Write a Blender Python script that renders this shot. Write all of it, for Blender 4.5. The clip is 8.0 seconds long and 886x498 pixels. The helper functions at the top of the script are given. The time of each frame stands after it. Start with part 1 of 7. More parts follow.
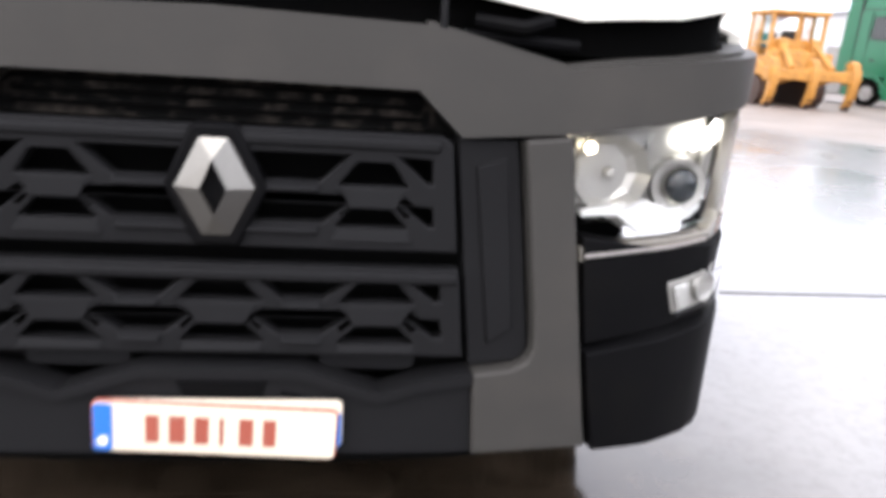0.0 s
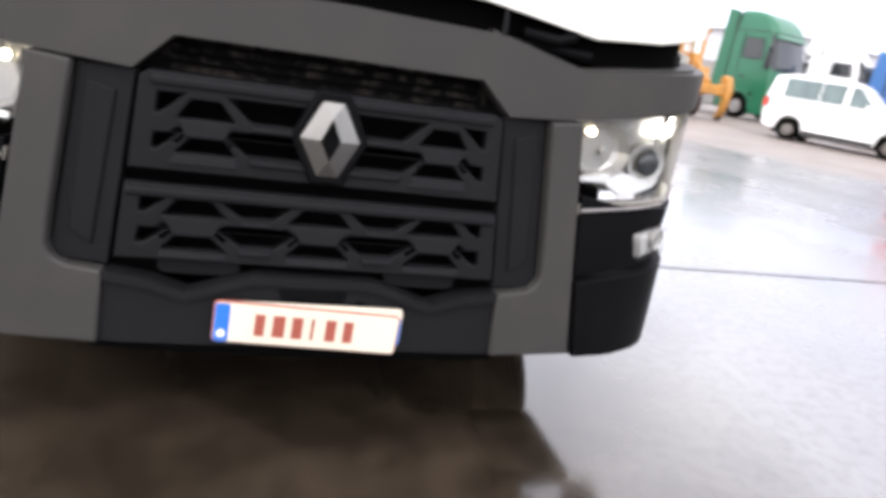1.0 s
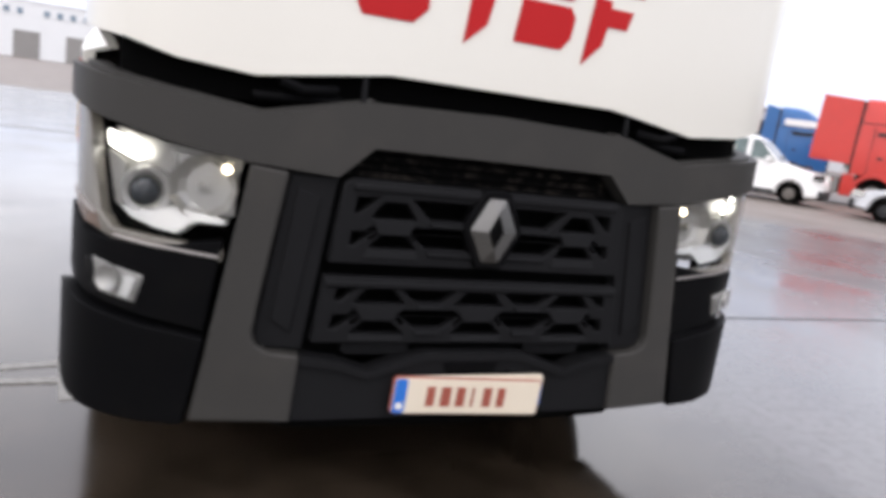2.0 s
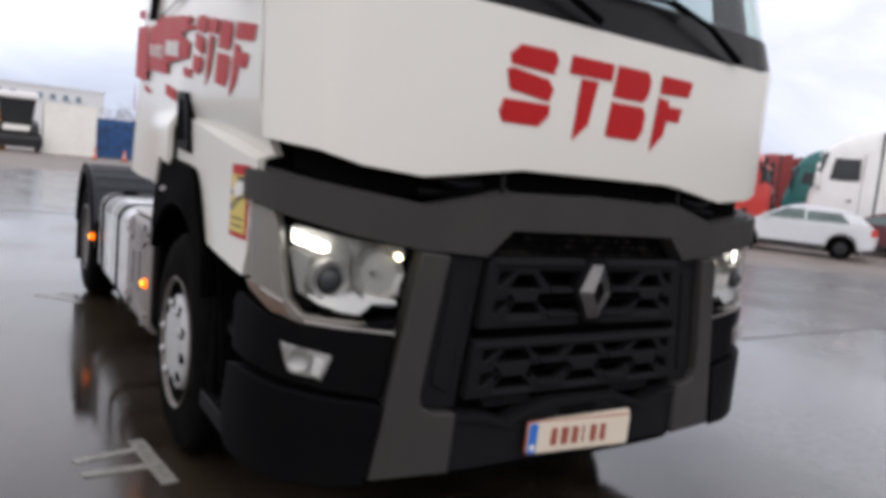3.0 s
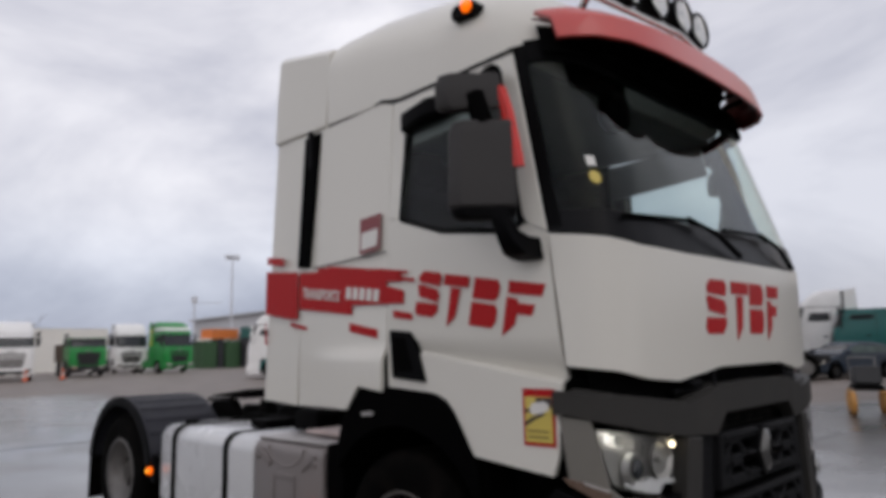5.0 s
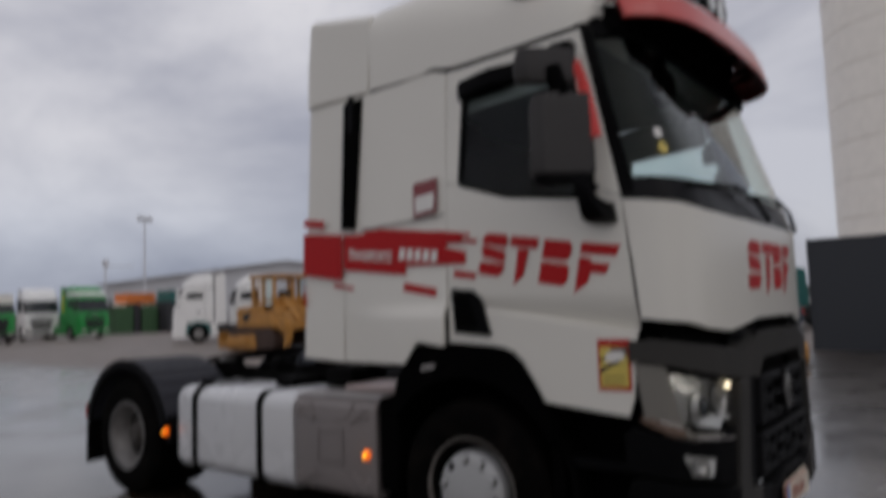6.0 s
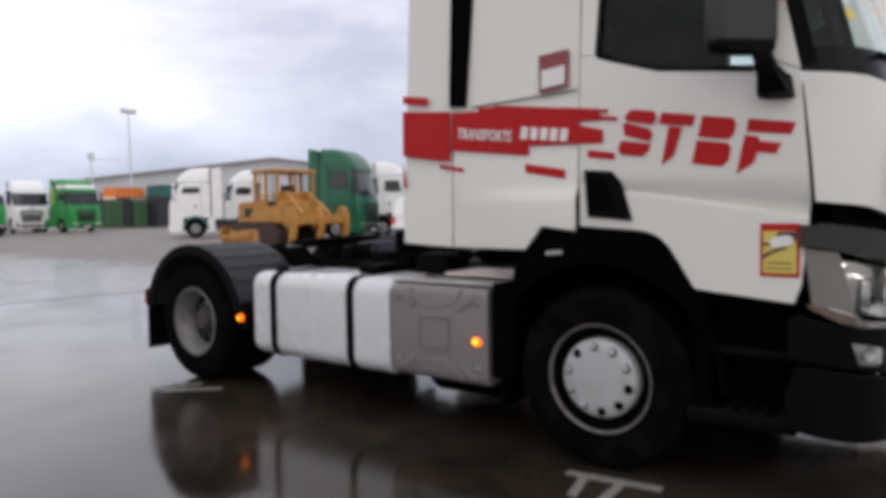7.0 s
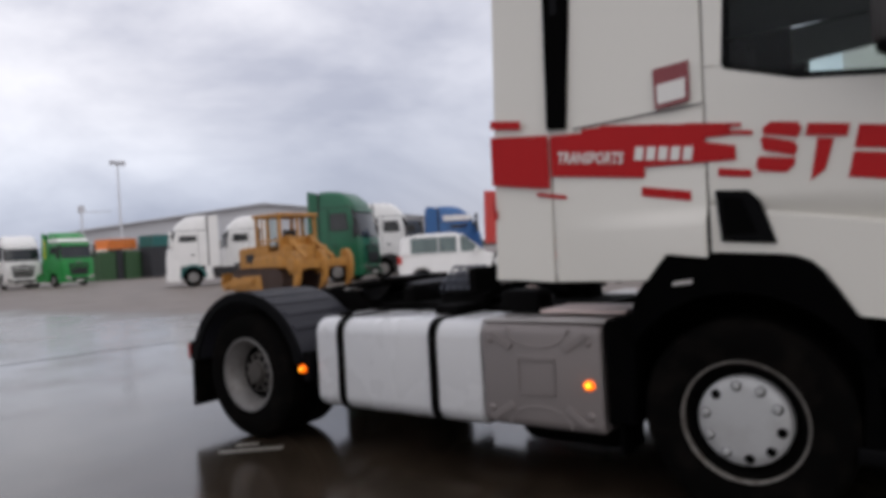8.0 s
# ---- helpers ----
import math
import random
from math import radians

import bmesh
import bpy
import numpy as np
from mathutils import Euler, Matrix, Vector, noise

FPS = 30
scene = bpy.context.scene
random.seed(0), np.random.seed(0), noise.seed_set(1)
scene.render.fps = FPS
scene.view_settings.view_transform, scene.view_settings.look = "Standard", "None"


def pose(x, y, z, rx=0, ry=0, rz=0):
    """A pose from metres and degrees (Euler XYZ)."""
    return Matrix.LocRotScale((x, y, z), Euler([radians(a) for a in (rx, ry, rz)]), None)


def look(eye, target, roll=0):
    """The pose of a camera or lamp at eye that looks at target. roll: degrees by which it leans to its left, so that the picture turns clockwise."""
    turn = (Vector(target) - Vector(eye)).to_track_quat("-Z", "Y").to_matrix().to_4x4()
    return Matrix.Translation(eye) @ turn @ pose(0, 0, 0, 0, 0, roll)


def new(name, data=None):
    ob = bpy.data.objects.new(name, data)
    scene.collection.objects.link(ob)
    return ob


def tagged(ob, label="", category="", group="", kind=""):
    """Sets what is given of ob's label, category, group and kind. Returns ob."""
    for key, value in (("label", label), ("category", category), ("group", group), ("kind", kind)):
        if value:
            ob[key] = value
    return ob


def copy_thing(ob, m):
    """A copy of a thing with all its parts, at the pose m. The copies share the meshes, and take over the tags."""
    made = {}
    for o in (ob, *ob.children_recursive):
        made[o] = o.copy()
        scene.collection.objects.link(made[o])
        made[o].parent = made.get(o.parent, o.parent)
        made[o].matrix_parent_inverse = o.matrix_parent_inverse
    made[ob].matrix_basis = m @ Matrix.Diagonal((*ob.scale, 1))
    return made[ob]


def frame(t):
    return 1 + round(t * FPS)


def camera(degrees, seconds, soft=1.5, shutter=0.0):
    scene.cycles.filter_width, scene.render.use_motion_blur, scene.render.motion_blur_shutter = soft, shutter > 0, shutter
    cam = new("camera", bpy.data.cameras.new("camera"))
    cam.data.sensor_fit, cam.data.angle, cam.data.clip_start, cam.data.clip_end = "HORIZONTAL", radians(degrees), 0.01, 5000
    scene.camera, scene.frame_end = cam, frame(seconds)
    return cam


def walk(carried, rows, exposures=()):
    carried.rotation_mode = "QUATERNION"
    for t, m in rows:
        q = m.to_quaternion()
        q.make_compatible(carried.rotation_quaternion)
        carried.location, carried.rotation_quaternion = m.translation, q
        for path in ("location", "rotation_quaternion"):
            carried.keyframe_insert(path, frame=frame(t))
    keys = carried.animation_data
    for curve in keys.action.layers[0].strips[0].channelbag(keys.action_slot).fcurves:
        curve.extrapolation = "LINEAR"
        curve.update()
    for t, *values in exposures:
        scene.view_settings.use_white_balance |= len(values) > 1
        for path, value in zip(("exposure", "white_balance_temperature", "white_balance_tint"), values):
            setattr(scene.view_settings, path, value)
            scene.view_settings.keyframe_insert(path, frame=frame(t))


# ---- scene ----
# ---- camera and walk ----
cam = camera(64.6, 8.0, soft=4.6, shutter=0.5)
PATH = [
    (0, (0.306, -1.499, 1.31), (0.528, 0.407, 0.746), 3.8),
    (0.2, (0.274, -1.658, 1.276), (0.46, 0.262, 0.746), 4.4),
    (0.5, (0.092, -1.742, 1.324), (0.429, 0.169, 0.842), 5.9),
    (0.8, (-0.037, -1.945, 1.305), (0.39, -0.056, 0.804), 7.2),
    (1, (-0.198, -1.963, 1.309), (0.343, -0.125, 0.738), 9.2),
    (1.2, (-0.354, -2.003, 1.277), (0.276, -0.178, 0.755), 8.7),
    (1.5, (-0.564, -1.996, 1.303), (0.122, -0.166, 0.878), 7.9),
    (1.7, (-0.719, -2.005, 1.329), (-0.019, -0.175, 0.928), 8.7),
    (2.8, (-1.728, -1.979, 1.38), (-0.7, -0.29, 1.08), 4.5),
    (3, (-1.905, -1.941, 1.395), (-0.829, -0.27, 1.175), 5.5),
    (3.5, (-2.372, -1.917, 1.434), (-1.198, -0.303, 1.3), 4.2),
    (3.8, (-2.683, -1.822, 1.419), (-1.421, -0.273, 1.334), 2.7),
    (4, (-2.829, -1.771, 1.429), (-1.546, -0.241, 1.32), 1.7),
    (4.2, (-3.019, -1.674, 1.433), (-1.702, -0.169, 1.407), 2.9),
    (4.5, (-3.327, -1.639, 1.468), (-1.957, -0.183, 1.53), 2.1),
    (4.7, (-3.488, -1.596, 1.504), (-2.127, -0.142, 1.683), 0.1),
    (5.8, (-4.298, -1.12, 1.561), (-2.738, 0.079, 1.916), -2.9),
    (6, (-4.414, -1.039, 1.537), (-2.843, 0.189, 1.701), -1.9),
    (6.1, (-4.461, -0.965, 1.517), (-2.879, 0.256, 1.601), -1.5),
    (6.2, (-4.481, -0.887, 1.498), (-2.896, 0.332, 1.514), -0.6),
    (6.3, (-4.517, -0.811, 1.475), (-2.93, 0.407, 1.451), -0.8),
    (6.4, (-4.549, -0.727, 1.447), (-2.947, 0.467, 1.353), -1.1),
    (6.5, (-4.54, -0.659, 1.444), (-2.936, 0.527, 1.306), -2.0),
    (6.7, (-4.59, -0.488, 1.454), (-2.999, 0.712, 1.285), -1.1),
    (7, (-4.706, -0.262, 1.45), (-3.111, 0.94, 1.331), -0.9),
    (7.2, (-4.76, -0.132, 1.464), (-3.141, 1.038, 1.378), -1.5),
    (7.5, (-4.818, 0.073, 1.494), (-3.192, 1.236, 1.452), -1.4),
    (7.7, (-4.806, 0.254, 1.464), (-3.189, 1.43, 1.508), -2.2),
    (8, (-4.778, 0.475, 1.441), (-3.161, 1.652, 1.432), -3.2),
]
EXPOSURES = [(0, 2.15), (0.5, 2.17), (1.0, 1.98), (1.5, 1.55), (1.7, 1.4), (2.8, 0.72), (3.5, 0.42), (4.7, 0.1), (5.8, -0.58), (6.0, -0.57), (6.5, 0.03), (7.0, 0.38), (7.5, 0.28), (8.0, 0.05)]
walk(cam, [(t, look(eye, target, roll)) for t, eye, target, roll in PATH], EXPOSURES)

# ---- sky and sun: a bright overcast day after rain ----
world = bpy.data.worlds.new("overcast_sky")
scene.world = world
world.use_nodes = True
wn, wl = world.node_tree.nodes, world.node_tree.links
wn.clear()
w_out = wn.new("ShaderNodeOutputWorld")
w_bg = wn.new("ShaderNodeBackground")
w_bg.inputs["Strength"].default_value = 0.13
w_sky = wn.new("ShaderNodeTexSky")
w_sky.sky_type = "NISHITA"
w_sky.sun_disc = False
w_sky.sun_elevation, w_sky.sun_rotation = radians(38), radians(215)
w_sky.air_density, w_sky.dust_density, w_sky.ozone_density = 1.0, 2.0, 1.0
w_tc = wn.new("ShaderNodeTexCoord")
w_map = wn.new("ShaderNodeMapping")
w_map.inputs["Scale"].default_value = (1.0, 1.0, 2.2)
w_cloud = wn.new("ShaderNodeTexNoise")
w_cloud.inputs["Scale"].default_value, w_cloud.inputs["Detail"].default_value = 2.0, 6.0
w_cloud.inputs["Roughness"].default_value, w_cloud.inputs["Distortion"].default_value = 0.55, 0.4
w_ramp = wn.new("ShaderNodeValToRGB")
w_ramp.color_ramp.elements[0].position, w_ramp.color_ramp.elements[0].color = 0.34, (4.5, 4.5, 5.2, 1)
w_ramp.color_ramp.elements[1].position, w_ramp.color_ramp.elements[1].color = 0.64, (8.6, 8.4, 8.75, 1)
w_mix = wn.new("ShaderNodeMix")
w_mix.data_type = "RGBA"
w_mix.inputs[0].default_value = 0.88
wl.new(w_tc.outputs["Generated"], w_map.inputs["Vector"])
wl.new(w_map.outputs["Vector"], w_cloud.inputs["Vector"])
wl.new(w_cloud.outputs["Fac"], w_ramp.inputs["Fac"])
wl.new(w_sky.outputs["Color"], w_mix.inputs[6])
wl.new(w_ramp.outputs["Color"], w_mix.inputs[7])
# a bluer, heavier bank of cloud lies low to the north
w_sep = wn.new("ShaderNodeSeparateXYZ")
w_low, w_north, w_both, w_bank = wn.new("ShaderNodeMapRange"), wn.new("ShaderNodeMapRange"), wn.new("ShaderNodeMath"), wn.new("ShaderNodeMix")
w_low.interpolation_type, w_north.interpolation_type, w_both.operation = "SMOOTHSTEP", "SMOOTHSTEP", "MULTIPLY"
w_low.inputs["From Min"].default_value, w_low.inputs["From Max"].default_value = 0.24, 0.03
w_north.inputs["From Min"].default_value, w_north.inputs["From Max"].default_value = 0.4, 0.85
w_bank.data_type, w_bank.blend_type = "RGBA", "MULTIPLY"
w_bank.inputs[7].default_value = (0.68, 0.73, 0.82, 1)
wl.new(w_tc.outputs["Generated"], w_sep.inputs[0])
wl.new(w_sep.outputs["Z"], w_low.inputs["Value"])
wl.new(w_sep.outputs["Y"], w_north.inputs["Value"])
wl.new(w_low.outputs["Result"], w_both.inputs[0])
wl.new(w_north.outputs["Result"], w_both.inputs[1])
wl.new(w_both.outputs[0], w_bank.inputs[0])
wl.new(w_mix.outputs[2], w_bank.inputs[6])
# thicker grey cloud stands over the eastern side
w_haze, w_east, w_and, w_veil = wn.new("ShaderNodeMapRange"), wn.new("ShaderNodeMapRange"), wn.new("ShaderNodeMath"), wn.new("ShaderNodeMix")
w_haze.interpolation_type, w_east.interpolation_type, w_and.operation = "SMOOTHSTEP", "SMOOTHSTEP", "MULTIPLY"
w_haze.inputs["From Min"].default_value, w_haze.inputs["From Max"].default_value = 0.55, 0.15
w_east.inputs["From Min"].default_value, w_east.inputs["From Max"].default_value = 0.5, 0.85
w_veil.data_type, w_veil.blend_type = "RGBA", "MULTIPLY"
w_veil.inputs[7].default_value = (0.77, 0.79, 0.83, 1)
wl.new(w_sep.outputs["Z"], w_haze.inputs["Value"])
wl.new(w_sep.outputs["X"], w_east.inputs["Value"])
wl.new(w_haze.outputs["Result"], w_and.inputs[0])
wl.new(w_east.outputs["Result"], w_and.inputs[1])
wl.new(w_and.outputs[0], w_veil.inputs[0])
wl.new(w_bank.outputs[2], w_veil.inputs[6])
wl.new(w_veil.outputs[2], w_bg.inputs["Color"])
wl.new(w_bg.outputs["Background"], w_out.inputs["Surface"])
sun = new("sun", bpy.data.lights.new("sun", "SUN"))
sun.data.energy, sun.data.angle, sun.data.color = 0.22, radians(30), (1.0, 0.97, 0.93)
sun.matrix_world = look((-12, -40, 42), (0, 0, 0))


# ---- materials ----
def mat(name, col, rough=0.5, metal=0.0, var=0.1, scale=3.0, fine=90.0, bump=0.0, coat=0.0, grime=None, grime_amt=0.0, spec=0.5):
    """A painted, plastic or metal surface: blotches, grain, gloss variation and fine relief; grime: a second colour in stains."""
    m = bpy.data.materials.new(name)
    m.use_nodes = True
    n, l = m.node_tree.nodes, m.node_tree.links
    b = n["Principled BSDF"]
    tc = n.new("ShaderNodeTexCoord")
    n1, n2 = n.new("ShaderNodeTexNoise"), n.new("ShaderNodeTexNoise")
    n1.inputs["Scale"].default_value, n1.inputs["Detail"].default_value = scale, 5
    n2.inputs["Scale"].default_value, n2.inputs["Detail"].default_value = fine, 3
    for q in (n1, n2):
        l.new(tc.outputs["Object"], q.inputs["Vector"])
    avg = n.new("ShaderNodeMath")
    avg.operation = "MULTIPLY_ADD"
    avg.inputs[1].default_value = 0.35
    l.new(n2.outputs["Fac"], avg.inputs[0])
    l.new(n1.outputs["Fac"], avg.inputs[2])
    rng = n.new("ShaderNodeMapRange")
    rng.inputs["From Min"].default_value, rng.inputs["From Max"].default_value = 0.4, 1.0
    l.new(avg.outputs[0], rng.inputs["Value"])
    mx = n.new("ShaderNodeMix")
    mx.data_type = "RGBA"
    mx.inputs[6].default_value = (*[c * (1 - var) for c in col], 1)
    mx.inputs[7].default_value = (*[min(1, c * (1 + var)) for c in col], 1)
    l.new(rng.outputs["Result"], mx.inputs[0])
    colour = mx.outputs[2]
    if grime:
        n3, r3, g = n.new("ShaderNodeTexNoise"), n.new("ShaderNodeMapRange"), n.new("ShaderNodeMix")
        n3.inputs["Scale"].default_value, n3.inputs["Detail"].default_value = scale * 2.3, 8
        l.new(tc.outputs["Object"], n3.inputs["Vector"])
        r3.inputs["From Min"].default_value, r3.inputs["From Max"].default_value = 0.48, 0.75
        r3.inputs["To Max"].default_value = grime_amt
        l.new(n3.outputs["Fac"], r3.inputs["Value"])
        g.data_type = "RGBA"
        g.inputs[7].default_value = (*grime, 1)
        l.new(r3.outputs["Result"], g.inputs[0])
        l.new(colour, g.inputs[6])
        colour = g.outputs[2]
    l.new(colour, b.inputs["Base Color"])
    rr = n.new("ShaderNodeMapRange")
    rr.inputs["To Min"].default_value, rr.inputs["To Max"].default_value = max(0.02, rough * 0.8), min(1, rough * 1.25)
    l.new(n1.outputs["Fac"], rr.inputs["Value"])
    l.new(rr.outputs["Result"], b.inputs["Roughness"])
    b.inputs["Metallic"].default_value = metal
    b.inputs["Coat Weight"].default_value = coat
    b.inputs["Specular IOR Level"].default_value = spec
    b.inputs["Coat Roughness"].default_value = 0.14
    if bump:
        bp = n.new("ShaderNodeBump")
        bp.inputs["Strength"].default_value, bp.inputs["Distance"].default_value = bump, 0.004
        l.new(n2.outputs["Fac"], bp.inputs["Height"])
        l.new(bp.outputs["Normal"], b.inputs["Normal"])
    return m


def glowing(name, col, strength):
    m = bpy.data.materials.new(name)
    m.use_nodes = True
    b = m.node_tree.nodes["Principled BSDF"]
    b.inputs["Base Color"].default_value = (*col, 1)
    b.inputs["Emission Color"].default_value = (*col, 1)
    b.inputs["Emission Strength"].default_value = strength
    b.inputs["Roughness"].default_value = 0.2
    return m


def clear(name, col, rough=0.02, ior=1.09):
    m = bpy.data.materials.new(name)
    m.use_nodes = True
    b = m.node_tree.nodes["Principled BSDF"]
    b.inputs["Base Color"].default_value = (*col, 1)
    b.inputs["Roughness"].default_value = rough
    b.inputs["Transmission Weight"].default_value = 1.0
    b.inputs["IOR"].default_value = ior
    return m


def ground_material():
    """Worn concrete yard: wet and glossy near by, drier brown grit farther out, with puddles and stains."""
    m = bpy.data.materials.new("wet_concrete_yard")
    m.use_nodes = True
    n, l = m.node_tree.nodes, m.node_tree.links
    b = n["Principled BSDF"]
    tc = n.new("ShaderNodeTexCoord")

    def noise_tex(scale, detail, rough=0.55):
        q = n.new("ShaderNodeTexNoise")
        q.inputs["Scale"].default_value, q.inputs["Detail"].default_value, q.inputs["Roughness"].default_value = scale, detail, rough
        l.new(tc.outputs["Object"], q.inputs["Vector"])
        return q.outputs["Fac"]

    def math2(op, a, c):
        q = n.new("ShaderNodeMath")
        q.operation = op
        for k, v in enumerate((a, c)):
            if isinstance(v, (int, float)):
                q.inputs[k].default_value = v
            else:
                l.new(v, q.inputs[k])
        return q.outputs[0]

    def remap(v, a, c, lo=0.0, hi=1.0):
        q = n.new("ShaderNodeMapRange")
        q.inputs["From Min"].default_value, q.inputs["From Max"].default_value = a, c
        q.inputs["To Min"].default_value, q.inputs["To Max"].default_value = lo, hi
        l.new(v, q.inputs["Value"])
        return q.outputs["Result"]

    def blend(f, a, c):
        q = n.new("ShaderNodeMix")
        q.data_type = "RGBA"
        l.new(f, q.inputs[0])
        for k, v in ((6, a), (7, c)):
            if isinstance(v, tuple):
                q.inputs[k].default_value = (*v, 1)
            else:
                l.new(v, q.inputs[k])
        return q.outputs[2]

    sep = n.new("ShaderNodeSeparateXYZ")
    l.new(tc.outputs["Object"], sep.inputs[0])
    wide, mid, fine = noise_tex(0.09, 4), noise_tex(0.7, 6), noise_tex(14, 5, 0.7)
    grit = noise_tex(70, 2)
    # The wet slab ends along a wavy line beyond the lorry: it slants to the right of it and runs straight on behind it.
    slant = math2("MULTIPLY", math2("MAXIMUM", math2("SUBTRACT", 15.0, sep.outputs["Y"]), 0.0), 0.9)
    edge = math2("MAXIMUM", math2("SUBTRACT", math2("SUBTRACT", sep.outputs["X"], 5.6), slant), math2("SUBTRACT", sep.outputs["Y"], 28.0))
    edge = math2("ADD", edge, math2("MULTIPLY", math2("SUBTRACT", mid, 0.5), 2.6))
    dry = remap(math2("ADD", edge, math2("MULTIPLY", math2("SUBTRACT", wide, 0.5), 3.0)), -0.7, 1.3)
    # Paler past the lorry: sky brightness and the lorry's dark reflection painted as colour.
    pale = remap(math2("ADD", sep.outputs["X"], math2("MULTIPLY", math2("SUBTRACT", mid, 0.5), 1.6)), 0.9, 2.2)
    lorry_dark = blend(remap(mid, 0.35, 0.7), (0.0112, 0.0082, 0.0056), (0.034, 0.025, 0.017))
    sky_pale = blend(remap(mid, 0.35, 0.7), (0.125, 0.12, 0.117), (0.176, 0.169, 0.166))
    patch = noise_tex(3.0, 9, 0.72)
    lorry_dark = blend(remap(patch, 0.44, 0.72, 0, 0.65), lorry_dark, (0.07, 0.051, 0.035))
    sky_pale = blend(remap(patch, 0.45, 0.9, 0, 0.3), sky_pale, (0.11, 0.102, 0.097))
    # Past x 4 the colour falls back to a darker brown.
    far_side = remap(math2("ADD", sep.outputs["X"], math2("MULTIPLY", math2("SUBTRACT", mid, 0.5), 4.0)), 4.0, 7.5)
    sky_pale = blend(far_side, sky_pale, blend(remap(patch, 0.35, 0.8), (0.03, 0.0245, 0.02), (0.06, 0.05, 0.042)))
    wet_col = blend(pale, lorry_dark, sky_pale)
    wet_col = blend(remap(fine, 0.45, 0.8, 0, 0.5), wet_col, (0.03, 0.023, 0.0165))
    dry_col = blend(remap(mid, 0.3, 0.7), (0.125, 0.10, 0.083), (0.21, 0.17, 0.145))
    dry_col = blend(remap(fine, 0.5, 0.8, 0, 0.6), dry_col, (0.11, 0.095, 0.085))
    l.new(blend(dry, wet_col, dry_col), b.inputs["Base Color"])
    wet_rough = remap(math2("ADD", mid, math2("MULTIPLY", fine, 0.25)), 0.45, 0.85, 0.05, 0.24)
    wet_rough = math2("ADD", wet_rough, math2("ADD", math2("MULTIPLY", pale, 0.04), math2("MULTIPLY", far_side, 0.14)))
    wet_rough = math2("ADD", wet_rough, remap(sep.outputs["Y"], 9.0, 24.0, 0.0, 0.1))
    rough = math2("ADD", math2("MULTIPLY", wet_rough, math2("SUBTRACT", 1.0, dry)), math2("MULTIPLY", dry, 0.6))
    l.new(rough, b.inputs["Roughness"])
    b.inputs["IOR"].default_value = 1.68
    bp = n.new("ShaderNodeBump")
    bp.inputs["Distance"].default_value = 0.01
    l.new(remap(dry, 0, 1, 0.035, 0.6), bp.inputs["Strength"])
    l.new(math2("ADD", math2("MULTIPLY", fine, 0.8), math2("MULTIPLY", grit, 0.3)), bp.inputs["Height"])
    l.new(bp.outputs["Normal"], b.inputs["Normal"])
    return m


WHITE = mat("white_cab_paint", (0.69, 0.665, 0.60), 0.3, var=0.012, scale=0.8, coat=0.35)
SATIN = mat("satin_grey_paint", (0.041, 0.0392, 0.0365), 0.45, metal=0.0, var=0.06, bump=0.04, grime=(0.06, 0.054, 0.048), grime_amt=0.3, spec=0.12)
BLACK = mat("black_moulded_plastic", (0.0036, 0.0036, 0.004), 0.45, var=0.2, bump=0.12, grime=(0.007, 0.0066, 0.006), grime_amt=0.4, spec=0.035)
# Darker copy of the moulded plastic, for wheel arches and step wells.
ARCH = mat("near_black_plastic", (0.0013, 0.0013, 0.0014), 0.7, var=0.2, bump=0.15, grime=(0.003, 0.0027, 0.0024), grime_amt=0.4, spec=0.015)
GRILLE = mat("dark_grey_grille_plastic", (0.0105, 0.0105, 0.0112), 0.48, var=0.12, bump=0.05, spec=0.06)
# Underbody black; also painted shade in gaps, holes and behind the grille.
VOID = mat("underbody_and_gap_black", (0.002, 0.002, 0.002), 0.85, var=0.3, spec=0.02)
RUBBER = mat("tyre_rubber", (0.0026, 0.0024, 0.0022), 0.7, var=0.25, bump=0.2, grime=(0.009, 0.0074, 0.0062), grime_amt=0.75, spec=0.02)
CHROME = mat("bright_chrome", (0.58, 0.57, 0.54), 0.1, metal=1.0, var=0.04)
STEEL = mat("painted_wheel_steel", (0.25, 0.243, 0.235), 0.4, metal=0.35, var=0.1, grime=(0.12, 0.09, 0.07), grime_amt=0.6)
CAPGREY = mat("grey_hub_plastic", (0.40, 0.40, 0.395), 0.42, var=0.06, grime=(0.2, 0.18, 0.16), grime_amt=0.35)
TANK = mat("white_tank_paint", (0.57, 0.57, 0.575), 0.26, var=0.02, coat=0.5, grime=(0.5, 0.48, 0.46), grime_amt=0.08)
BOXGREY = mat("silver_grey_plastic", (0.205, 0.18, 0.172), 0.42, metal=0.15, var=0.06, bump=0.05)
FENDER = mat("dusty_black_mudguard", (0.026, 0.0265, 0.034), 0.5, var=0.15, bump=0.1, grime=(0.05, 0.047, 0.045), grime_amt=0.4, spec=0.22)
RED = mat("red_vinyl", (0.42, 0.012, 0.014), 0.45, var=0.05, spec=0.15)
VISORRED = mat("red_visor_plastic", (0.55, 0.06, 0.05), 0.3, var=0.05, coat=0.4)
REDSTRIP = mat("red_mirror_strip", (0.65, 0.03, 0.02), 0.35, var=0.05)
YELLOW = mat("yellow_sticker", (0.60, 0.47, 0.10), 0.4, var=0.05)
PALE = mat("pale_vinyl", (0.72, 0.7, 0.66), 0.4, var=0.04)
PLATE = mat("cream_plate", (0.68, 0.60, 0.48), 0.35, var=0.03)
PLATERED = mat("plate_characters", (0.30, 0.075, 0.05), 0.4, var=0.05)
BLUE = mat("plate_blue", (0.02, 0.14, 0.5), 0.35, var=0.05)
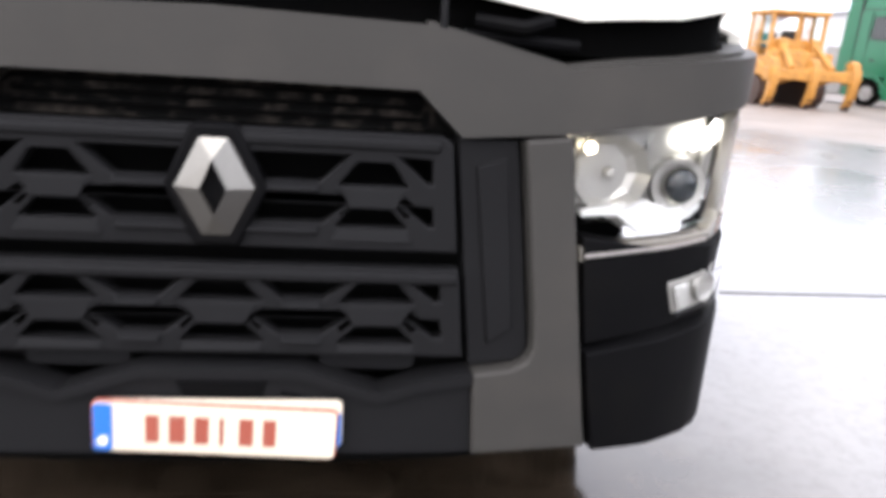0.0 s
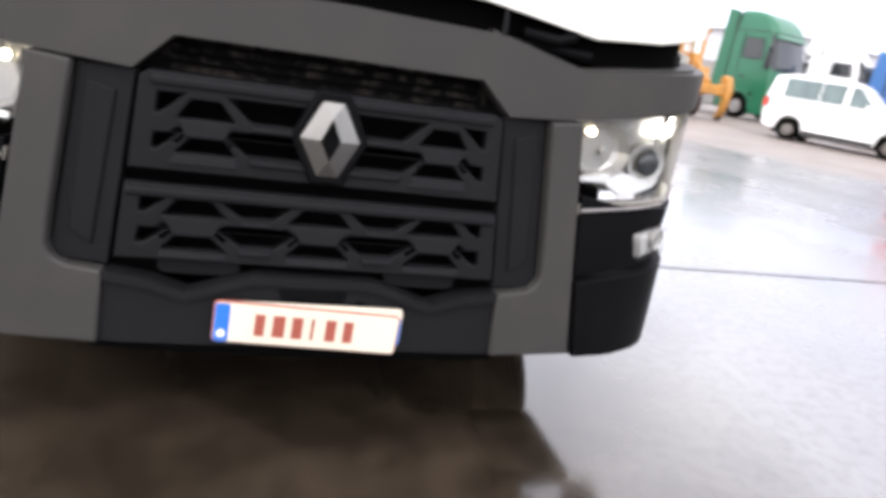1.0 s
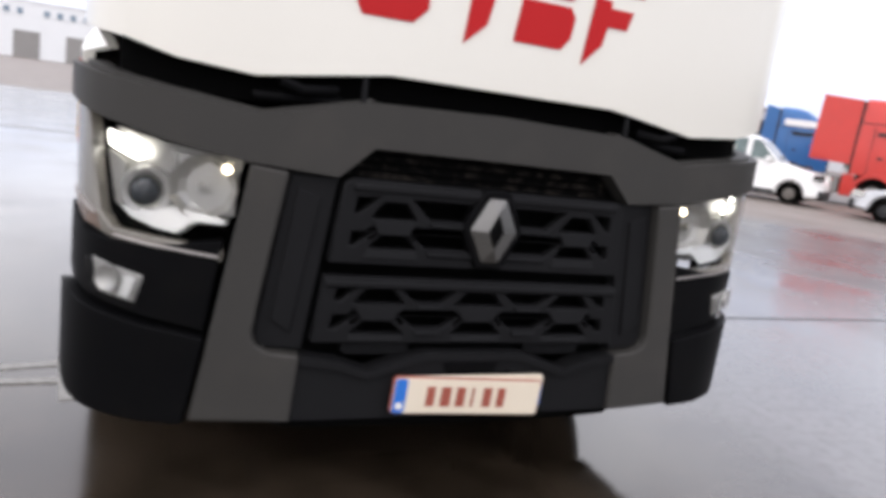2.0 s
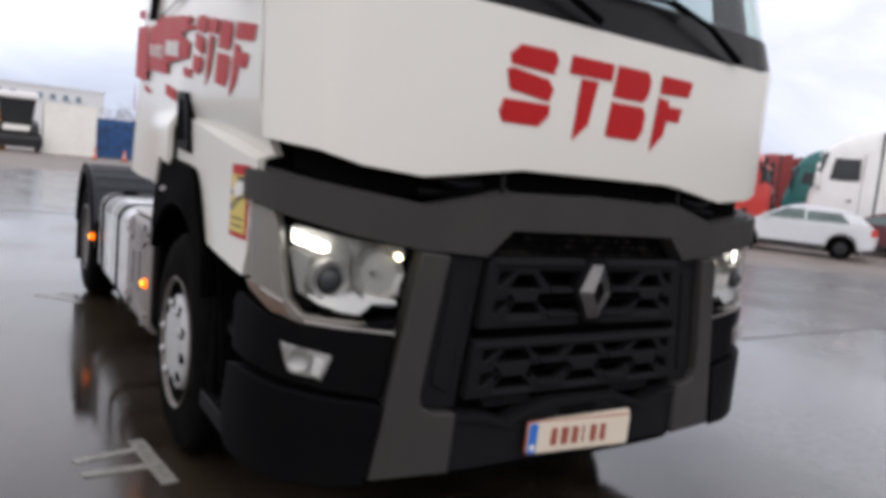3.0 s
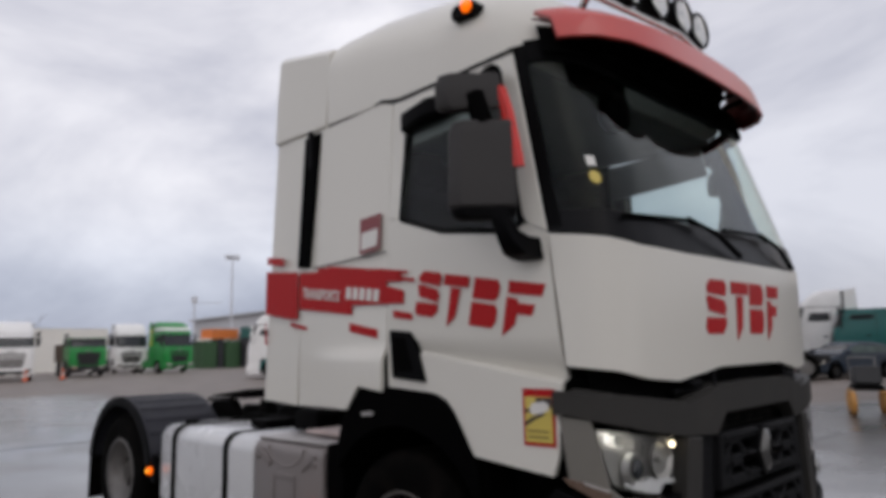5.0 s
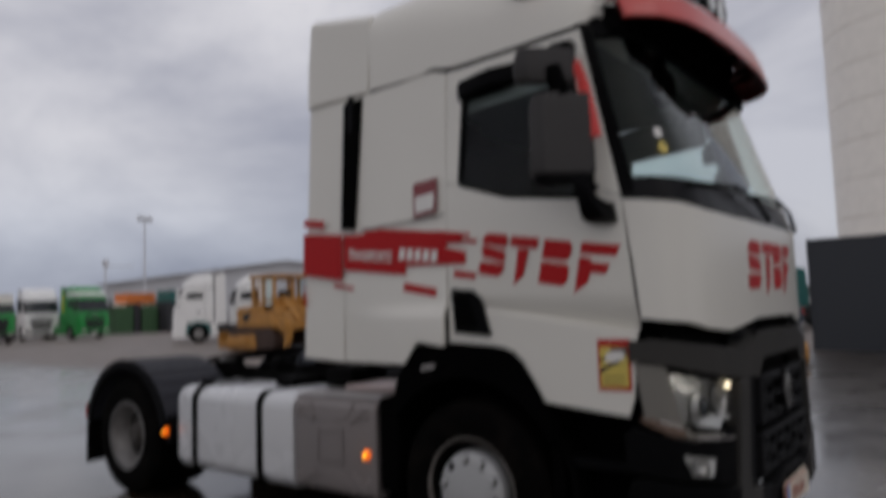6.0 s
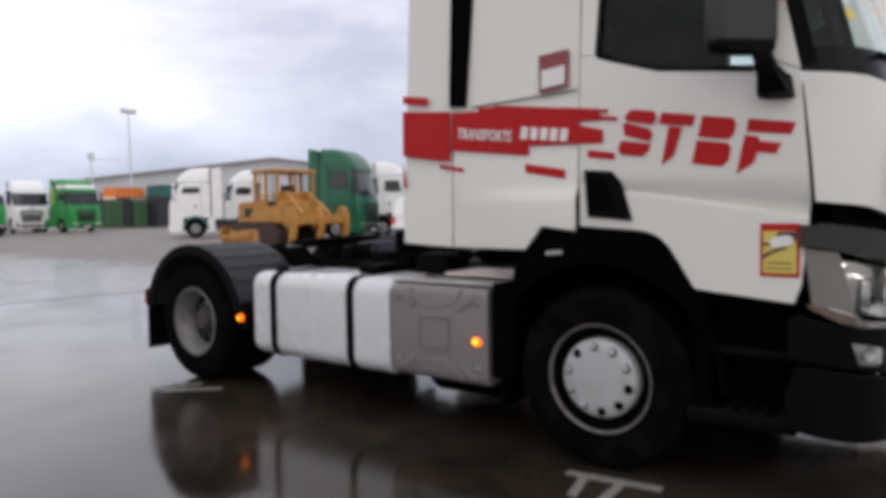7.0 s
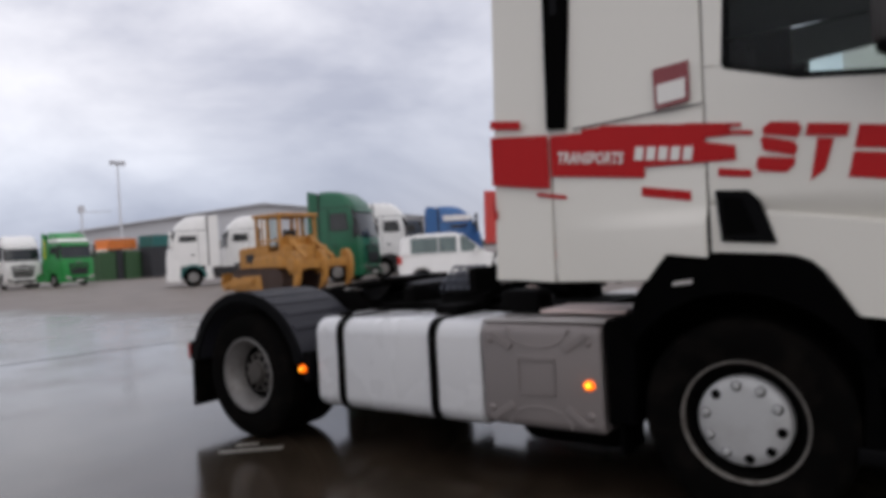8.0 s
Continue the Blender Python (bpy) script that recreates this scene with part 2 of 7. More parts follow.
AMBERBEZEL = mat("smoked_lamp_bezel", (0.14, 0.128, 0.108), 0.22, var=0.06, coat=0.6)
GLASS = clear("tinted_windscreen", (0.74, 0.82, 0.80), ior=1.17)
DOORGLASS = clear("dark_tinted_door_glass", (0.70, 0.78, 0.77), ior=1.2)
HOUSING = mat("silver_lamp_housing", (0.27, 0.265, 0.25), 0.4, metal=0.35, var=0.08)
# Darker copy of the visor red: the underside's shade is put into it.
UNDERRED = mat("shaded_visor_red", (0.08, 0.010, 0.009), 0.5, var=0.1, spec=0.2)
LENS = clear("lamp_lens", (0.97, 0.97, 0.97))
INTERIOR = mat("dark_cab_trim", (0.005, 0.005, 0.006), 0.7, var=0.2, spec=0.1)
HEADLINER = mat("grey_headliner_cloth", (0.34, 0.34, 0.33), 0.9, var=0.08, spec=0.1)
MIRRORGREY = mat("dark_grey_mirror_plastic", (0.046, 0.043, 0.042), 0.5, var=0.1, bump=0.05, spec=0.2)
RADIATOR = mat("dusty_radiator_fins", (0.003, 0.003, 0.003), 0.8, var=0.3, scale=14, grime=(0.05, 0.042, 0.036), grime_amt=0.8, spec=0.05)
DISC = mat("dirty_wheel_disc", (0.075, 0.068, 0.062), 0.55, metal=0.2, var=0.4, bump=0.2, spec=0.15)
ALU = mat("tread_aluminium", (0.45, 0.42, 0.40), 0.4, metal=0.7, var=0.1, bump=0.2)
GREASE = mat("greasy_black_steel", (0.004, 0.0037, 0.0036), 0.7, metal=0.0, var=0.4, bump=0.3, spec=0.03)
EMBLEM = mat("brushed_emblem_metal", (0.17, 0.165, 0.155), 0.25, metal=0.95, var=0.06)
REFL = mat("satin_lamp_reflector", (0.34, 0.335, 0.318), 0.36, metal=0.55, var=0.1, scale=20)
CHINWHITE = mat("pearl_lamp_trim", (0.44, 0.44, 0.425), 0.25, metal=0.4, var=0.05, scale=20)
DRL = glowing("daytime_lamp", (1.0, 0.97, 0.9), 5.0)
SIDELAMP = glowing("parking_bulb", (1.0, 0.86, 0.6), 4.0)
AMBER = glowing("amber_marker", (1.0, 0.15, 0.0), 1.2)
AMBERCORE = glowing("amber_bulb", (1.0, 0.42, 0.02), 2.6)
RIMSTEEL = mat("stained_rim_steel", (0.17, 0.155, 0.14), 0.45, metal=0.3, var=0.2, scale=9, grime=(0.06, 0.042, 0.03), grime_amt=0.8)
HOSEGREY = mat("grey_hose_rubber", (0.13, 0.14, 0.17), 0.5, var=0.1)
DISHSTEEL = mat("dull_rim_steel", (0.16, 0.152, 0.146), 0.42, metal=0.2, var=0.15, scale=6, grime=(0.07, 0.055, 0.045), grime_amt=0.7)
INKBROWN = mat("dark_brown_print", (0.03, 0.02, 0.018), 0.5, var=0.05)
OLIVE = mat("olive_print", (0.20, 0.15, 0.04), 0.5, var=0.05)
PAINTMARK = mat("worn_white_road_paint", (0.26, 0.248, 0.222), 0.35, var=0.3, scale=12, grime=(0.05, 0.042, 0.034), grime_amt=1.0)
JOINT = mat("tarred_slab_joint", (0.03, 0.028, 0.028), 0.35, var=0.3)
GROUND = ground_material()
DARKGLASS = mat("dark_vehicle_glass", (0.018, 0.022, 0.025), 0.08, var=0.2)


# ---- building helpers ----
def to_mesh(bm, name, material, bevel=0.0, angle=35.0):
    bmesh.ops.remove_doubles(bm, verts=bm.verts, dist=1e-5)
    bmesh.ops.recalc_face_normals(bm, faces=bm.faces)
    me = bpy.data.meshes.new(name)
    bm.to_mesh(me)
    bm.free()
    for p in me.polygons:
        p.use_smooth = True
    me.set_sharp_from_angle(angle=radians(angle))
    me.materials.append(material)
    return me


def part(name, bm, material, parent, label="", bevel=0.0, shadow=True, angle=35.0):
    """One mesh object under a thing or a part, in the thing's own coordinates."""
    ob = new(name, to_mesh(bm, name, material, angle=angle))
    ob.parent = parent
    if bevel:
        md = ob.modifiers.new("edge", "BEVEL")
        md.width, md.segments, md.limit_method, md.angle_limit = bevel, 2, "ANGLE", radians(40)
    if label:
        tagged(ob, label)
    if not shadow:
        ob.visible_shadow = False
    return ob


def thing(name, loc, rz, label, category, group="", kind=""):
    ob = new(name)
    ob.empty_display_size = 0.3
    ob.matrix_basis = pose(*loc, 0, 0, rz)
    return tagged(ob, label, category, group, kind)


def solid(name, bm, material, label, category, group="", kind="", loc=(0, 0, 0), rz=0, bevel=0.0):
    """A thing that is one mesh."""
    ob = new(name, to_mesh(bm, name, material))
    ob.matrix_basis = pose(*loc, 0, 0, rz)
    if bevel:
        md = ob.modifiers.new("edge", "BEVEL")
        md.width, md.segments, md.limit_method, md.angle_limit = bevel, 2, "ANGLE", radians(40)
    return tagged(ob, label, category, group, kind)


def B():
    return bmesh.new()


def box(bm, x0, x1, y0, y1, z0, z1):
    v = [bm.verts.new((x, y, z)) for x in (x0, x1) for y in (y0, y1) for z in (z0, z1)]
    for f in ((0, 1, 3, 2), (4, 6, 7, 5), (0, 4, 5, 1), (2, 3, 7, 6), (0, 2, 6, 4), (1, 5, 7, 3)):
        bm.faces.new([v[k] for k in f])
    return bm


def prism(bm, pts, axis, a0, a1):
    """A flat outline pushed along an axis: pts are (y, z) for x, (x, z) for y, (x, y) for z."""
    def put(p, a):
        return {"x": (a, p[0], p[1]), "y": (p[0], a, p[1]), "z": (p[0], p[1], a)}[axis]
    lo, hi = [bm.verts.new(put(p, a0)) for p in pts], [bm.verts.new(put(p, a1)) for p in pts]
    bm.faces.new(lo)
    bm.faces.new(hi[::-1])
    for k in range(len(pts)):
        j = (k + 1) % len(pts)
        bm.faces.new((lo[k], hi[k], hi[j], lo[j]))
    return bm


def lathe(bm, profile, centre, axis="x", seg=40, closed=False):
    """Turns (radius, along) points round an axis through centre."""
    rings = []
    for r, a in profile:
        ring = []
        for k in range(seg):
            c, s = math.cos(2 * math.pi * k / seg) * r, math.sin(2 * math.pi * k / seg) * r
            p = {"x": (a, c, s), "y": (c, a, s), "z": (c, s, a)}[axis]
            ring.append(bm.verts.new([q + o for q, o in zip(p, centre)]))
        rings.append(ring)
    pairs = list(zip(rings[:-1], rings[1:])) + ([(rings[-1], rings[0])] if closed else [])
    for a, b in pairs:
        for k in range(seg):
            j = (k + 1) % seg
            bm.faces.new((a[k], a[j], b[j], b[k]))
    return bm


def tube(bm, pts, r, seg=8):
    pts = [Vector(p) for p in pts]
    rings = []
    for k, p in enumerate(pts):
        d = (pts[min(k + 1, len(pts) - 1)] - pts[max(k - 1, 0)]).normalized()
        a = d.orthogonal().normalized() if abs(d.z) > 0.9 else d.cross(Vector((0, 0, 1))).normalized()
        c = d.cross(a)
        rr = r[k] if isinstance(r, (list, tuple)) else r
        rings.append([bm.verts.new(p + rr * (math.cos(2 * math.pi * q / seg) * a + math.sin(2 * math.pi * q / seg) * c)) for q in range(seg)])
    for a, b in zip(rings[:-1], rings[1:]):
        for q in range(seg):
            bm.faces.new((a[q], a[(q + 1) % seg], b[(q + 1) % seg], b[q]))
    bm.faces.new(rings[0])
    bm.faces.new(rings[-1])
    return bm


def loft(bm, sections, cap=True):
    rings = [[bm.verts.new(p) for p in s] for s in sections]
    for a, b in zip(rings[:-1], rings[1:]):
        n = len(a)
        for k in range(n):
            bm.faces.new((a[k], a[(k + 1) % n], b[(k + 1) % n], b[k]))
    if cap:
        bm.faces.new(rings[0])
        bm.faces.new(rings[-1])
    return bm


def rounded(x0, x1, y0, y1, r, seg=5):
    """A rectangle's outline with round corners."""
    out = []
    for cx, cy, a in ((x1 - r, y1 - r, 0), (x0 + r, y1 - r, 90), (x0 + r, y0 + r, 180), (x1 - r, y0 + r, 270)):
        out += [(cx + r * math.cos(radians(a + 90 * k / seg)), cy + r * math.sin(radians(a + 90 * k / seg))) for k in range(seg + 1)]
    return out

# ---- the ground ----
bm = B()
bmesh.ops.create_grid(bm, x_segments=8, y_segments=8, size=900)
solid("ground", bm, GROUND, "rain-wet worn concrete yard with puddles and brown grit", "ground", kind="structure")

# ---- the lorry's skin: a plan curve round the front corner, and the heights above it ----
PLAN = [(0, -0.035), (0.3, -0.032), (0.5, -0.022), (0.7, 0.0), (0.85, 0.02), (1.0, 0.055), (1.1, 0.115), (1.16, 0.19), (1.19, 0.28), (1.205, 0.36), (1.213, 0.5), (1.215, 0.8), (1.2151, 3.0)]
PX, PY = np.array(PLAN).T
PS = np.concatenate([[0], np.cumsum(np.hypot(np.diff(PX), np.diff(PY)))])


def uf(x):
    """Arc length along the plan curve at a front place x."""
    return math.copysign(float(np.interp(abs(x), PX, PS)), x)


def us(y, side=-1):
    """Arc length at a place y along a flank."""
    return side * float(np.interp(y, PY, PS))


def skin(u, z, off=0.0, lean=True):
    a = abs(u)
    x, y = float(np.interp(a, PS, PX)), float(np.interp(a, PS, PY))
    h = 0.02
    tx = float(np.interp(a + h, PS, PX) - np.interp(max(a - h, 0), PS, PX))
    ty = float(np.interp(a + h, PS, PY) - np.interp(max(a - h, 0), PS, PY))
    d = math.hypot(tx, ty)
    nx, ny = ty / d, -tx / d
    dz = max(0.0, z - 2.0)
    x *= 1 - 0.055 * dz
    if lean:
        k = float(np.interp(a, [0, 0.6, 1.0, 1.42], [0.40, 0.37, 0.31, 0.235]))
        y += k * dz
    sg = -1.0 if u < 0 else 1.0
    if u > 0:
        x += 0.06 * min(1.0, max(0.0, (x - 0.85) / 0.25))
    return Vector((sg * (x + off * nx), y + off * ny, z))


def panel(bm, poly, off=0.0, thick=0.02, lean=True, disp=None, cuts=(), step=0.05):
    """A sheet with thickness, laid on the skin: poly is an outline in (arc length, height)."""
    t = B()
    t.faces.new([t.verts.new((u, z, 0)) for u, z in poly])
    lo, hi = min(p[0] for p in poly), max(p[0] for p in poly)
    us_ = [s * v for s in (-1, 1) for v in np.arange(0.35, 1.75, step)] + [0.0]
    for c in us_:
        if lo + 0.004 < c < hi - 0.004:
            bmesh.ops.bisect_plane(t, geom=t.verts[:] + t.edges[:] + t.faces[:], plane_co=(c, 0, 0), plane_no=(1, 0, 0))
    for co, no in cuts:
        bmesh.ops.bisect_plane(t, geom=t.verts[:] + t.edges[:] + t.faces[:], plane_co=co, plane_no=no)
    g = bmesh.ops.extrude_face_region(t, geom=t.faces[:])
    for v in g["geom"]:
        if isinstance(v, bmesh.types.BMVert):
            v.co.z = -thick
    m = {}
    for v in t.verts:
        d = disp(v.co.x, v.co.y) if disp else 0.0
        m[v] = bm.verts.new(skin(v.co.x, v.co.y, off + v.co.z + d, lean))
    for f in t.faces:
        bm.faces.new([m[v] for v in f.verts])
    t.free()
    return bm


def front(poly):
    return [(uf(x), z) for x, z in poly]


def flank(poly, side=-1):
    return [(us(y, side), z) for y, z in poly]


truck = thing("tractor_unit", (0, 0, 0), 0, "white four-wheel tractor lorry with red stripes, parked on wet concrete", "lorry")

# -- underbody and cab core, so that no light leaks through --
bm = B()
for sx in (-1, 1):
    box(bm, sx * 0.36, sx * 0.46, 0.75, 5.75, 0.70, 0.96)
for y in (0.9, 2.1, 3.2, 4.2, 5.6):
    box(bm, -0.38, 0.38, y, y + 0.12, 0.74, 0.92)
part("chassis_frame", bm, GREASE, truck, "black steel ladder frame", bevel=0.01)
bm = B()
box(bm, -0.95, 0.95, 0.16, 0.95, 0.42, 1.3)
part("engine_shroud", bm, VOID, truck, bevel=0.02)
part("engine_block", box(B(), -0.55, 0.55, 0.95, 2.0, 0.62, 1.25), VOID, truck, bevel=0.02)
part("front_axle", lathe(B(), [(0.0, -0.9), (0.09, -0.9), (0.09, 0.9), (0.0, 0.9)], (0, 1.335, 0.5), seg=16), VOID, truck)
bm = B()
lathe(bm, [(0.0, -0.6), (0.12, -0.6), (0.2, -0.1), (0.2, 0.1), (0.12, 0.6), (0.0, 0.6)], (0, 5.05, 0.5), seg=16)
part("rear_axle", bm, VOID, truck)

# -- white front panel --
HB = [(0, 1.424), (0.38, 1.424), (0.62, 1.39), (0.75, 1.372), (0.95, 1.39), (1.08, 1.425), (1.1925, 1.45)]
HT = [(1.2025, 2.032), (1.1, 2.0), (0.95, 1.968), (0.6, 1.95), (0.25, 1.945), (0, 1.945)]
bm = B()
panel(bm, front([(-x, z) for x, z in HB[::-1]] + HB[1:] + HT + [(-x, z) for x, z in HT[::-1][1:]]), 0.0, 0.03)
hood = part("front_panel", bm, WHITE, truck, bevel=0.012)
# Black sheet behind the front panel paints the shade in its gap.
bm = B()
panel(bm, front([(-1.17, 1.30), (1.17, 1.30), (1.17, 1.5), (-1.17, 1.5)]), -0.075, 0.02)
part("panel_gap_shade", bm, VOID, truck)
for sx in (-1, 1):
    part("panel_hinge", tube(B(), [(sx * 0.45, -0.02, 1.32), (sx * 0.45, -0.015, 1.45)], 0.008), GRILLE, truck)
    part("latch_rod", tube(B(), [(sx * 0.52, 0.02, 1.36), (sx * 0.62, 0.0, 1.35), (sx * 0.68, 0.015, 1.37)], 0.016), BLACK, truck)
    part("latch_bar", tube(B(), [(sx * 0.5, 0.03, 1.33), (sx * 0.75, 0.04, 1.32)], 0.014), BLACK, truck)

# -- satin grey band over the grille and headlamps --
TOPB = [(0, 1.352), (0.43, 1.342), (0.60, 1.30), (0.725, 1.272), (0.9, 1.295), (1.08, 1.318), (1.196, 1.345), (1.204, 1.345)]
BOTB = [(1.204, 1.245), (1.192, 1.245), (1.1, 1.205), (0.95, 1.168), (0.76, 1.138), (0.50, 1.122), (0.405, 1.214), (0, 1.216)]
outline = [(x, z) for x, z in TOPB] + [(x, z) for x, z in BOTB] + [(-x, z) for x, z in BOTB[::-1][1:]] + [(-x, z) for x, z in TOPB[::-1][:-1]]


bm = B()
panel(bm, front(outline), 0.022, 0.075)
part("grille_surround", bm, SATIN, truck, "satin grey surround over grille and headlamps", bevel=0.02)
for sx in (-1, 1):
    bm = panel(B(), [(sx * abs(uf(x)), z) for x, z in [(0.42, 1.352), (0.60, 1.31), (0.725, 1.282), (0.9, 1.305), (1.08, 1.328), (1.19, 1.354), (1.19, 1.338), (1.08, 1.312), (0.9, 1.289), (0.725, 1.266), (0.60, 1.294), (0.42, 1.336)]], -0.01, 0.05)
    part("surround_ledge", bm, SATIN, truck, bevel=0.004)

# -- grilles --
def mirrored(polys):
    """Outlines with their mirror images across the middle."""
    return polys + [[(-x, z) for x, z in q[::-1]] for q in polys]


def lattice(outline, holes, y0, y1):
    """A moulded sheet with openings through it; the openings widen a little towards the front."""
    bm = B()
    for q in [outline] + holes:
        vs = [bm.verts.new((x, y0, z)) for x, z in q]
        for a, b in zip(vs, vs[1:] + vs[:1]):
            bm.edges.new((a, b))
    bmesh.ops.triangle_fill(bm, edges=bm.edges[:], use_beauty=True)
    g = bmesh.ops.extrude_face_region(bm, geom=bm.faces[:])
    for v in g["geom"]:
        if isinstance(v, bmesh.types.BMVert):
            v.co.y = y1
    return bm


def grille(name, outline, holes, bars, folds):
    g = part(name, lattice(outline, holes, -0.045, 0.0), GRILLE, truck, "dark grey plastic grille with a folded ribbon pattern", bevel=0.005)
    for x0, x1, z in bars:
        prof = [(-0.044, z - 0.016), (-0.058, z - 0.011), (-0.058, z - 0.004), (-0.04, z + 0.008), (-0.02, z + 0.008), (-0.02, z - 0.016)]
        part("ribbon_bar", loft(B(), [[(x, y, zz) for y, zz in prof] for x in (x0, x1)]), GRILLE, g, bevel=0.002)
    for c, w_t, w_b, zt, zb in folds:
        top = [(c - w_t, -0.046, zt), (c + w_t, -0.046, zt), (c + w_t, -0.03, zt), (c - w_t, -0.03, zt)]
        low = [(c - w_b, -0.052, zb), (c + w_b, -0.052, zb), (c + w_b, -0.03, zb), (c - w_b, -0.03, zb)]
        part("ribbon_fold", loft(B(), [low, top]), GRILLE, g, bevel=0.003)
    rim = [p for p in outline]
    zt_, zb_ = max(z for x, z in rim), min(z for x, z in rim)
    w_t = max(abs(x) for x, z in rim if z > zt_ - 0.005)
    part("top_rail", prism(B(), [(-w_t, zt_ - 0.034), (w_t, zt_ - 0.034), (w_t - 0.004, zt_ - 0.008), (-w_t + 0.004, zt_ - 0.008)], "y", -0.054, -0.03), GRILLE, g, bevel=0.008)
    return g


UP_HOLES = [[(-0.268, 1.073), (0.268, 1.073), (0.207, 1.015), (-0.207, 1.015)], [(-0.264, 0.968), (0.264, 0.968), (0.212, 0.927), (-0.212, 0.927)]] + mirrored([
    [(0.374, 1.073), (0.441, 1.071), (0.446, 1.019), (0.434, 1.019)],
    [(0.288, 1.061), (0.358, 1.061), (0.394, 1.010), (0.246, 1.010)],
    [(0.274, 0.960), (0.358, 0.960), (0.396, 0.920), (0.240, 0.920)],
    [(0.384, 0.970), (0.447, 0.968), (0.453, 0.926), (0.438, 0.926)]])
grille("upper_grille", [(-0.46, 1.122), (0.46, 1.122), (0.484, 1.108), (0.508, 0.870), (-0.508, 0.870), (-0.484, 1.108)], UP_HOLES,
       [(-0.205, -0.09, 1.008), (0.09, 0.205, 1.008), (-0.205, -0.05, 0.918), (0.05, 0.205, 0.918)],
       [(sx * 0.32, wt, wb, zt, zb) for sx in (-1, 1) for wt, wb, zt, zb in ((0.066, 0.05, 1.007, 0.964), (0.072, 0.09, 0.916, 0.890))])
LOW_HOLES = [[(-0.047, 0.792), (0.047, 0.792), (0.09, 0.747), (-0.09, 0.747)], [(-0.052, 0.692), (0.052, 0.692), (0.092, 0.651), (-0.092, 0.651)]] + mirrored([
    [(0.075, 0.802), (0.280, 0.801), (0.216, 0.754), (0.128, 0.754)],
    [(0.296, 0.794), (0.380, 0.794), (0.422, 0.747), (0.252, 0.747)],
    [(0.404, 0.802), (0.471, 0.801), (0.479, 0.754), (0.461, 0.754)],
    [(0.074, 0.709), (0.266, 0.709), (0.214, 0.671), (0.122, 0.671)],
    [(0.294, 0.692), (0.384, 0.692), (0.424, 0.651), (0.250, 0.651)],
    [(0.408, 0.711), (0.476, 0.711), (0.486, 0.667), (0.464, 0.667)]])
grille("lower_grille", [(-0.514, 0.830), (0.514, 0.830), (0.536, 0.622), (-0.536, 0.622)], LOW_HOLES,
       [(sx * 0.13, sx * 0.215, z) for sx in (-1, 1) for z in (0.747, 0.664)],
       [(c, wt, wb, zt, zb) for c in (-0.338, 0.0, 0.338) for wt, wb, zt, zb in ((0.078, 0.052, 0.744, 0.696), (0.08, 0.09, 0.648, 0.630))])
# Black sheet carries the shade behind the grille holes; the radiator shows above.
part("grille_shade_sheet", box(B(), -0.66, 0.66, 0.05, 0.07, 0.55, 1.118), VOID, truck)
part("radiator_screen", box(B(), -0.66, 0.66, 0.05, 0.07, 1.12, 1.25), RADIATOR, truck, "dusty black radiator")
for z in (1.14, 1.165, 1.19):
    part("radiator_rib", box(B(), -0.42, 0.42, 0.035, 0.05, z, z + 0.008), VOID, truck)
# emblem: a plain silver diamond on a dark plate
bm = prism(B(), [(-0.045, 1.128), (0.045, 1.128), (0.105, 1.0), (0.045, 0.876), (-0.045, 0.876), (-0.105, 1.0)], "y", -0.062, -0.01)
emblem = part("emblem", bm, BLACK, truck, "plain silver diamond on a dark plate", bevel=0.008)
outer = [(-0.028, 1.101), (0.028, 1.101), (0.08, 1.0), (0.028, 0.9), (-0.028, 0.9), (-0.08, 1.0)]
inner = [(0, 1.06), (0, 1.06), (0.027, 1.0), (0, 0.945), (0, 0.945), (-0.027, 1.0)]
bm = B()
for k in range(6):
    j = (k + 1) % 6
    q = [(*outer[k], -0.066), (*outer[j], -0.066), (*inner[j], -0.073 if k < 3 else -0.073), (*inner[k], -0.073)]
    f = [bm.verts.new((a, y - (0.012 if n > 1 else 0.0), c)) for n, (a, c, y) in enumerate(q)]
    bk = [bm.verts.new((a, -0.058, c)) for a, c, y in q]
    fs = [f, bk[::-1]] + [[f[i], bk[i], bk[(i + 1) % 4], f[(i + 1) % 4]] for i in range(4)]
    for c in fs:
        uniq = []
        for v in c:
            if all((v.co - w.co).length > 1e-6 for w in uniq):
                uniq.append(v)
        if len(uniq) > 2:
            bm.faces.new(uniq)
part("diamond", bm, EMBLEM, emblem, "brushed silver diamond", angle=10)

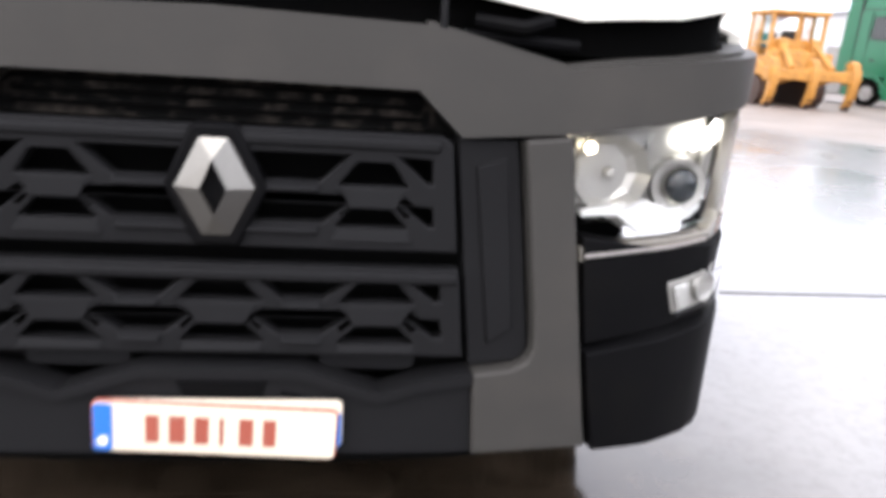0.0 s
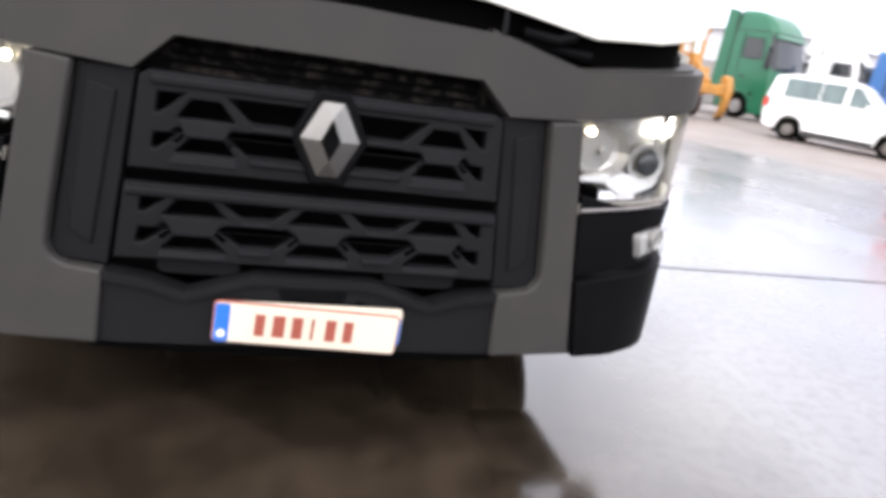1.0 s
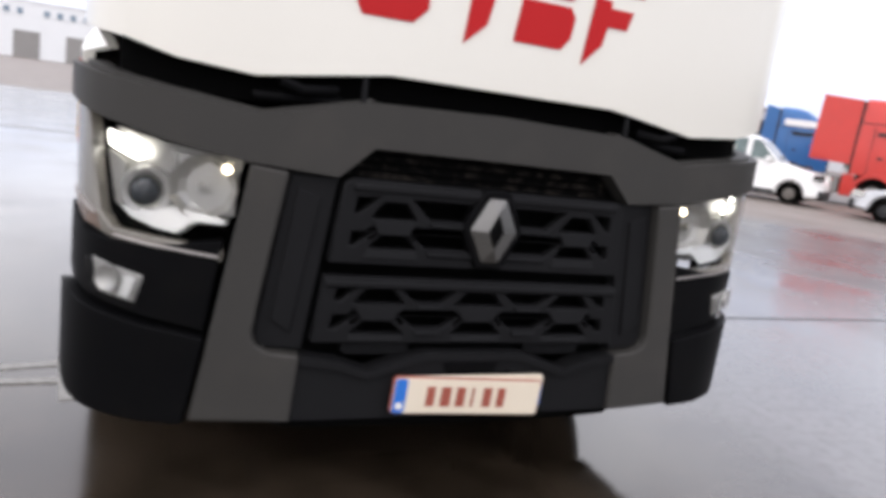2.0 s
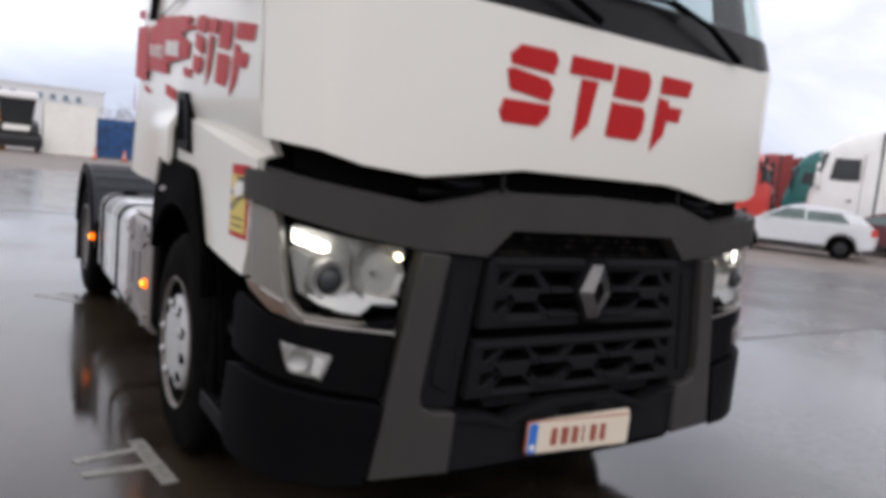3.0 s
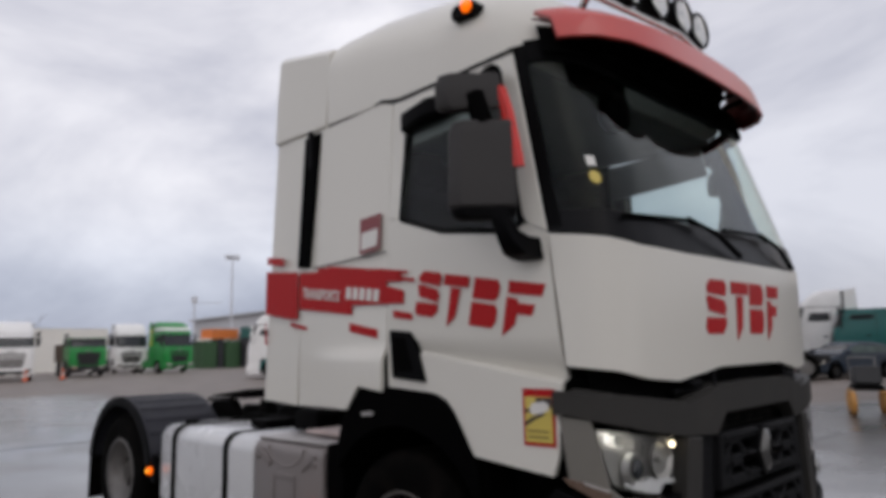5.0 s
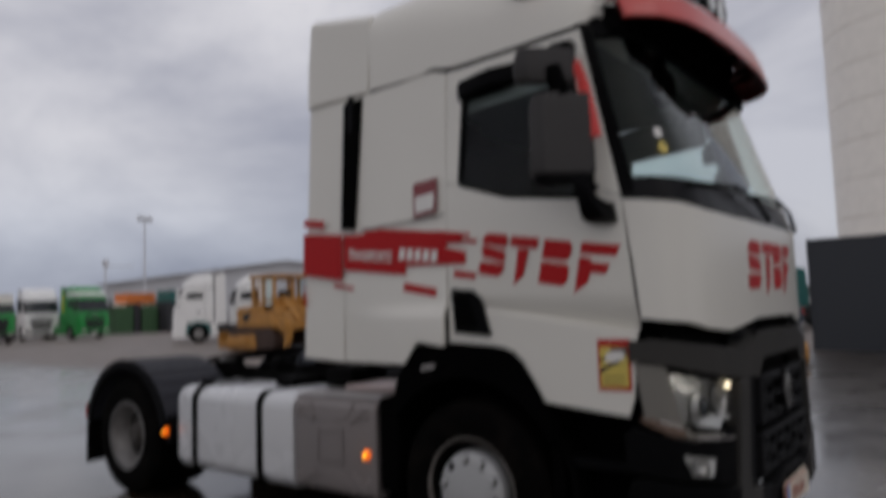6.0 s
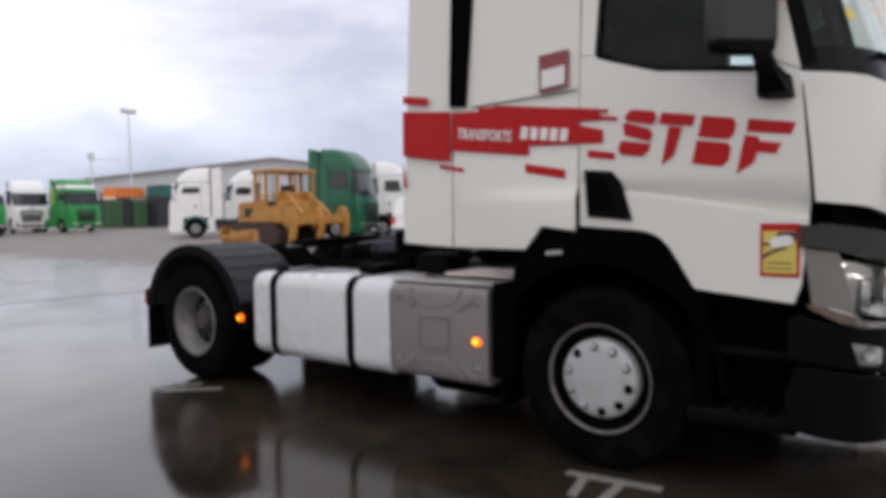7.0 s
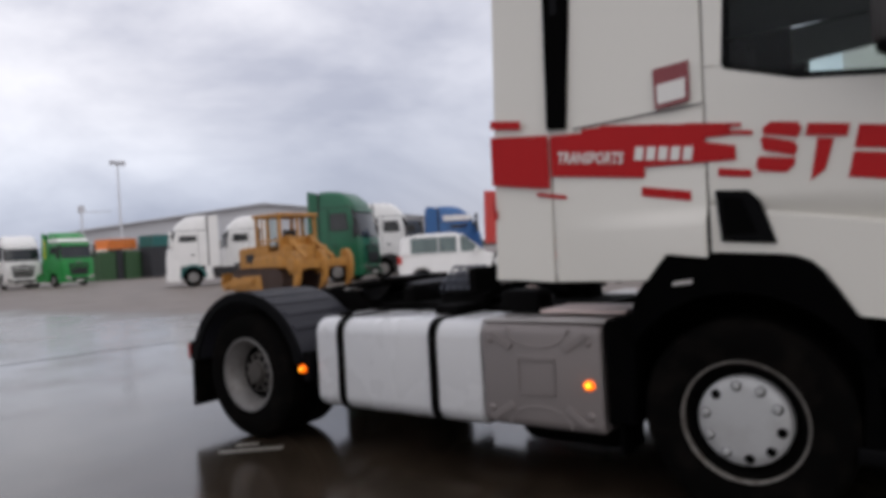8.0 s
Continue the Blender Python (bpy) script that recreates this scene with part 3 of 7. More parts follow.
# -- columns, side cheeks and lower bumper --
for sx in (-1, 1):
    m = lambda pts: [(sx * abs(uf(x)), z) for x, z in pts]
    bm = panel(B(), m([(0.638, 1.122), (0.742, 1.132), (0.86, 0.366), (0.572, 0.366), (0.562, 0.578), (0.65, 0.586), (0.69, 0.605), (0.702, 0.64), (0.69, 0.75)]), 0.03, 0.09)
    part("bumper_column", bm, SATIN, truck, "satin grey bumper column", bevel=0.014)
    bm = panel(B(), m([(0.495, 1.118), (0.632, 1.118), (0.698, 0.63), (0.68, 0.595), (0.556, 0.588)]), -0.005, 0.05)
    cheek = part("side_cheek", bm, GRILLE, truck, bevel=0.008)
    bm = panel(B(), m([(0.54, 1.06), (0.61, 1.08), (0.655, 0.68), (0.595, 0.64)]), 0.004, 0.02)
    part("air_curtain_recess", bm, GRILLE, cheek, bevel=0.006)
    # panel with the fog lamp, and the lower corner below it
    bm = panel(B(), m([(0.80, 0.905), (0.95, 0.88), (1.09, 0.872), (1.15, 0.885), (1.2, 0.925)]) + [(us(0.36, sx), 0.935), (us(0.40, sx), 0.90), (us(0.40, sx), 0.735), (us(0.36, sx), 0.722)] + m([(1.195, 0.715), (1.05, 0.675), (0.835, 0.635)]), 0.01, 0.06)
    corner = part("bumper_corner", bm, BLACK, truck, "black plastic bumper corner", bevel=0.012)
    bm = panel(B(), m([(0.833, 0.622), (1.05, 0.66), (1.195, 0.70)]) + [(us(0.37, sx), 0.69), (us(0.40, sx), 0.58), (us(0.405, sx), 0.46), (us(0.36, sx), 0.40)] + m([(1.185, 0.38), (1.13, 0.365), (0.95, 0.355), (0.872, 0.355)]), 0.035, 0.09)
    part("lower_corner", bm, BLACK, truck, bevel=0.02)
    # fog lamp
    fp = m([(1.132, 0.815), (1.0, 0.785), (1.02, 0.703), (1.11, 0.718)])
    fog = part("fog_lamp", panel(B(), fp, 0.012, 0.012), HOUSING, truck, "clear fog lamp", bevel=0.004)
    c = skin(sx * abs(uf(1.085)), 0.765, 0.012)
    nrm = skin(sx * abs(uf(1.085)), 0.765, 0.03) - c
    bm = lathe(B(), [(0.0, 0.004), (0.016, 0.006), (0.032, 0.012), (0.036, 0.016), (0.038, 0.0)], (0, 0, 0), "z", 20)
    bmesh.ops.transform(bm, verts=bm.verts[:], matrix=Matrix.Translation(c) @ nrm.to_track_quat("Z", "Y").to_matrix().to_4x4())
    part("reflector", bm, REFL, fog)
    part("fog_facet", panel(B(), m([(1.045, 0.782), (1.01, 0.776), (1.024, 0.715), (1.05, 0.72)]), 0.022, 0.008, disp=lambda u, z: (0.78 - z) * 0.12), CHINWHITE, fog, bevel=0.003)
    part("fog_lens", panel(B(), fp, 0.036, 0.006), LENS, fog, shadow=False, bevel=0.003)
    # headlamp: housing, bowls, projector, strip light, lens
    hp = m([(0.765, 1.128), (0.95, 1.150), (1.1, 1.172), (1.152, 1.178), (1.135, 1.05), (1.118, 0.955), (1.05, 0.932), (0.98, 0.915), (0.92, 0.908), (0.875, 0.945), (0.795, 0.94)])
    lamp = part("headlamp", panel(B(), hp, -0.07, 0.02), HOUSING, truck, "clear headlamp with a lit white strip")
    c = skin(sx * abs(uf(0.868)), 1.045, -0.03)
    part("bowl", lathe(B(), [(0.0, 0.052), (0.02, 0.05), (0.045, 0.036), (0.07, 0.024), (0.094, -0.004)], c, "y", 9), REFL, lamp, "faceted bright reflector", angle=8)
    part("bulb_shield", lathe(B(), [(0.0, -0.004), (0.012, 0.0), (0.014, 0.03)], c, "y", 14), HOUSING, lamp)
    c = skin(sx * abs(uf(1.022)), 1.018, -0.03)
    part("bowl", lathe(B(), [(0.038, 0.02), (0.05, 0.0), (0.066, -0.004), (0.07, 0.03)], c, "y", 28), REFL, lamp)
    bm = B()
    c = skin(sx * abs(uf(1.022)), 1.018, -0.022)
    bmesh.ops.create_uvsphere(bm, u_segments=24, v_segments=12, radius=0.041, matrix=Matrix.Translation(c) @ Matrix.Diagonal((0.95, 0.5, 1, 1)))
    part("projector", bm, DARKGLASS, lamp, "dark projector lens")
    bm = panel(B(), m([(0.775, 0.965), (0.785, 1.12), (0.965, 1.14), (0.945, 1.10), (0.962, 1.0), (0.93, 0.955)]), -0.055, 0.01)
    part("reflector_trim", bm, REFL, lamp, bevel=0.004)
    bm = panel(B(), m([(1.146, 1.115), (1.085, 1.085), (1.09, 1.04), (1.1, 0.985), (1.09, 0.96), (1.118, 0.968)]), -0.04, 0.01)
    part("inner_bezel", bm, HOUSING, lamp, "silver inner bezel")
    bm = panel(B(), m([(0.945, 0.985), (0.99, 0.968), (1.06, 0.972), (1.085, 0.965), (1.05, 0.940), (0.98, 0.921), (0.925, 0.912), (0.882, 0.948), (0.80, 0.946), (0.80, 0.962)]), -0.03, 0.012, disp=lambda u, z: max(0.0, 0.99 - z) * 0.35)
    part("chin_trim", bm, CHINWHITE, lamp, "bright lower trim", bevel=0.003)
    bm = panel(B(), m([(1.142, 1.168), (1.136, 1.127), (1.05, 1.10), (1.033, 1.112), (1.036, 1.132)]), -0.036, 0.01)
    strip = part("strip_light", bm, DRL, lamp, "lit white daytime strip", bevel=0.003)
    # Blades added to block the strip's light towards the side.
    for x in np.arange(1.036, 1.142, 0.0095):
        c = skin(sx * abs(uf(x)), 1.13, -0.034)
        zt_, zb_ = float(np.interp(x, [1.03, 1.15], [1.14, 1.176])), float(np.interp(x, [1.03, 1.15], [1.094, 1.128]))
        part("strip_blade", prism(B(), [(c.y, zb_), (c.y, zt_), (c.y - 0.014, zt_), (c.y - 0.014, zb_)], "x", c.x - 0.0006, c.x + 0.0006), REFL, strip)
    c = skin(sx * abs(uf(0.805)), 1.105, -0.02)
    bm = B()
    bmesh.ops.create_uvsphere(bm, u_segments=12, v_segments=8, radius=0.013, matrix=Matrix.Translation(c))
    part("side_bulb", bm, SIDELAMP, lamp, "lit parking bulb")
    part("headlamp_lens", panel(B(), hp, 0.008, 0.006), LENS, lamp, shadow=False, bevel=0.003)
    # turn lamp on the corner and the strip below the headlamp
    bm = panel(B(), m([(1.158, 1.18), (1.165, 1.225), (1.19, 1.235)]) + [(us(0.34, sx), 1.24), (us(0.30, sx), 0.955)] + m([(1.16, 0.9), (1.09, 0.878), (0.8, 0.84), (0.797, 0.878), (0.93, 0.893), (1.09, 0.908), (1.125, 0.95)]), 0.006, 0.04)
    turn = part("turn_lamp", bm, AMBERBEZEL, truck, "smoked corner turn lamp with trim strip", bevel=0.006)
    part("amber_foot", panel(B(), m([(1.165, 0.965), (1.19, 0.98)]) + [(us(0.33, sx), 0.985), (us(0.30, sx), 0.955)] + m([(1.16, 0.905), (1.115, 0.893), (1.13, 0.94)]), 0.009, 0.02), mat("brown_turn_lens", (0.10, 0.058, 0.036), 0.25, var=0.1, coat=0.4), turn, "brown lower turn lens", bevel=0.003)
    bm = panel(B(), m([(1.128, 0.945), (1.175, 0.975), (1.176, 0.967), (1.13, 0.936)]), 0.014, 0.01)
    panel(bm, m([(0.81, 0.863), (1.08, 0.892), (1.08, 0.884), (0.81, 0.855)]), 0.012, 0.008)
    part("bright_line", bm, ALU, turn)

LIP = [(-0.56, 0.572), (-0.45, 0.56), (-0.35, 0.527), (-0.17, 0.590), (0.17, 0.590), (0.35, 0.527), (0.45, 0.56), (0.56, 0.572)]
bm = panel(B(), front(LIP + [(0.572, 0.366), (0.3, 0.372), (-0.3, 0.372), (-0.572, 0.366)]), 0.012, 0.07)
part("lower_bumper", bm, GRILLE, truck, bevel=0.012)
bm = panel(B(), front([(x, z + 0.006) for x, z in LIP] + [(x, z - 0.02) for x, z in LIP[::-1]]), 0.03, 0.07)
part("bumper_lip", bm, GRILLE, truck, bevel=0.006)
bm = panel(B(), front([(-0.1, 0.555), (0.1, 0.555), (0.085, 0.515), (-0.085, 0.515)]), 0.016, 0.01)
panel(bm, front([(0.13, 0.535), (0.24, 0.505), (0.24, 0.49), (0.13, 0.50)]), 0.018, 0.01)
part("tow_cover", bm, BLACK, truck, bevel=0.003)
bm = panel(B(), front([(0.66, 0.37), (-0.66, 0.37), (-0.6, 0.33), (0.6, 0.33)]), -0.02, 0.04)
part("under_lip", bm, VOID, truck)
for sx in (-1, 1):
    bm = B()
    prism(bm, rounded(sx * 0.32 - 0.11, sx * 0.32 + 0.11, 0.57, 0.625, 0.02), "y", 0.0, 0.03)
    part("tow_recess", bm, GRILLE, truck)
# number plate, hung a little askew over an older one: its characters are plain bars
bm = prism(B(), rounded(-0.25, 0.268, 0.405, 0.520, 0.012), "y", -0.071, -0.06)
old = part("old_plate", bm, PLATE, truck, "older cream plate behind the number plate", bevel=0.002)
part("blue_end", prism(B(), rounded(0.252, 0.266, 0.41, 0.49, 0.004), "y", -0.073, -0.07), BLUE, old)


def askew(bm, angle=2.6, cx=-0.006, cz=0.453):
    """Turns a part of the plate about the plate's middle."""
    bmesh.ops.rotate(bm, verts=bm.verts[:], cent=(cx, 0, cz), matrix=Matrix.Rotation(radians(angle), 3, "Y"))
    return bm


plate = part("number_plate", askew(prism(B(), rounded(-0.272, 0.258, 0.391, 0.515, 0.014), "y", -0.082, -0.072)), PLATERED, truck, "cream number plate with plain red bars", bevel=0.002)
part("plate_face", askew(prism(B(), rounded(-0.268, 0.254, 0.395, 0.511, 0.011), "y", -0.086, -0.08)), PLATE, plate, bevel=0.001)
blue = part("blue_end", askew(prism(B(), rounded(-0.267, -0.227, 0.396, 0.510, 0.009), "y", -0.088, -0.084)), BLUE, plate)
part("blue_end_mark", askew(lathe(B(), [(0.0, -0.0895), (0.012, -0.0895), (0.012, -0.086)], (-0.247, 0, 0.42), "y", 12)), PALE, blue)
for x0, x1 in ((-0.158, -0.13), (-0.108, -0.074), (-0.054, -0.024), (0.0, 0.008), (0.042, 0.072), (0.094, 0.122)):
    part("plate_bar", askew(prism(B(), [(x0, 0.42), (x1, 0.42), (x1, 0.486), (x0, 0.486)], "y", -0.0885, -0.085)), PLATERED, plate)

# -- windscreen, its black surround and the wipers --
WB = [(1.2, 2.035), (1.1, 2.004), (0.95, 1.972), (0.6, 1.954), (0.25, 1.949)]
GT = 2.98
bm = B()
low = [(-x, z) for x, z in WB] + [(x, z) for x, z in WB[::-1]]
top = [(1.06, 2.095), (0.76, 2.078), (0.3, 2.075), (-0.3, 2.075), (-0.76, 2.078), (-1.06, 2.095)]
UC = abs(us(0.36))
panel(bm, front(low) + [(UC, 2.04), (UC, 2.15)] + [(uf(x), z + 0.035) for x, z in top] + [(-UC, 2.15), (-UC, 2.04)], -0.006, 0.03)
part("scuttle_panel", bm, mat("gloss_black_scuttle", (0.005, 0.005, 0.006), 0.32, var=0.2, spec=0.12), truck, "glossy black panel under the windscreen", bevel=0.006)
zc = [((0, z, 0), (0, 1, 0)) for z in (2.2, 2.4, 2.6, 2.8)]
bm = panel(B(), [(-UC + 0.07, 2.13)] + [(uf(x), z + 0.02) for x, z in top[::-1]] + [(UC - 0.07, 2.13), (UC - 0.075, GT), (-UC + 0.075, GT)], -0.012, 0.006, cuts=zc)
part("windscreen", bm, GLASS, truck, "clear windscreen with stickers", shadow=False)
bm = B()
for sx in (-1, 1):
    panel(bm, [(sx * UC, 2.06), (sx * (UC - 0.085), 2.06), (sx * (UC - 0.095), 3.0), (sx * UC, 3.0)], -0.004, 0.03, cuts=zc)
panel(bm, [(-UC + 0.1, 2.90), (UC - 0.1, 2.90), (UC - 0.1, 3.02), (-UC + 0.1, 3.02)], -0.004, 0.03)
part("windscreen_border", bm, BLACK, truck)
bm = B()
c = skin(uf(-0.93), 2.47, -0.008)
for (x, z, r, mt) in ((-1.075, 2.285, 0.032, YELLOW), (-1.075, 2.365, 0.025, PALE)):
    u = uf(x)
    ring = [(u + r * math.cos(a * math.pi / 8), z + r * math.sin(a * math.pi / 8)) for a in range(16)] if mt is YELLOW else [(u - r, z - r), (u + r, z - r), (u + r, z + r), (u - r, z + r)]
    part("sticker", panel(B(), ring, -0.008, 0.002), mt, truck, "small round sticker" if mt is YELLOW else "small square sticker")
for base, end, mid in (((-0.12, 1.97), (-1.02, 2.12), (-0.58, 2.125)), ((0.72, 1.965), (-0.22, 2.12), (0.26, 2.13))):
    pts = [skin(uf(base[0]), base[1], 0.02), skin(uf((base[0] + mid[0]) / 2), 2.06, 0.04), skin(uf(mid[0]), mid[1], 0.04)]
    wiper = part("wiper", tube(B(), pts, [0.016, 0.012, 0.008]), VOID, truck, "black wiper arm")
    pts = [skin(uf(end[0]), end[1] - 0.02, 0.02), skin(uf(mid[0]), mid[1] - 0.01, 0.025), skin(uf(mid[0] + 0.12), 2.10, 0.02)]
    part("blade", tube(B(), pts, 0.011), VOID, wiper)

# -- cab flanks: doors, rear panels, deflectors, arches --
def scallop(side):
    """The door's hollow: it sinks down to a crease that runs to the front, below which the lower panel stands proud."""
    def f(u, z):
        y = float(np.interp(abs(u), PS, PY))
        k = max(0.0, min(1.0, (1.30 - y) / 0.95))
        zc = 1.545 - 0.150 * k
        depth, wide = 0.016 + 0.046 * k, 0.06 + 0.15 * k
        if y > 1.41:
            return 0.0
        if z >= zc:
            q = max(0.0, 1 - (z - zc) / wide)
            return -depth * q * q
        return -depth * max(0.0, 1 - (zc - z) / 0.014)
    return f


def scallop_cuts(side):
    out = []
    y0, y1 = us(1.30, side), us(0.35, side)
    for q in (1.0, 0.8, 0.6, 0.45, 0.3, 0.15, 0.0, -1.0):
        a = 1.545 + (0.06 * q if q >= 0 else -0.015)
        b = 1.395 + (0.19 * q if q >= 0 else -0.015)
        d = Vector((y1 - y0, b - a, 0))
        out.append(((y0, a, 0), (-d.y, d.x, 0)))
    return out


for side in (-1, 1):
    fl = lambda pts: flank(pts, side)
    door_low = [(0.345, 1.07), (0.375, 0.985), (0.825, 1.03), (1.04, 1.295), (1.435, 1.31), (1.435, 2.245), (1.34, 2.24), (1.015, 2.135), (0.56, 2.075), (0.47, 2.095), (0.36, 2.04), (0.31, 1.45)]
    door = part("door", panel(B(), fl(door_low), 0.0, 0.03, False, scallop(side), scallop_cuts(side)), WHITE, truck, "white cab door with slanted red shapes" if side < 0 else "", angle=50)
    bm = panel(B(), fl([(0.36, 2.045), (0.47, 2.1), (0.50, 2.15), (0.63, 2.86), (1.31, 2.835), (1.34, 2.24), (1.435, 2.25), (1.435, 2.935), (0.57, 2.965)]), 0.0, 0.03, False, cuts=zc)
    part("door_frame", bm, WHITE, door, bevel=0.005)
    bm = panel(B(), fl([(0.37, 2.045), (0.47, 2.1), (0.50, 2.15), (0.63, 2.86), (1.31, 2.835), (1.34, 2.24), (1.43, 2.25), (1.43, 2.93), (0.575, 2.96)]), -0.036, 0.012, False, cuts=zc)
    part("pillar_trim", bm, INTERIOR, door)
    bm = panel(B(), fl([(0.5, 2.1), (0.56, 2.07), (1.015, 2.13), (1.335, 2.235), (1.305, 2.84), (0.64, 2.87)]), -0.012, 0.006, False, cuts=zc)
    part("door_window", bm, DOORGLASS, door, "dark tinted door window", shadow=False)
    bm = B()
    for a, b in (((0.5, 2.1), (0.56, 2.07)), ((0.56, 2.07), (1.015, 2.13)), ((1.015, 2.13), (1.337, 2.237)), ((1.337, 2.237), (1.307, 2.84)), ((1.307, 2.84), (0.64, 2.87)), ((0.64, 2.87), (0.5, 2.1))):
        d = Vector((b[0] - a[0], b[1] - a[1])).normalized() * 0.001
        n_ = Vector((-d.y, d.x)).normalized() * 0.014
        panel(bm, fl([(a[0] - n_.x, a[1] - n_.y), (b[0] - n_.x, b[1] - n_.y), (b[0] + n_.x, b[1] + n_.y), (a[0] + n_.x, a[1] + n_.y)]), 0.003, 0.012, False)
    part("window_seal", bm, BLACK, door)
    rear = [(1.447, 1.31), (1.65, 1.334), (1.76, 1.2), (2.285, 1.2), (2.285, 2.945), (1.54, 2.96), (1.447, 2.937)]
    y0_ = us(2.2, side)
    shelf_cuts = [((y0_, z, 0), (0.0, 1.0, 0)) for z in (1.58, 1.56, 1.54, 1.52, 1.50, 1.48, 1.46)] + [((us(y, side), 1.4, 0), (1, 0, 0)) for y in (2.2, 2.1, 2.0, 1.9, 1.8, 1.7, 1.6)]
    ease = lambda q: (lambda c: c * c * (3 - 2 * c))(max(0.0, min(1.0, q)))
    shelf = lambda u, z: 0.045 * ease((2.25 - float(np.interp(abs(u), PS, PY))) / 0.7) * ease((1.575 - z) / 0.11)
    rp = part("cab_side_panel", panel(B(), fl(rear), 0.0, 0.03, False, shelf, shelf_cuts), WHITE, truck, bevel=0.006, angle=55)
    bm = panel(B(), fl([(2.14, 2.045), (1.45, 2.075), (1.45, 2.068), (2.14, 2.036)]), 0.002, 0.004, False)
    part("locker_joint", bm, BLACK, rp)
    bm = panel(B(), fl([(2.295, 1.2), (2.68, 1.22), (2.65, 2.95), (2.295, 2.945)]), 0.006, 0.025, False)
    part("side_deflector", bm, WHITE, truck, bevel=0.006)
    # Flat black sheet laid on for the shade in the deflector gap.
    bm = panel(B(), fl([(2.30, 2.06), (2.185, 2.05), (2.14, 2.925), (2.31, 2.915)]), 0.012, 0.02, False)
    part("deflector_gap_shade", bm, VOID, truck)
    bm = panel(B(), fl([(1.405, 1.638), (1.25, 1.625), (1.20, 1.57), (1.135, 1.365), (1.385, 1.385)]), 0.02, 0.05, False)
    scoop = part("air_scoop", bm, BLACK, truck, "black air intake scoop", bevel=0.01)
    # Flat black sheet on the scoop paints the shade inside its mouth.
    part("scoop_mouth_shade", panel(B(), fl([(1.37, 1.60), (1.28, 1.59), (1.22, 1.42), (1.365, 1.42)]), 0.024, 0.01, False), VOID, scoop)
    # wheel arch
    arc = [(1.335 + 0.62 * math.cos(radians(a)), 0.51 + 0.62 * math.sin(radians(a))) for a in range(36, 152, 6)]
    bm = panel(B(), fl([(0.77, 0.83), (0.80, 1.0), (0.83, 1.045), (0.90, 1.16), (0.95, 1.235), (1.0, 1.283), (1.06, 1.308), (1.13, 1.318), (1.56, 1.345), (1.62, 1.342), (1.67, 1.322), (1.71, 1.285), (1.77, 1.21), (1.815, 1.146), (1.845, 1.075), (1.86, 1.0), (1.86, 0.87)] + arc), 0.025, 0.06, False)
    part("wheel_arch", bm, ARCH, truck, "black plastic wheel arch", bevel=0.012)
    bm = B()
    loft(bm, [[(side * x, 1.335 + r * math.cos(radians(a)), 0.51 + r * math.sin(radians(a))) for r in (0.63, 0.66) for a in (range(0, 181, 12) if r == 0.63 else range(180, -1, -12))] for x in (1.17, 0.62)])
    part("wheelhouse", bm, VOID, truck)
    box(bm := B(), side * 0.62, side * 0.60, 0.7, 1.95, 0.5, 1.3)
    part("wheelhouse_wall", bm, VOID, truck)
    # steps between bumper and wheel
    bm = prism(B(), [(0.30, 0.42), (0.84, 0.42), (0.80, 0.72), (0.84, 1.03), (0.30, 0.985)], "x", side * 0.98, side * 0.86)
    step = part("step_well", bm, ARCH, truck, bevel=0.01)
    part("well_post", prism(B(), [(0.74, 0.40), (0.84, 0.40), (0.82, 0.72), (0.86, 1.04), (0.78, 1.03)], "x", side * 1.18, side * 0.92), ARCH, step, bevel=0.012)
    part("step_tread", loft(B(), [[(side * x, y, z) for x, z in rounded(0.86, 1.20, 0.36, 0.435, 0.015, 3)] for y in (0.36, 0.86)]), BLACK, step, "black plastic step under the door", bevel=0.008)
    part("step_tread", loft(B(), [[(side * x, y, z) for x, z in rounded(0.86, 1.15, 0.70, 0.745, 0.012, 3)] for y in (0.36, 0.80)]), BLACK, step, bevel=0.006)
    for k in range(5):
        part("tread_rib", box(B(), side * 1.18, side * 0.9, 0.42 + 0.08 * k, 0.45 + 0.08 * k, 0.435, 0.443), GRILLE, step)
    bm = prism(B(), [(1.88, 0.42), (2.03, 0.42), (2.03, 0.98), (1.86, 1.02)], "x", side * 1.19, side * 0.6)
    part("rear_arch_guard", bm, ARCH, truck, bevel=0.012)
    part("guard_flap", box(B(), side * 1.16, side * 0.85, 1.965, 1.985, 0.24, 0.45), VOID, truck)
    part("arch_badge", panel(B(), fl([(1.63, 1.175), (1.53, 1.185), (1.53, 1.205), (1.625, 1.195)]), 0.032, 0.008, False), ALU, truck)

# cab rear wall, floor, ceiling and seats
bm = B()
box(bm, -1.18, 1.18, 2.22, 2.26, 1.2, 2.95)
box(bm, -1.18, 1.18, 0.30, 2.24, 1.24, 1.3)
for sx in (-1, 1):
    box(bm, sx * 1.06, sx * 1.10, 0.45, 1.42, 1.3, 2.03)
    box(bm, sx * 1.085, sx * 1.12, 1.40, 2.24, 1.3, 2.96)
part("cab_lining", bm, INTERIOR, truck)
for sx in (-1, 1):
    part("upper_trim", prism(B(), [(0.62, 2.72), (1.42, 2.66), (1.42, 2.93), (0.66, 2.93)], "x", sx * 1.09, sx * 1.12), HEADLINER, truck)
part("headliner", box(B(), -1.11, 1.11, 0.6, 2.24, 2.945, 2.985), HEADLINER, truck, "grey cloth headliner")
dash = [(0.17, 1.5), (0.15, 1.98), (0.24, 2.05), (0.5, 2.0), (0.6, 1.9), (0.5, 1.5)]
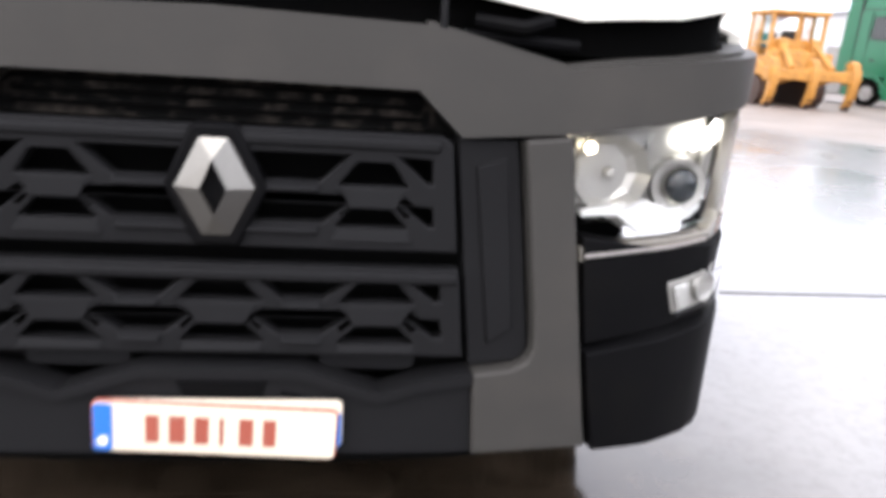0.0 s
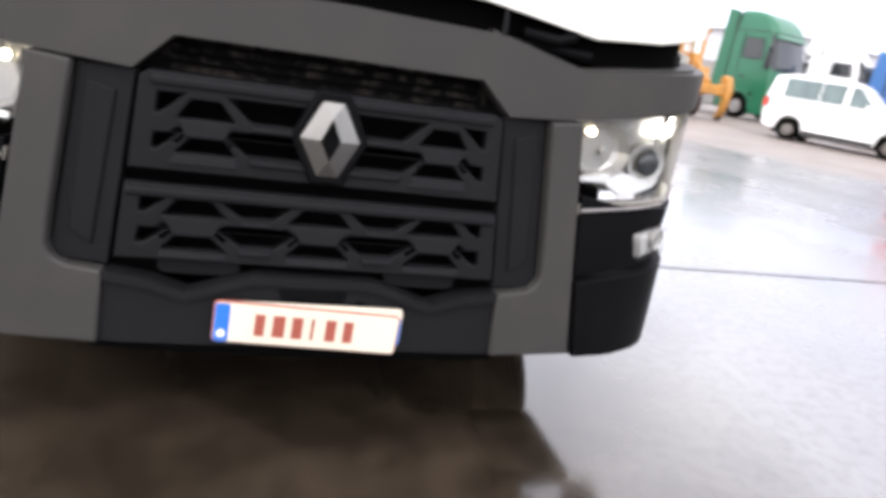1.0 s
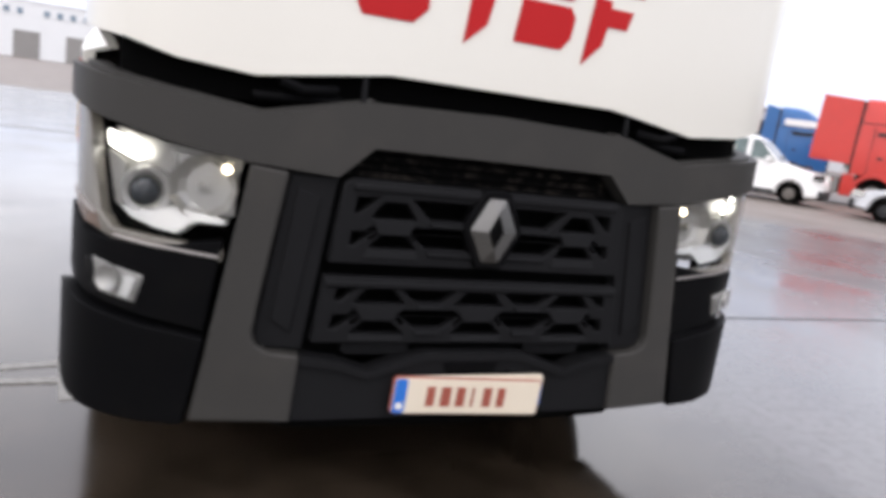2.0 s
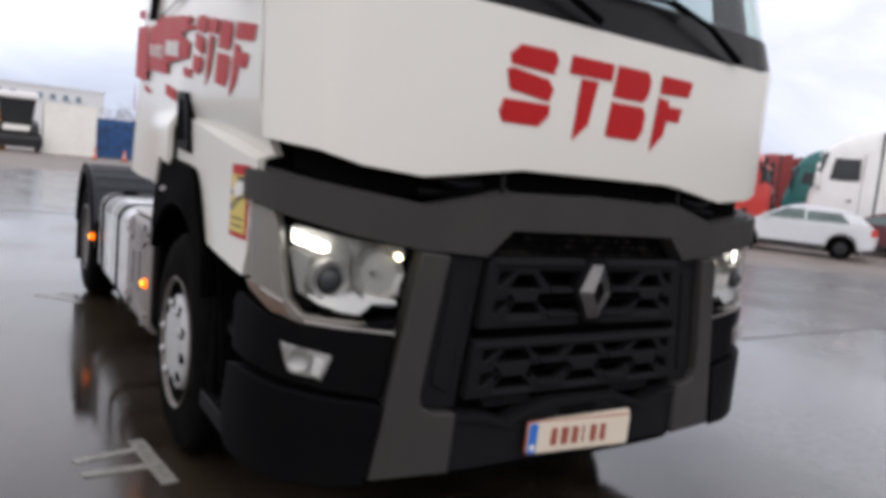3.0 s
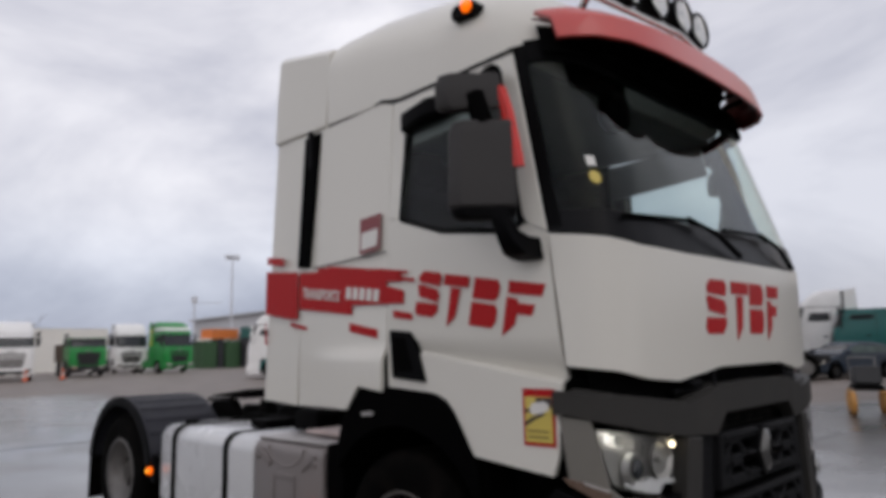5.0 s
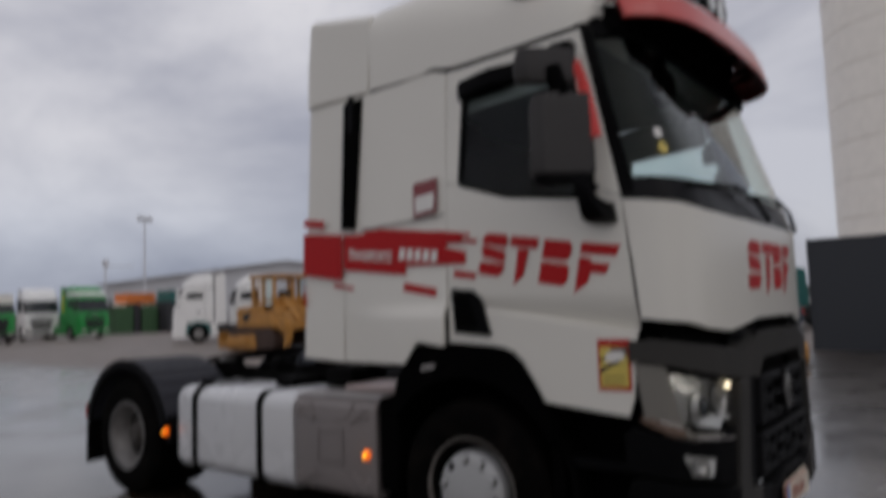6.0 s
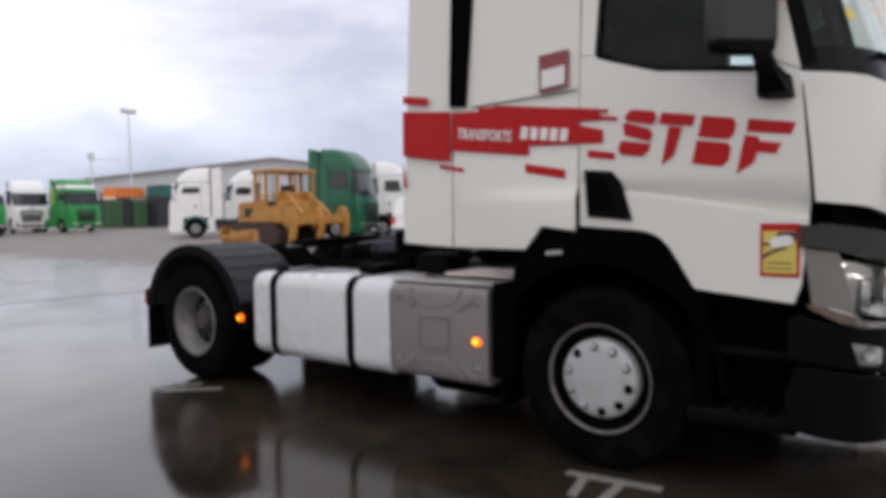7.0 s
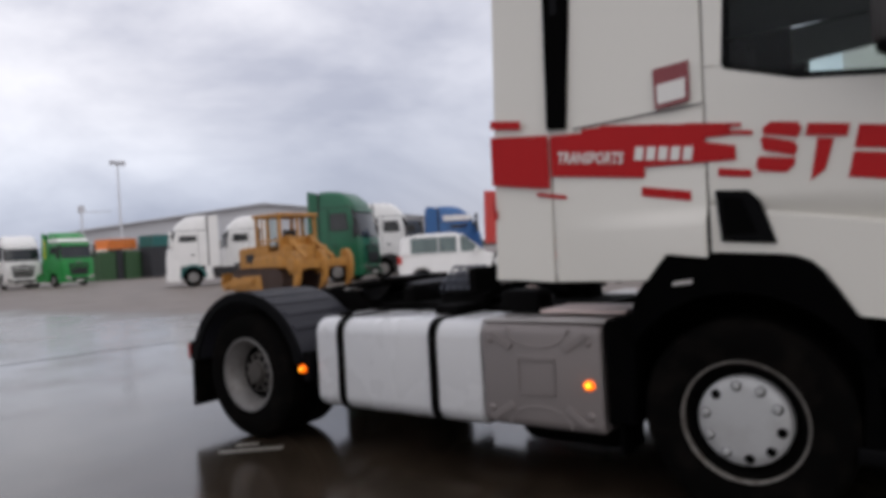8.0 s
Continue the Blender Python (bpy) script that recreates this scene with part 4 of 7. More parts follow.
part("dashboard", prism(B(), dash, "x", -0.98, 0.98), INTERIOR, truck, bevel=0.02)
for sx in (-1, 1):
    bm = prism(B(), [(1.0, 1.6), (1.0, 1.75), (1.45, 1.8), (1.6, 2.5), (1.72, 2.55), (1.68, 1.7)], "x", sx * 0.7 - 0.25, sx * 0.7 + 0.25)
    seat = part("seat", bm, INTERIOR, truck, bevel=0.05)
    part("headrest", prism(B(), rounded(sx * 0.7 - 0.13, sx * 0.7 + 0.13, 2.56, 2.76, 0.05), "y", 1.6, 1.72), INTERIOR, seat, bevel=0.02)
bm = B()
circ = [Matrix.Rotation(radians(35), 3, "X") @ Vector((0.24 * math.cos(a * math.pi / 14), 0, 0.24 * math.sin(a * math.pi / 14))) + Vector((0.68, 0.72, 2.08)) for a in range(29)]
tube(bm, circ, 0.017, 8)
tube(bm, [(0.68, 0.72, 2.08), (0.68, 0.55, 1.9)], 0.035)
part("steering_wheel", bm, INTERIOR, truck)
bm = panel(B(), front([(-1.02, 2.80), (-0.5, 2.78), (-0.4, 2.95), (-1.02, 2.95)]), -0.07, 0.02)
part("sun_blind", bm, VOID, truck, bevel=0.01)
part("mirror_camera", prism(B(), rounded(-0.73, -0.52, 2.61, 2.82, 0.08), "y", 0.29, 0.37), VOID, truck, bevel=0.02)

# -- roof --
def roof_section(y, w, base, crest, n=3.2, seg=22):
    out = []
    for k in range(seg + 1):
        a = math.pi * k / seg
        c, s = math.cos(a), math.sin(a)
        out.append((w * math.copysign(abs(c) ** (2 / n), c), y, base + (crest - base) * abs(s) ** (2 / n)))
    return out


bm = B()
st = [(0.36, 0.60, 2.975, 3.0), (0.40, 0.82, 2.975, 3.12), (0.47, 0.98, 2.972, 3.27), (0.56, 1.10, 2.97, 3.40), (0.70, 1.135, 2.965, 3.52), (0.95, 1.148, 2.96, 3.63), (1.3, 1.152, 2.955, 3.70), (1.65, 1.155, 2.955, 3.69, 4.0), (2.0, 1.158, 2.955, 3.62, 5.5), (2.075, 1.158, 2.955, 3.60, 6.0)]
loft(bm, [roof_section(*s) for s in st])
part("roof", bm, WHITE, truck, "white high roof", bevel=0.01, angle=60)
for sx in (-1, 1):
    bm = B()
    pts = [(0.57, 2.962), (1.39, 2.93), (1.55, 2.965), (2.06, 2.945), (2.06, 2.965), (1.55, 2.985), (1.39, 2.95), (0.57, 2.985)]
    panel(bm, flank(pts, sx), 0.004, 0.05, False)
    part("roof_joint", bm, BLACK, truck)
for sx in (-1, 1):
    bm = B()
    outer_ = [(sx * 1.165, 2.085, 2.955), (sx * 1.15, 2.08, 3.2), (sx * 1.135, 2.075, 3.445), (sx * 1.10, 2.075, 3.49)]
    rear_ = [(sx * 1.18, 2.65, 2.955), (sx * 1.175, 2.64, 3.25), (sx * 1.165, 2.62, 3.54), (sx * 1.13, 2.61, 3.58)]
    inn = [[(x - sx * 0.02, y, z - 0.015) for x, y, z in q] for q in (outer_, rear_)]
    loft(bm, [outer_ + inn[0][::-1], rear_ + inn[1][::-1]])
    part("roof_deflector", bm, WHITE, truck, bevel=0.006)
# red sun visor
VY = ((0.0, 0.045), (0.3, 0.05), (0.6, 0.075), (0.82, 0.12), (0.98, 0.20), (1.06, 0.29), (1.095, 0.35))
VP = [(-x, y) for x, y in VY[::-1]] + list(VY[1:])
secs, under_secs = [], []
for x, y in VP:
    k = 1 - min(1, abs(x) / 1.13) ** 2
    zt, zb = 3.17 + 0.05 * k, 2.985 - 0.03 * k
    secs.append([(x * 0.985, y + 0.12 + 0.08 * k, zt), (x, y + 0.015, (zt + zb) / 2 + 0.02), (x, y - 0.02, zb), (x * 0.99, y - 0.008, zb - 0.005), (x * 0.985, y + 0.03, (zt + zb) / 2 + 0.012), (x * 0.97, y + 0.14 + 0.08 * k, zt - 0.015)])
    under_secs.append([(x * 0.975, y + 0.005, zb + 0.004), (x * 0.97, y + 0.038, (zt + zb) / 2 + 0.01), (x * 0.96, y + 0.16 + 0.08 * k, zt - 0.02), (x * 0.96, y + 0.16 + 0.08 * k, zt - 0.026), (x * 0.965, y + 0.045, (zt + zb) / 2 + 0.004), (x * 0.97, y + 0.012, zb + 0.002)])
visor = part("sun_visor", loft(B(), secs), VISORRED, truck, "red sun visor over the windscreen", bevel=0.004)
# Added sheet that paints the shade under the visor.
part("visor_underside_shade", loft(B(), under_secs), UNDERRED, visor, "dark red underside")
for x in (-0.75, -0.25, 0.3, 0.62, 0.8):
    y = float(np.interp(abs(x), [p[0] for p in VY], [p[1] for p in VY]))
    br = part("visor_bracket", tube(B(), [(x, y + 0.1, 3.1), (x, y + 0.42, 3.03)], 0.018), GREASE, visor)
    part("bracket_foot", box(B(), x - 0.05, x + 0.05, y + 0.28, y + 0.42, 2.98, 3.06), GREASE, br, bevel=0.006)
# Black sheet added to close off the dark space between visor and windscreen top.
secs = []
for x in (-0.92, -0.8, -0.7, -0.45, -0.2, 0.1, 0.4, 0.6, 0.74):
    y = float(np.interp(abs(x), [p[0] for p in VY], [p[1] for p in VY]))
    k = 1 - min(1, abs(x) / 1.13) ** 2
    p0 = Vector((x * 0.97, y + 0.15 + 0.08 * k, 3.135 + 0.05 * k))
    p1 = skin(uf(x), 3.02, 0.03)
    p1.z = 3.03
    secs.append([p0, p1, p1 + Vector((0, 0.01, 0.03)), p0 + Vector((0, 0.01, 0.015))])
part("visor_shelf", loft(B(), secs), VOID, truck, "black panel behind the visor")
part("visor_back", panel(B(), [(-UC + 0.2, 2.93), (UC - 0.2, 2.93), (UC - 0.2, 3.08), (-UC + 0.2, 3.08)], 0.03, 0.02), VOID, truck)
# lamp bar with four spot lamps, aerials, amber markers
bm = tube(B(), [(-0.95, 0.42, 3.30), (-0.8, 0.33, 3.31), (0, 0.25, 3.32), (0.8, 0.33, 3.31), (0.95, 0.42, 3.30)], 0.022, 10)
for x in (-0.8, 0.8):
    tube(bm, [(x, 0.33, 3.31), (x * 0.95, 0.5, 3.15)], 0.02)
bar = part("lamp_bar", bm, CHROME, truck, "chrome roof lamp bar")
for x, y in ((-0.5, 0.27), (-0.24, 0.25), (0.05, 0.25), (0.31, 0.27)):
    spot = part("spot_lamp", lathe(B(), [(0.0, 0.12), (0.05, 0.11), (0.095, 0.06), (0.115, 0.0), (0.115, -0.02), (0.105, -0.03)], (x, y, 3.435), "y", 28), BLACK, truck, "round black-backed spot lamp")
    part("spot_glass", lathe(B(), [(0.0, -0.035), (0.08, -0.03), (0.104, -0.015)], (x, y, 3.435), "y", 28), CHROME, spot)
part("aerial", tube(B(), [(-0.66, 0.52, 3.50), (-0.69, 0.47, 3.56), (-0.72, 0.56, 3.80)], [0.018, 0.012, 0.004]), BLACK, truck)
for sx in (-1, 1):
    c = (sx * 1.02, 0.86, 3.31)
    bm = prism(B(), rounded(0.80, 0.97, 3.255, 3.345, 0.04), "x", sx * 1.155, sx * 1.05)
    mk = part("roof_marker", bm, BLACK, truck, bevel=0.01)
    bm = B()
    bmesh.ops.create_uvsphere(bm, u_segments=14, v_segments=10, radius=0.035, matrix=Matrix.Translation((sx * 1.155, 0.85, 3.31)))
    part("amber_lens", bm, AMBER, mk, "lit amber marker")

# -- mirrors --
for sx in (-1, 1):
    arm = [(sx * 1.16, 0.46, 1.97), (sx * 1.22, 0.455, 1.968), (sx * 1.30, 0.455, 1.98), (sx * 1.35, 0.462, 2.02), (sx * 1.37, 0.475, 2.07), (sx * 1.375, 0.49, 2.13)]
    bm = loft(B(), [[(x + dx * e, y + dy * e * 1.5, z + dz * e) for dx, dy, dz in ((-0.5, -1, -1), (0.5, -1, -0.8), (1, -0.9, 0.4), (0.6, -0.8, 1), (-0.6, 0.8, 1), (-1, 0.9, 0.4), (-0.5, 1, -0.8), (-0.6, 0.4, -1))] for (x, y, z), e in zip(arm, (0.05, 0.05, 0.042, 0.03, 0.026, 0.026))])
    mirror = part("door_mirror", bm, BLACK, truck, "dark grey door mirror with a red strip", bevel=0.01)
    bm = B()
    s0 = [(sx * 1.49, 0.61), (sx * 1.31, 0.43), (sx * 1.285, 0.45), (sx * 1.30, 0.53), (sx * 1.46, 0.71), (sx * 1.50, 0.68)]
    cx, cy = sx * 1.38, 0.54
    loft(bm, [[(cx + (x - cx) * k, cy + (y - cy) * k, z) for x, y in s0] for z, k in ((2.155, 0.95), (2.17, 1.0), (2.28, 1.0), (2.5, 0.97), (2.55, 0.9), (2.562, 0.78))])
    part("mirror_housing", bm, MIRRORGREY, mirror, bevel=0.012)
    part("mirror_rim", loft(B(), [[(cx + (x - cx) * k, cy + (y - cy) * k, z) for x, y in s0] for z, k in ((2.10, 0.7), (2.115, 0.9), (2.157, 0.96))]), BLACK, mirror, "black lower rim", bevel=0.01)
    bm = B()
    loft(bm, [[(cx + (x - cx) * k, cy + (y - cy) * k + 0.075, z) for x, y in s0] for z, k in ((2.63, 0.82), (2.65, 0.97), (2.74, 1.0), (2.80, 0.9), (2.805, 0.8))])
    part("wide_angle_housing", bm, MIRRORGREY, mirror, bevel=0.012)
    part("mirror_link", tube(B(), [(cx, cy + 0.02, 2.54), (cx, cy + 0.07, 2.7)], 0.05, 8), VOID, mirror)
    part("upper_arm", tube(B(), [(cx - sx * 0.05, cy, 2.8), (sx * 1.2, 0.68, 2.86), (sx * 1.13, 0.72, 2.88)], 0.045, 8), BLACK, mirror)
    bm = B()
    loft(bm, [[(sx * 1.322, y0 - 0.022, z), (sx * 1.29, y0 - 0.03, z), (sx * 1.287, y1 - 0.03, z), (sx * 1.322, y1 - 0.02, z)] for z, y0, y1 in ((2.335, 0.43, 0.47), (2.45, 0.45, 0.487), (2.59, 0.48, 0.52), (2.65, 0.497, 0.53), (2.735, 0.528, 0.55))])
    if sx < 0:
        part("red_strip", bm, REDSTRIP, mirror, "red safety strip")
    else:
        bm.free()
    bm = loft(B(), [[(sx * 1.14, y, z0), (sx * (1.14 + w), y, z0 - 0.01), (sx * (1.14 + w), y, z0 - 0.12), (sx * 1.14, y, z0 - 0.13)] for y, z0, w in ((0.95, 2.88, 0.05), (1.1, 2.87, 0.10), (1.34, 2.85, 0.06))])
    part("kerb_mirror", bm, BLACK, truck, "black kerb mirror hood", bevel=0.02)

# -- red shapes on the flanks and front --
def slab(u0, z0, w, h, slant, shapes):
    """Slanted plain shapes inside a block of width w and height h."""
    return [[(u0 + w * a + slant * b, z0 + h * b) for a, b in q] for q in shapes]


# four groups of plain bars and blocks
GLYPHS = [
    [[(0.06, 0.74), (0.94, 0.70), (1.0, 0.88), (0.88, 1.0), (0.18, 1.0), (0.0, 0.86)], [(0.0, 0.66), (0.12, 0.42), (0.94, 0.34), (1.0, 0.5), (0.86, 0.62), (0.1, 0.70)], [(0.0, 0.12), (0.1, 0.0), (0.82, 0.0), (1.0, 0.16), (0.98, 0.30), (0.04, 0.30)]],
    [[(0.0, 1.0), (1.0, 1.0), (1.0, 0.76), (0.0, 0.76)], [(0.30, 0.72), (0.70, 0.72), (0.64, 0.12), (0.34, -0.12)]],
    [[(0.0, 0.56), (0.86, 0.56), (0.98, 0.68), (0.98, 0.88), (0.86, 1.0), (0.0, 1.0)], [(0.0, 0.0), (0.86, 0.0), (1.0, 0.14), (1.0, 0.38), (0.88, 0.49), (0.0, 0.49)]],
    [[(0.0, 1.0), (1.06, 1.0), (1.0, 0.76), (0.02, 0.74)], [(0.0, 0.68), (0.34, 0.66), (0.36, 0.58), (0.86, 0.58), (0.80, 0.36), (0.38, 0.36), (0.36, 0.14), (0.02, -0.12)]],
]
# flank: the row of shapes runs from y 1.21 forward to y 0.36, sinking a little towards the front
for side in (-1, 1):
    for k, shapes in enumerate(GLYPHS):
        y0 = (1.22, 1.035, 0.835, 0.625)[k]
        w, h, z0 = (0.165, 0.165, 0.165, 0.19)[k], 0.235, 1.70 - 0.034 * k
        bm = B()
        for q in slab(0, z0, w, h, 0.05, shapes):
            panel(bm, [(us(y0 - a, side), z - 0.16 * (a - w / 2)) for a, z in q], 0.004, 0.003, False)
        part("red_shape", bm, RED, truck, "slanted red block shape")
for k, shapes in enumerate(GLYPHS):
    x0, w = (-0.505, -0.245, -0.02, 0.225)[k], (0.205, 0.205, 0.19, 0.175)[k]
    bm = B()
    for q in slab(x0, 1.578, w, 0.262, 0.03, shapes):
        panel(bm, [(uf(a), z) for a, z in q], 0.004, 0.003)
    part("red_shape", bm, RED, truck, "slanted red block shape")
def word_mesh(text, length, height, side, y0, z0, sink):
    """Flat letters on the cab's flank, read from outside, along a line that sinks towards its end."""
    cu = bpy.data.curves.new("word", "FONT")
    cu.body, cu.shear, cu.resolution_u, cu.offset = text, 0.25, 2, 0.025
    tmp = new("word", cu)
    bpy.context.view_layer.update()
    me = bpy.data.meshes.new_from_object(tmp)
    bpy.data.objects.remove(tmp)
    bm = B()
    bm.from_mesh(me)
    lo, hi = min(v.co.x for v in bm.verts), max(v.co.x for v in bm.verts)
    top = max(v.co.y for v in bm.verts)
    for v in bm.verts:
        a = (v.co.x - lo) / (hi - lo) * length
        if side > 0:
            a = length - a
        v.co = (side * 1.2245, y0 - a, z0 + v.co.y / top * height - sink * a)
    return bm


STRIPES = [
    [(2.672, 2.165), (2.47, 2.135), (2.47, 2.085), (2.672, 2.115)],
    [(2.672, 2.065), (2.295, 2.03), (2.295, 1.73), (2.36, 1.735), (2.672, 1.78)],
    [(2.285, 2.025), (2.09, 2.015), (2.09, 2.035), (1.98, 2.03), (1.98, 2.04), (1.32, 1.955), (1.32, 1.895), (1.44, 1.90), (1.44, 1.88), (1.30, 1.845), (1.30, 1.775), (1.75, 1.79), (1.75, 1.735), (2.285, 1.795)],
    [(1.525, 1.985), (1.27, 1.948), (1.27, 1.93), (1.525, 1.967)],
    [(1.36, 1.925), (1.22, 1.905), (1.22, 1.885), (1.36, 1.905)],
    [(2.38, 1.715), (2.20, 1.682), (2.20, 1.66), (2.38, 1.692)],
    [(1.77, 1.69), (1.52, 1.645), (1.52, 1.595), (1.77, 1.64)],
    [(1.385, 1.745), (1.235, 1.72), (1.235, 1.685), (1.385, 1.705)],
    [(2.672, 1.73), (2.645, 1.58), (2.672, 1.58)],
]
for side in (-1, 1):
    for q in STRIPES:
        part("red_stripe", panel(B(), flank(q, side), 0.010 if max(p[0] for p in q) > 2.3 and min(p[0] for p in q) > 2.29 else 0.004, 0.003, False), RED, truck)
    for k in range(5):
        a, zz, hh = 1.80 - 0.062 * k, 1.832 - 0.12 * 0.062 * k, 0.068
        part("pale_bar", panel(B(), flank([(a, zz), (a - 0.044, zz - 0.006), (a - 0.054, zz + hh - 0.006), (a - 0.01, zz + hh)], side), 0.008, 0.002, False), PALE, truck)
    part("lettering", word_mesh("TRANSPORTS", 0.38, 0.062, side, 2.235, 1.865, 0.12), PALE, truck, "pale lettering on the red stripe")
    bd = part("small_badge", panel(B(), flank([(1.69, 2.285), (1.505, 2.30), (1.505, 2.095), (1.68, 2.075)], side), 0.004, 0.003, False), mat("dark_red_badge", (0.22, 0.03, 0.035), 0.4), truck, "small dark red badge with pale bars")
    part("badge_field", panel(B(), flank([(1.67, 2.20), (1.525, 2.215), (1.525, 2.115), (1.665, 2.10)], side), 0.006, 0.002, False), PALE, bd)
    # warning sticker: red edge, yellow field, plain shapes
    stk = part("warning_sticker", panel(B(), flank([(0.518, 1.352), (0.352, 1.352), (0.352, 1.105), (0.518, 1.105)], side), 0.004, 0.003, False), RED, truck, "yellow and red warning sticker with plain shapes")
    on_ = lambda pts: flank([(0.518 - 0.166 * fx, 1.352 - 0.247 * fz) for fx, fz in pts], side)
    part("sticker_field", panel(B(), on_([(0.075, 0.14), (0.92, 0.14), (0.92, 0.93), (0.075, 0.93)]), 0.006, 0.002, False), YELLOW, stk)
    for pts in ([(0.075, 0.67), (0.075, 0.59), (0.3, 0.5), (0.64, 0.41), (0.7, 0.45), (0.36, 0.55)], [(0.38, 0.22), (0.46, 0.16), (0.92, 0.15), (0.92, 0.33), (0.8, 0.31)], [(0.075, 0.42), (0.075, 0.36), (0.26, 0.36), (0.26, 0.41)]):
        part("sticker_shape", panel(B(), on_(pts), 0.008, 0.002, False), INKBROWN, stk, "dark printed shape")
    part("sticker_cab", panel(B(), on_([(0.23, 0.34), (0.34, 0.25), (0.7, 0.215), (0.84, 0.27), (0.82, 0.37), (0.6, 0.43), (0.3, 0.45)]), 0.010, 0.002, False), PALE, stk, "pale printed shape")
    bm = B()
    for zz in (1.165, 1.14):
        panel(bm, flank([(0.49, zz + 0.009), (0.385, zz + 0.009), (0.385, zz), (0.49, zz)], side), 0.008, 0.002, False)
    part("sticker_bars", bm, OLIVE, stk)


# Pale pink is the bright reflection on the tread plate, put into its colour.
PINKTREAD = mat("reflection_pink_tread", (0.70, 0.56, 0.52), 0.35, metal=0.2, var=0.15, bump=0.3)


# -- wheels --
def tyre(bm, cx, cy, cz, R, w, out):
    """A tyre from cx (outer face) inwards; out: -1 or 1, the side that it faces."""
    a = lambda d: out * (-d)
    prof = [(0.272, 0.03), (0.29, 0.012), (0.36, 0.0), (0.43, 0.003), (0.475, 0.018), (R - 0.008, 0.04), (R, 0.065)]
    for g in range(4):
        d = 0.085 + g * (w - 0.17) / 4
        prof += [(R, d), (R - 0.012, d + 0.004), (R - 0.012, d + 0.012), (R, d + 0.016)]
    prof += [(R, w - 0.065), (0.475, w - 0.018), (0.36, w), (0.272, w - 0.03)]
    return lathe(bm, [(r, a(d)) for r, d in prof], (cx, cy, cz), "x", 56, closed=True)


def front_wheel(side):
    c = (side * 1.205, 1.335, 0.505)
    f = lambda prof: [(r, -side * d) for r, d in prof]
    wheel = part("front_wheel", tyre(B(), *c, 0.505, 0.31, side), RUBBER, truck, "front wheel with a grey hub cover", angle=25)
    part("rim", lathe(B(), f([(0.286, 0.004), (0.300, 0.0), (0.297, -0.004), (0.290, 0.004), (0.28, 0.03)]), c, "x", 56), RIMSTEEL, wheel, "worn steel rim")
    # The well is much darker than the rim ring.
    part("rim_well", lathe(B(), f([(0.281, 0.03), (0.265, 0.06), (0.25, 0.09), (0.1, 0.1), (0.1, 0.2), (0.28, 0.2)]), c, "x", 56), GREASE, wheel, "dark rim well")
    bm = lathe(B(), f([(0.0, -0.012), (0.1, -0.012), (0.16, -0.008), (0.195, -0.002), (0.213, 0.012), (0.221, 0.04), (0.218, 0.09)]), c, "x", 56)
    cap = part("hub_cover", bm, CAPGREY, wheel, "grey hub cover with ten nut caps")
    for k in range(10):
        a = 2 * math.pi * (k + 0.3) / 10
        p = (c[0], c[1] + 0.176 * math.cos(a), c[2] + 0.176 * math.sin(a))
        # Flat black disc painted for the shade inside the nut hole.
        part("nut_hole_shade", lathe(B(), f([(0.0, -0.011), (0.022, -0.011), (0.025, -0.006), (0.026, 0.01)]), p, "x", 16), VOID, cap)
        if k not in (1, 5, 6, 7):
            part("nut_cap", lathe(B(), f([(0.0, -0.03), (0.012, -0.029), (0.018, -0.02), (0.02, 0.012)]), (p[0], p[1], p[2] + 0.004), "x", 16), CAPGREY, cap)
    for k in range(20):
        a = 2 * math.pi * k / 20
        stud = B()
        bmesh.ops.create_uvsphere(stud, u_segments=8, v_segments=6, radius=0.011, matrix=Matrix.Translation((c[0] - side * 0.06, c[1] + 0.25 * math.cos(a), c[2] + 0.25 * math.sin(a))))
        part("rim_stud", stud, GREASE, wheel)


def rear_wheel(side):
    c = (side * 1.23, 5.05, 0.505)
    f = lambda prof: [(r, -side * d) for r, d in prof]
    bm = tyre(B(), *c, 0.505, 0.29, side)
    tyre(bm, side * 0.90, c[1], c[2], 0.505, 0.29, side)
    wheel = part("rear_wheel", bm, RUBBER, truck, "twin rear wheel with a deep steel rim", angle=25)
    part("rim", lathe(B(), f([(0.274, 0.002), (0.29, 0.0), (0.294, 0.006), (0.284, 0.018), (0.266, 0.03), (0.236, 0.10), (0.212, 0.15)]), c, "x", 56), DISHSTEEL, wheel, "deep dish steel rim")
    part("rim_well", lathe(B(), f([(0.216, 0.144), (0.205, 0.2), (0.152, 0.2), (0.152, 0.125)]), c, "x", 48), GREASE, wheel, "dark rim well")
    disc = part("rim_disc", lathe(B(), f([(0.158, 0.135), (0.156, 0.122), (0.148, 0.114), (0.1, 0.11), (0.088, 0.104), (0.08, 0.075), (0.07, 0.066), (0.0, 0.066)]), c, "x", 48), DISC, wheel, "grey-brown wheel disc and hub")
    for k in range(10):
        a = 2 * math.pi * (k + 0.25) / 10
        p = (c[0], c[1] + 0.122 * math.cos(a), c[2] + 0.122 * math.sin(a))
        # Flat black disc stands for the shade in a stud hole.
        part("stud_hole_shade", lathe(B(), f([(0.0, 0.108), (0.022, 0.108), (0.0235, 0.118)]), p, "x", 14), VOID, disc)


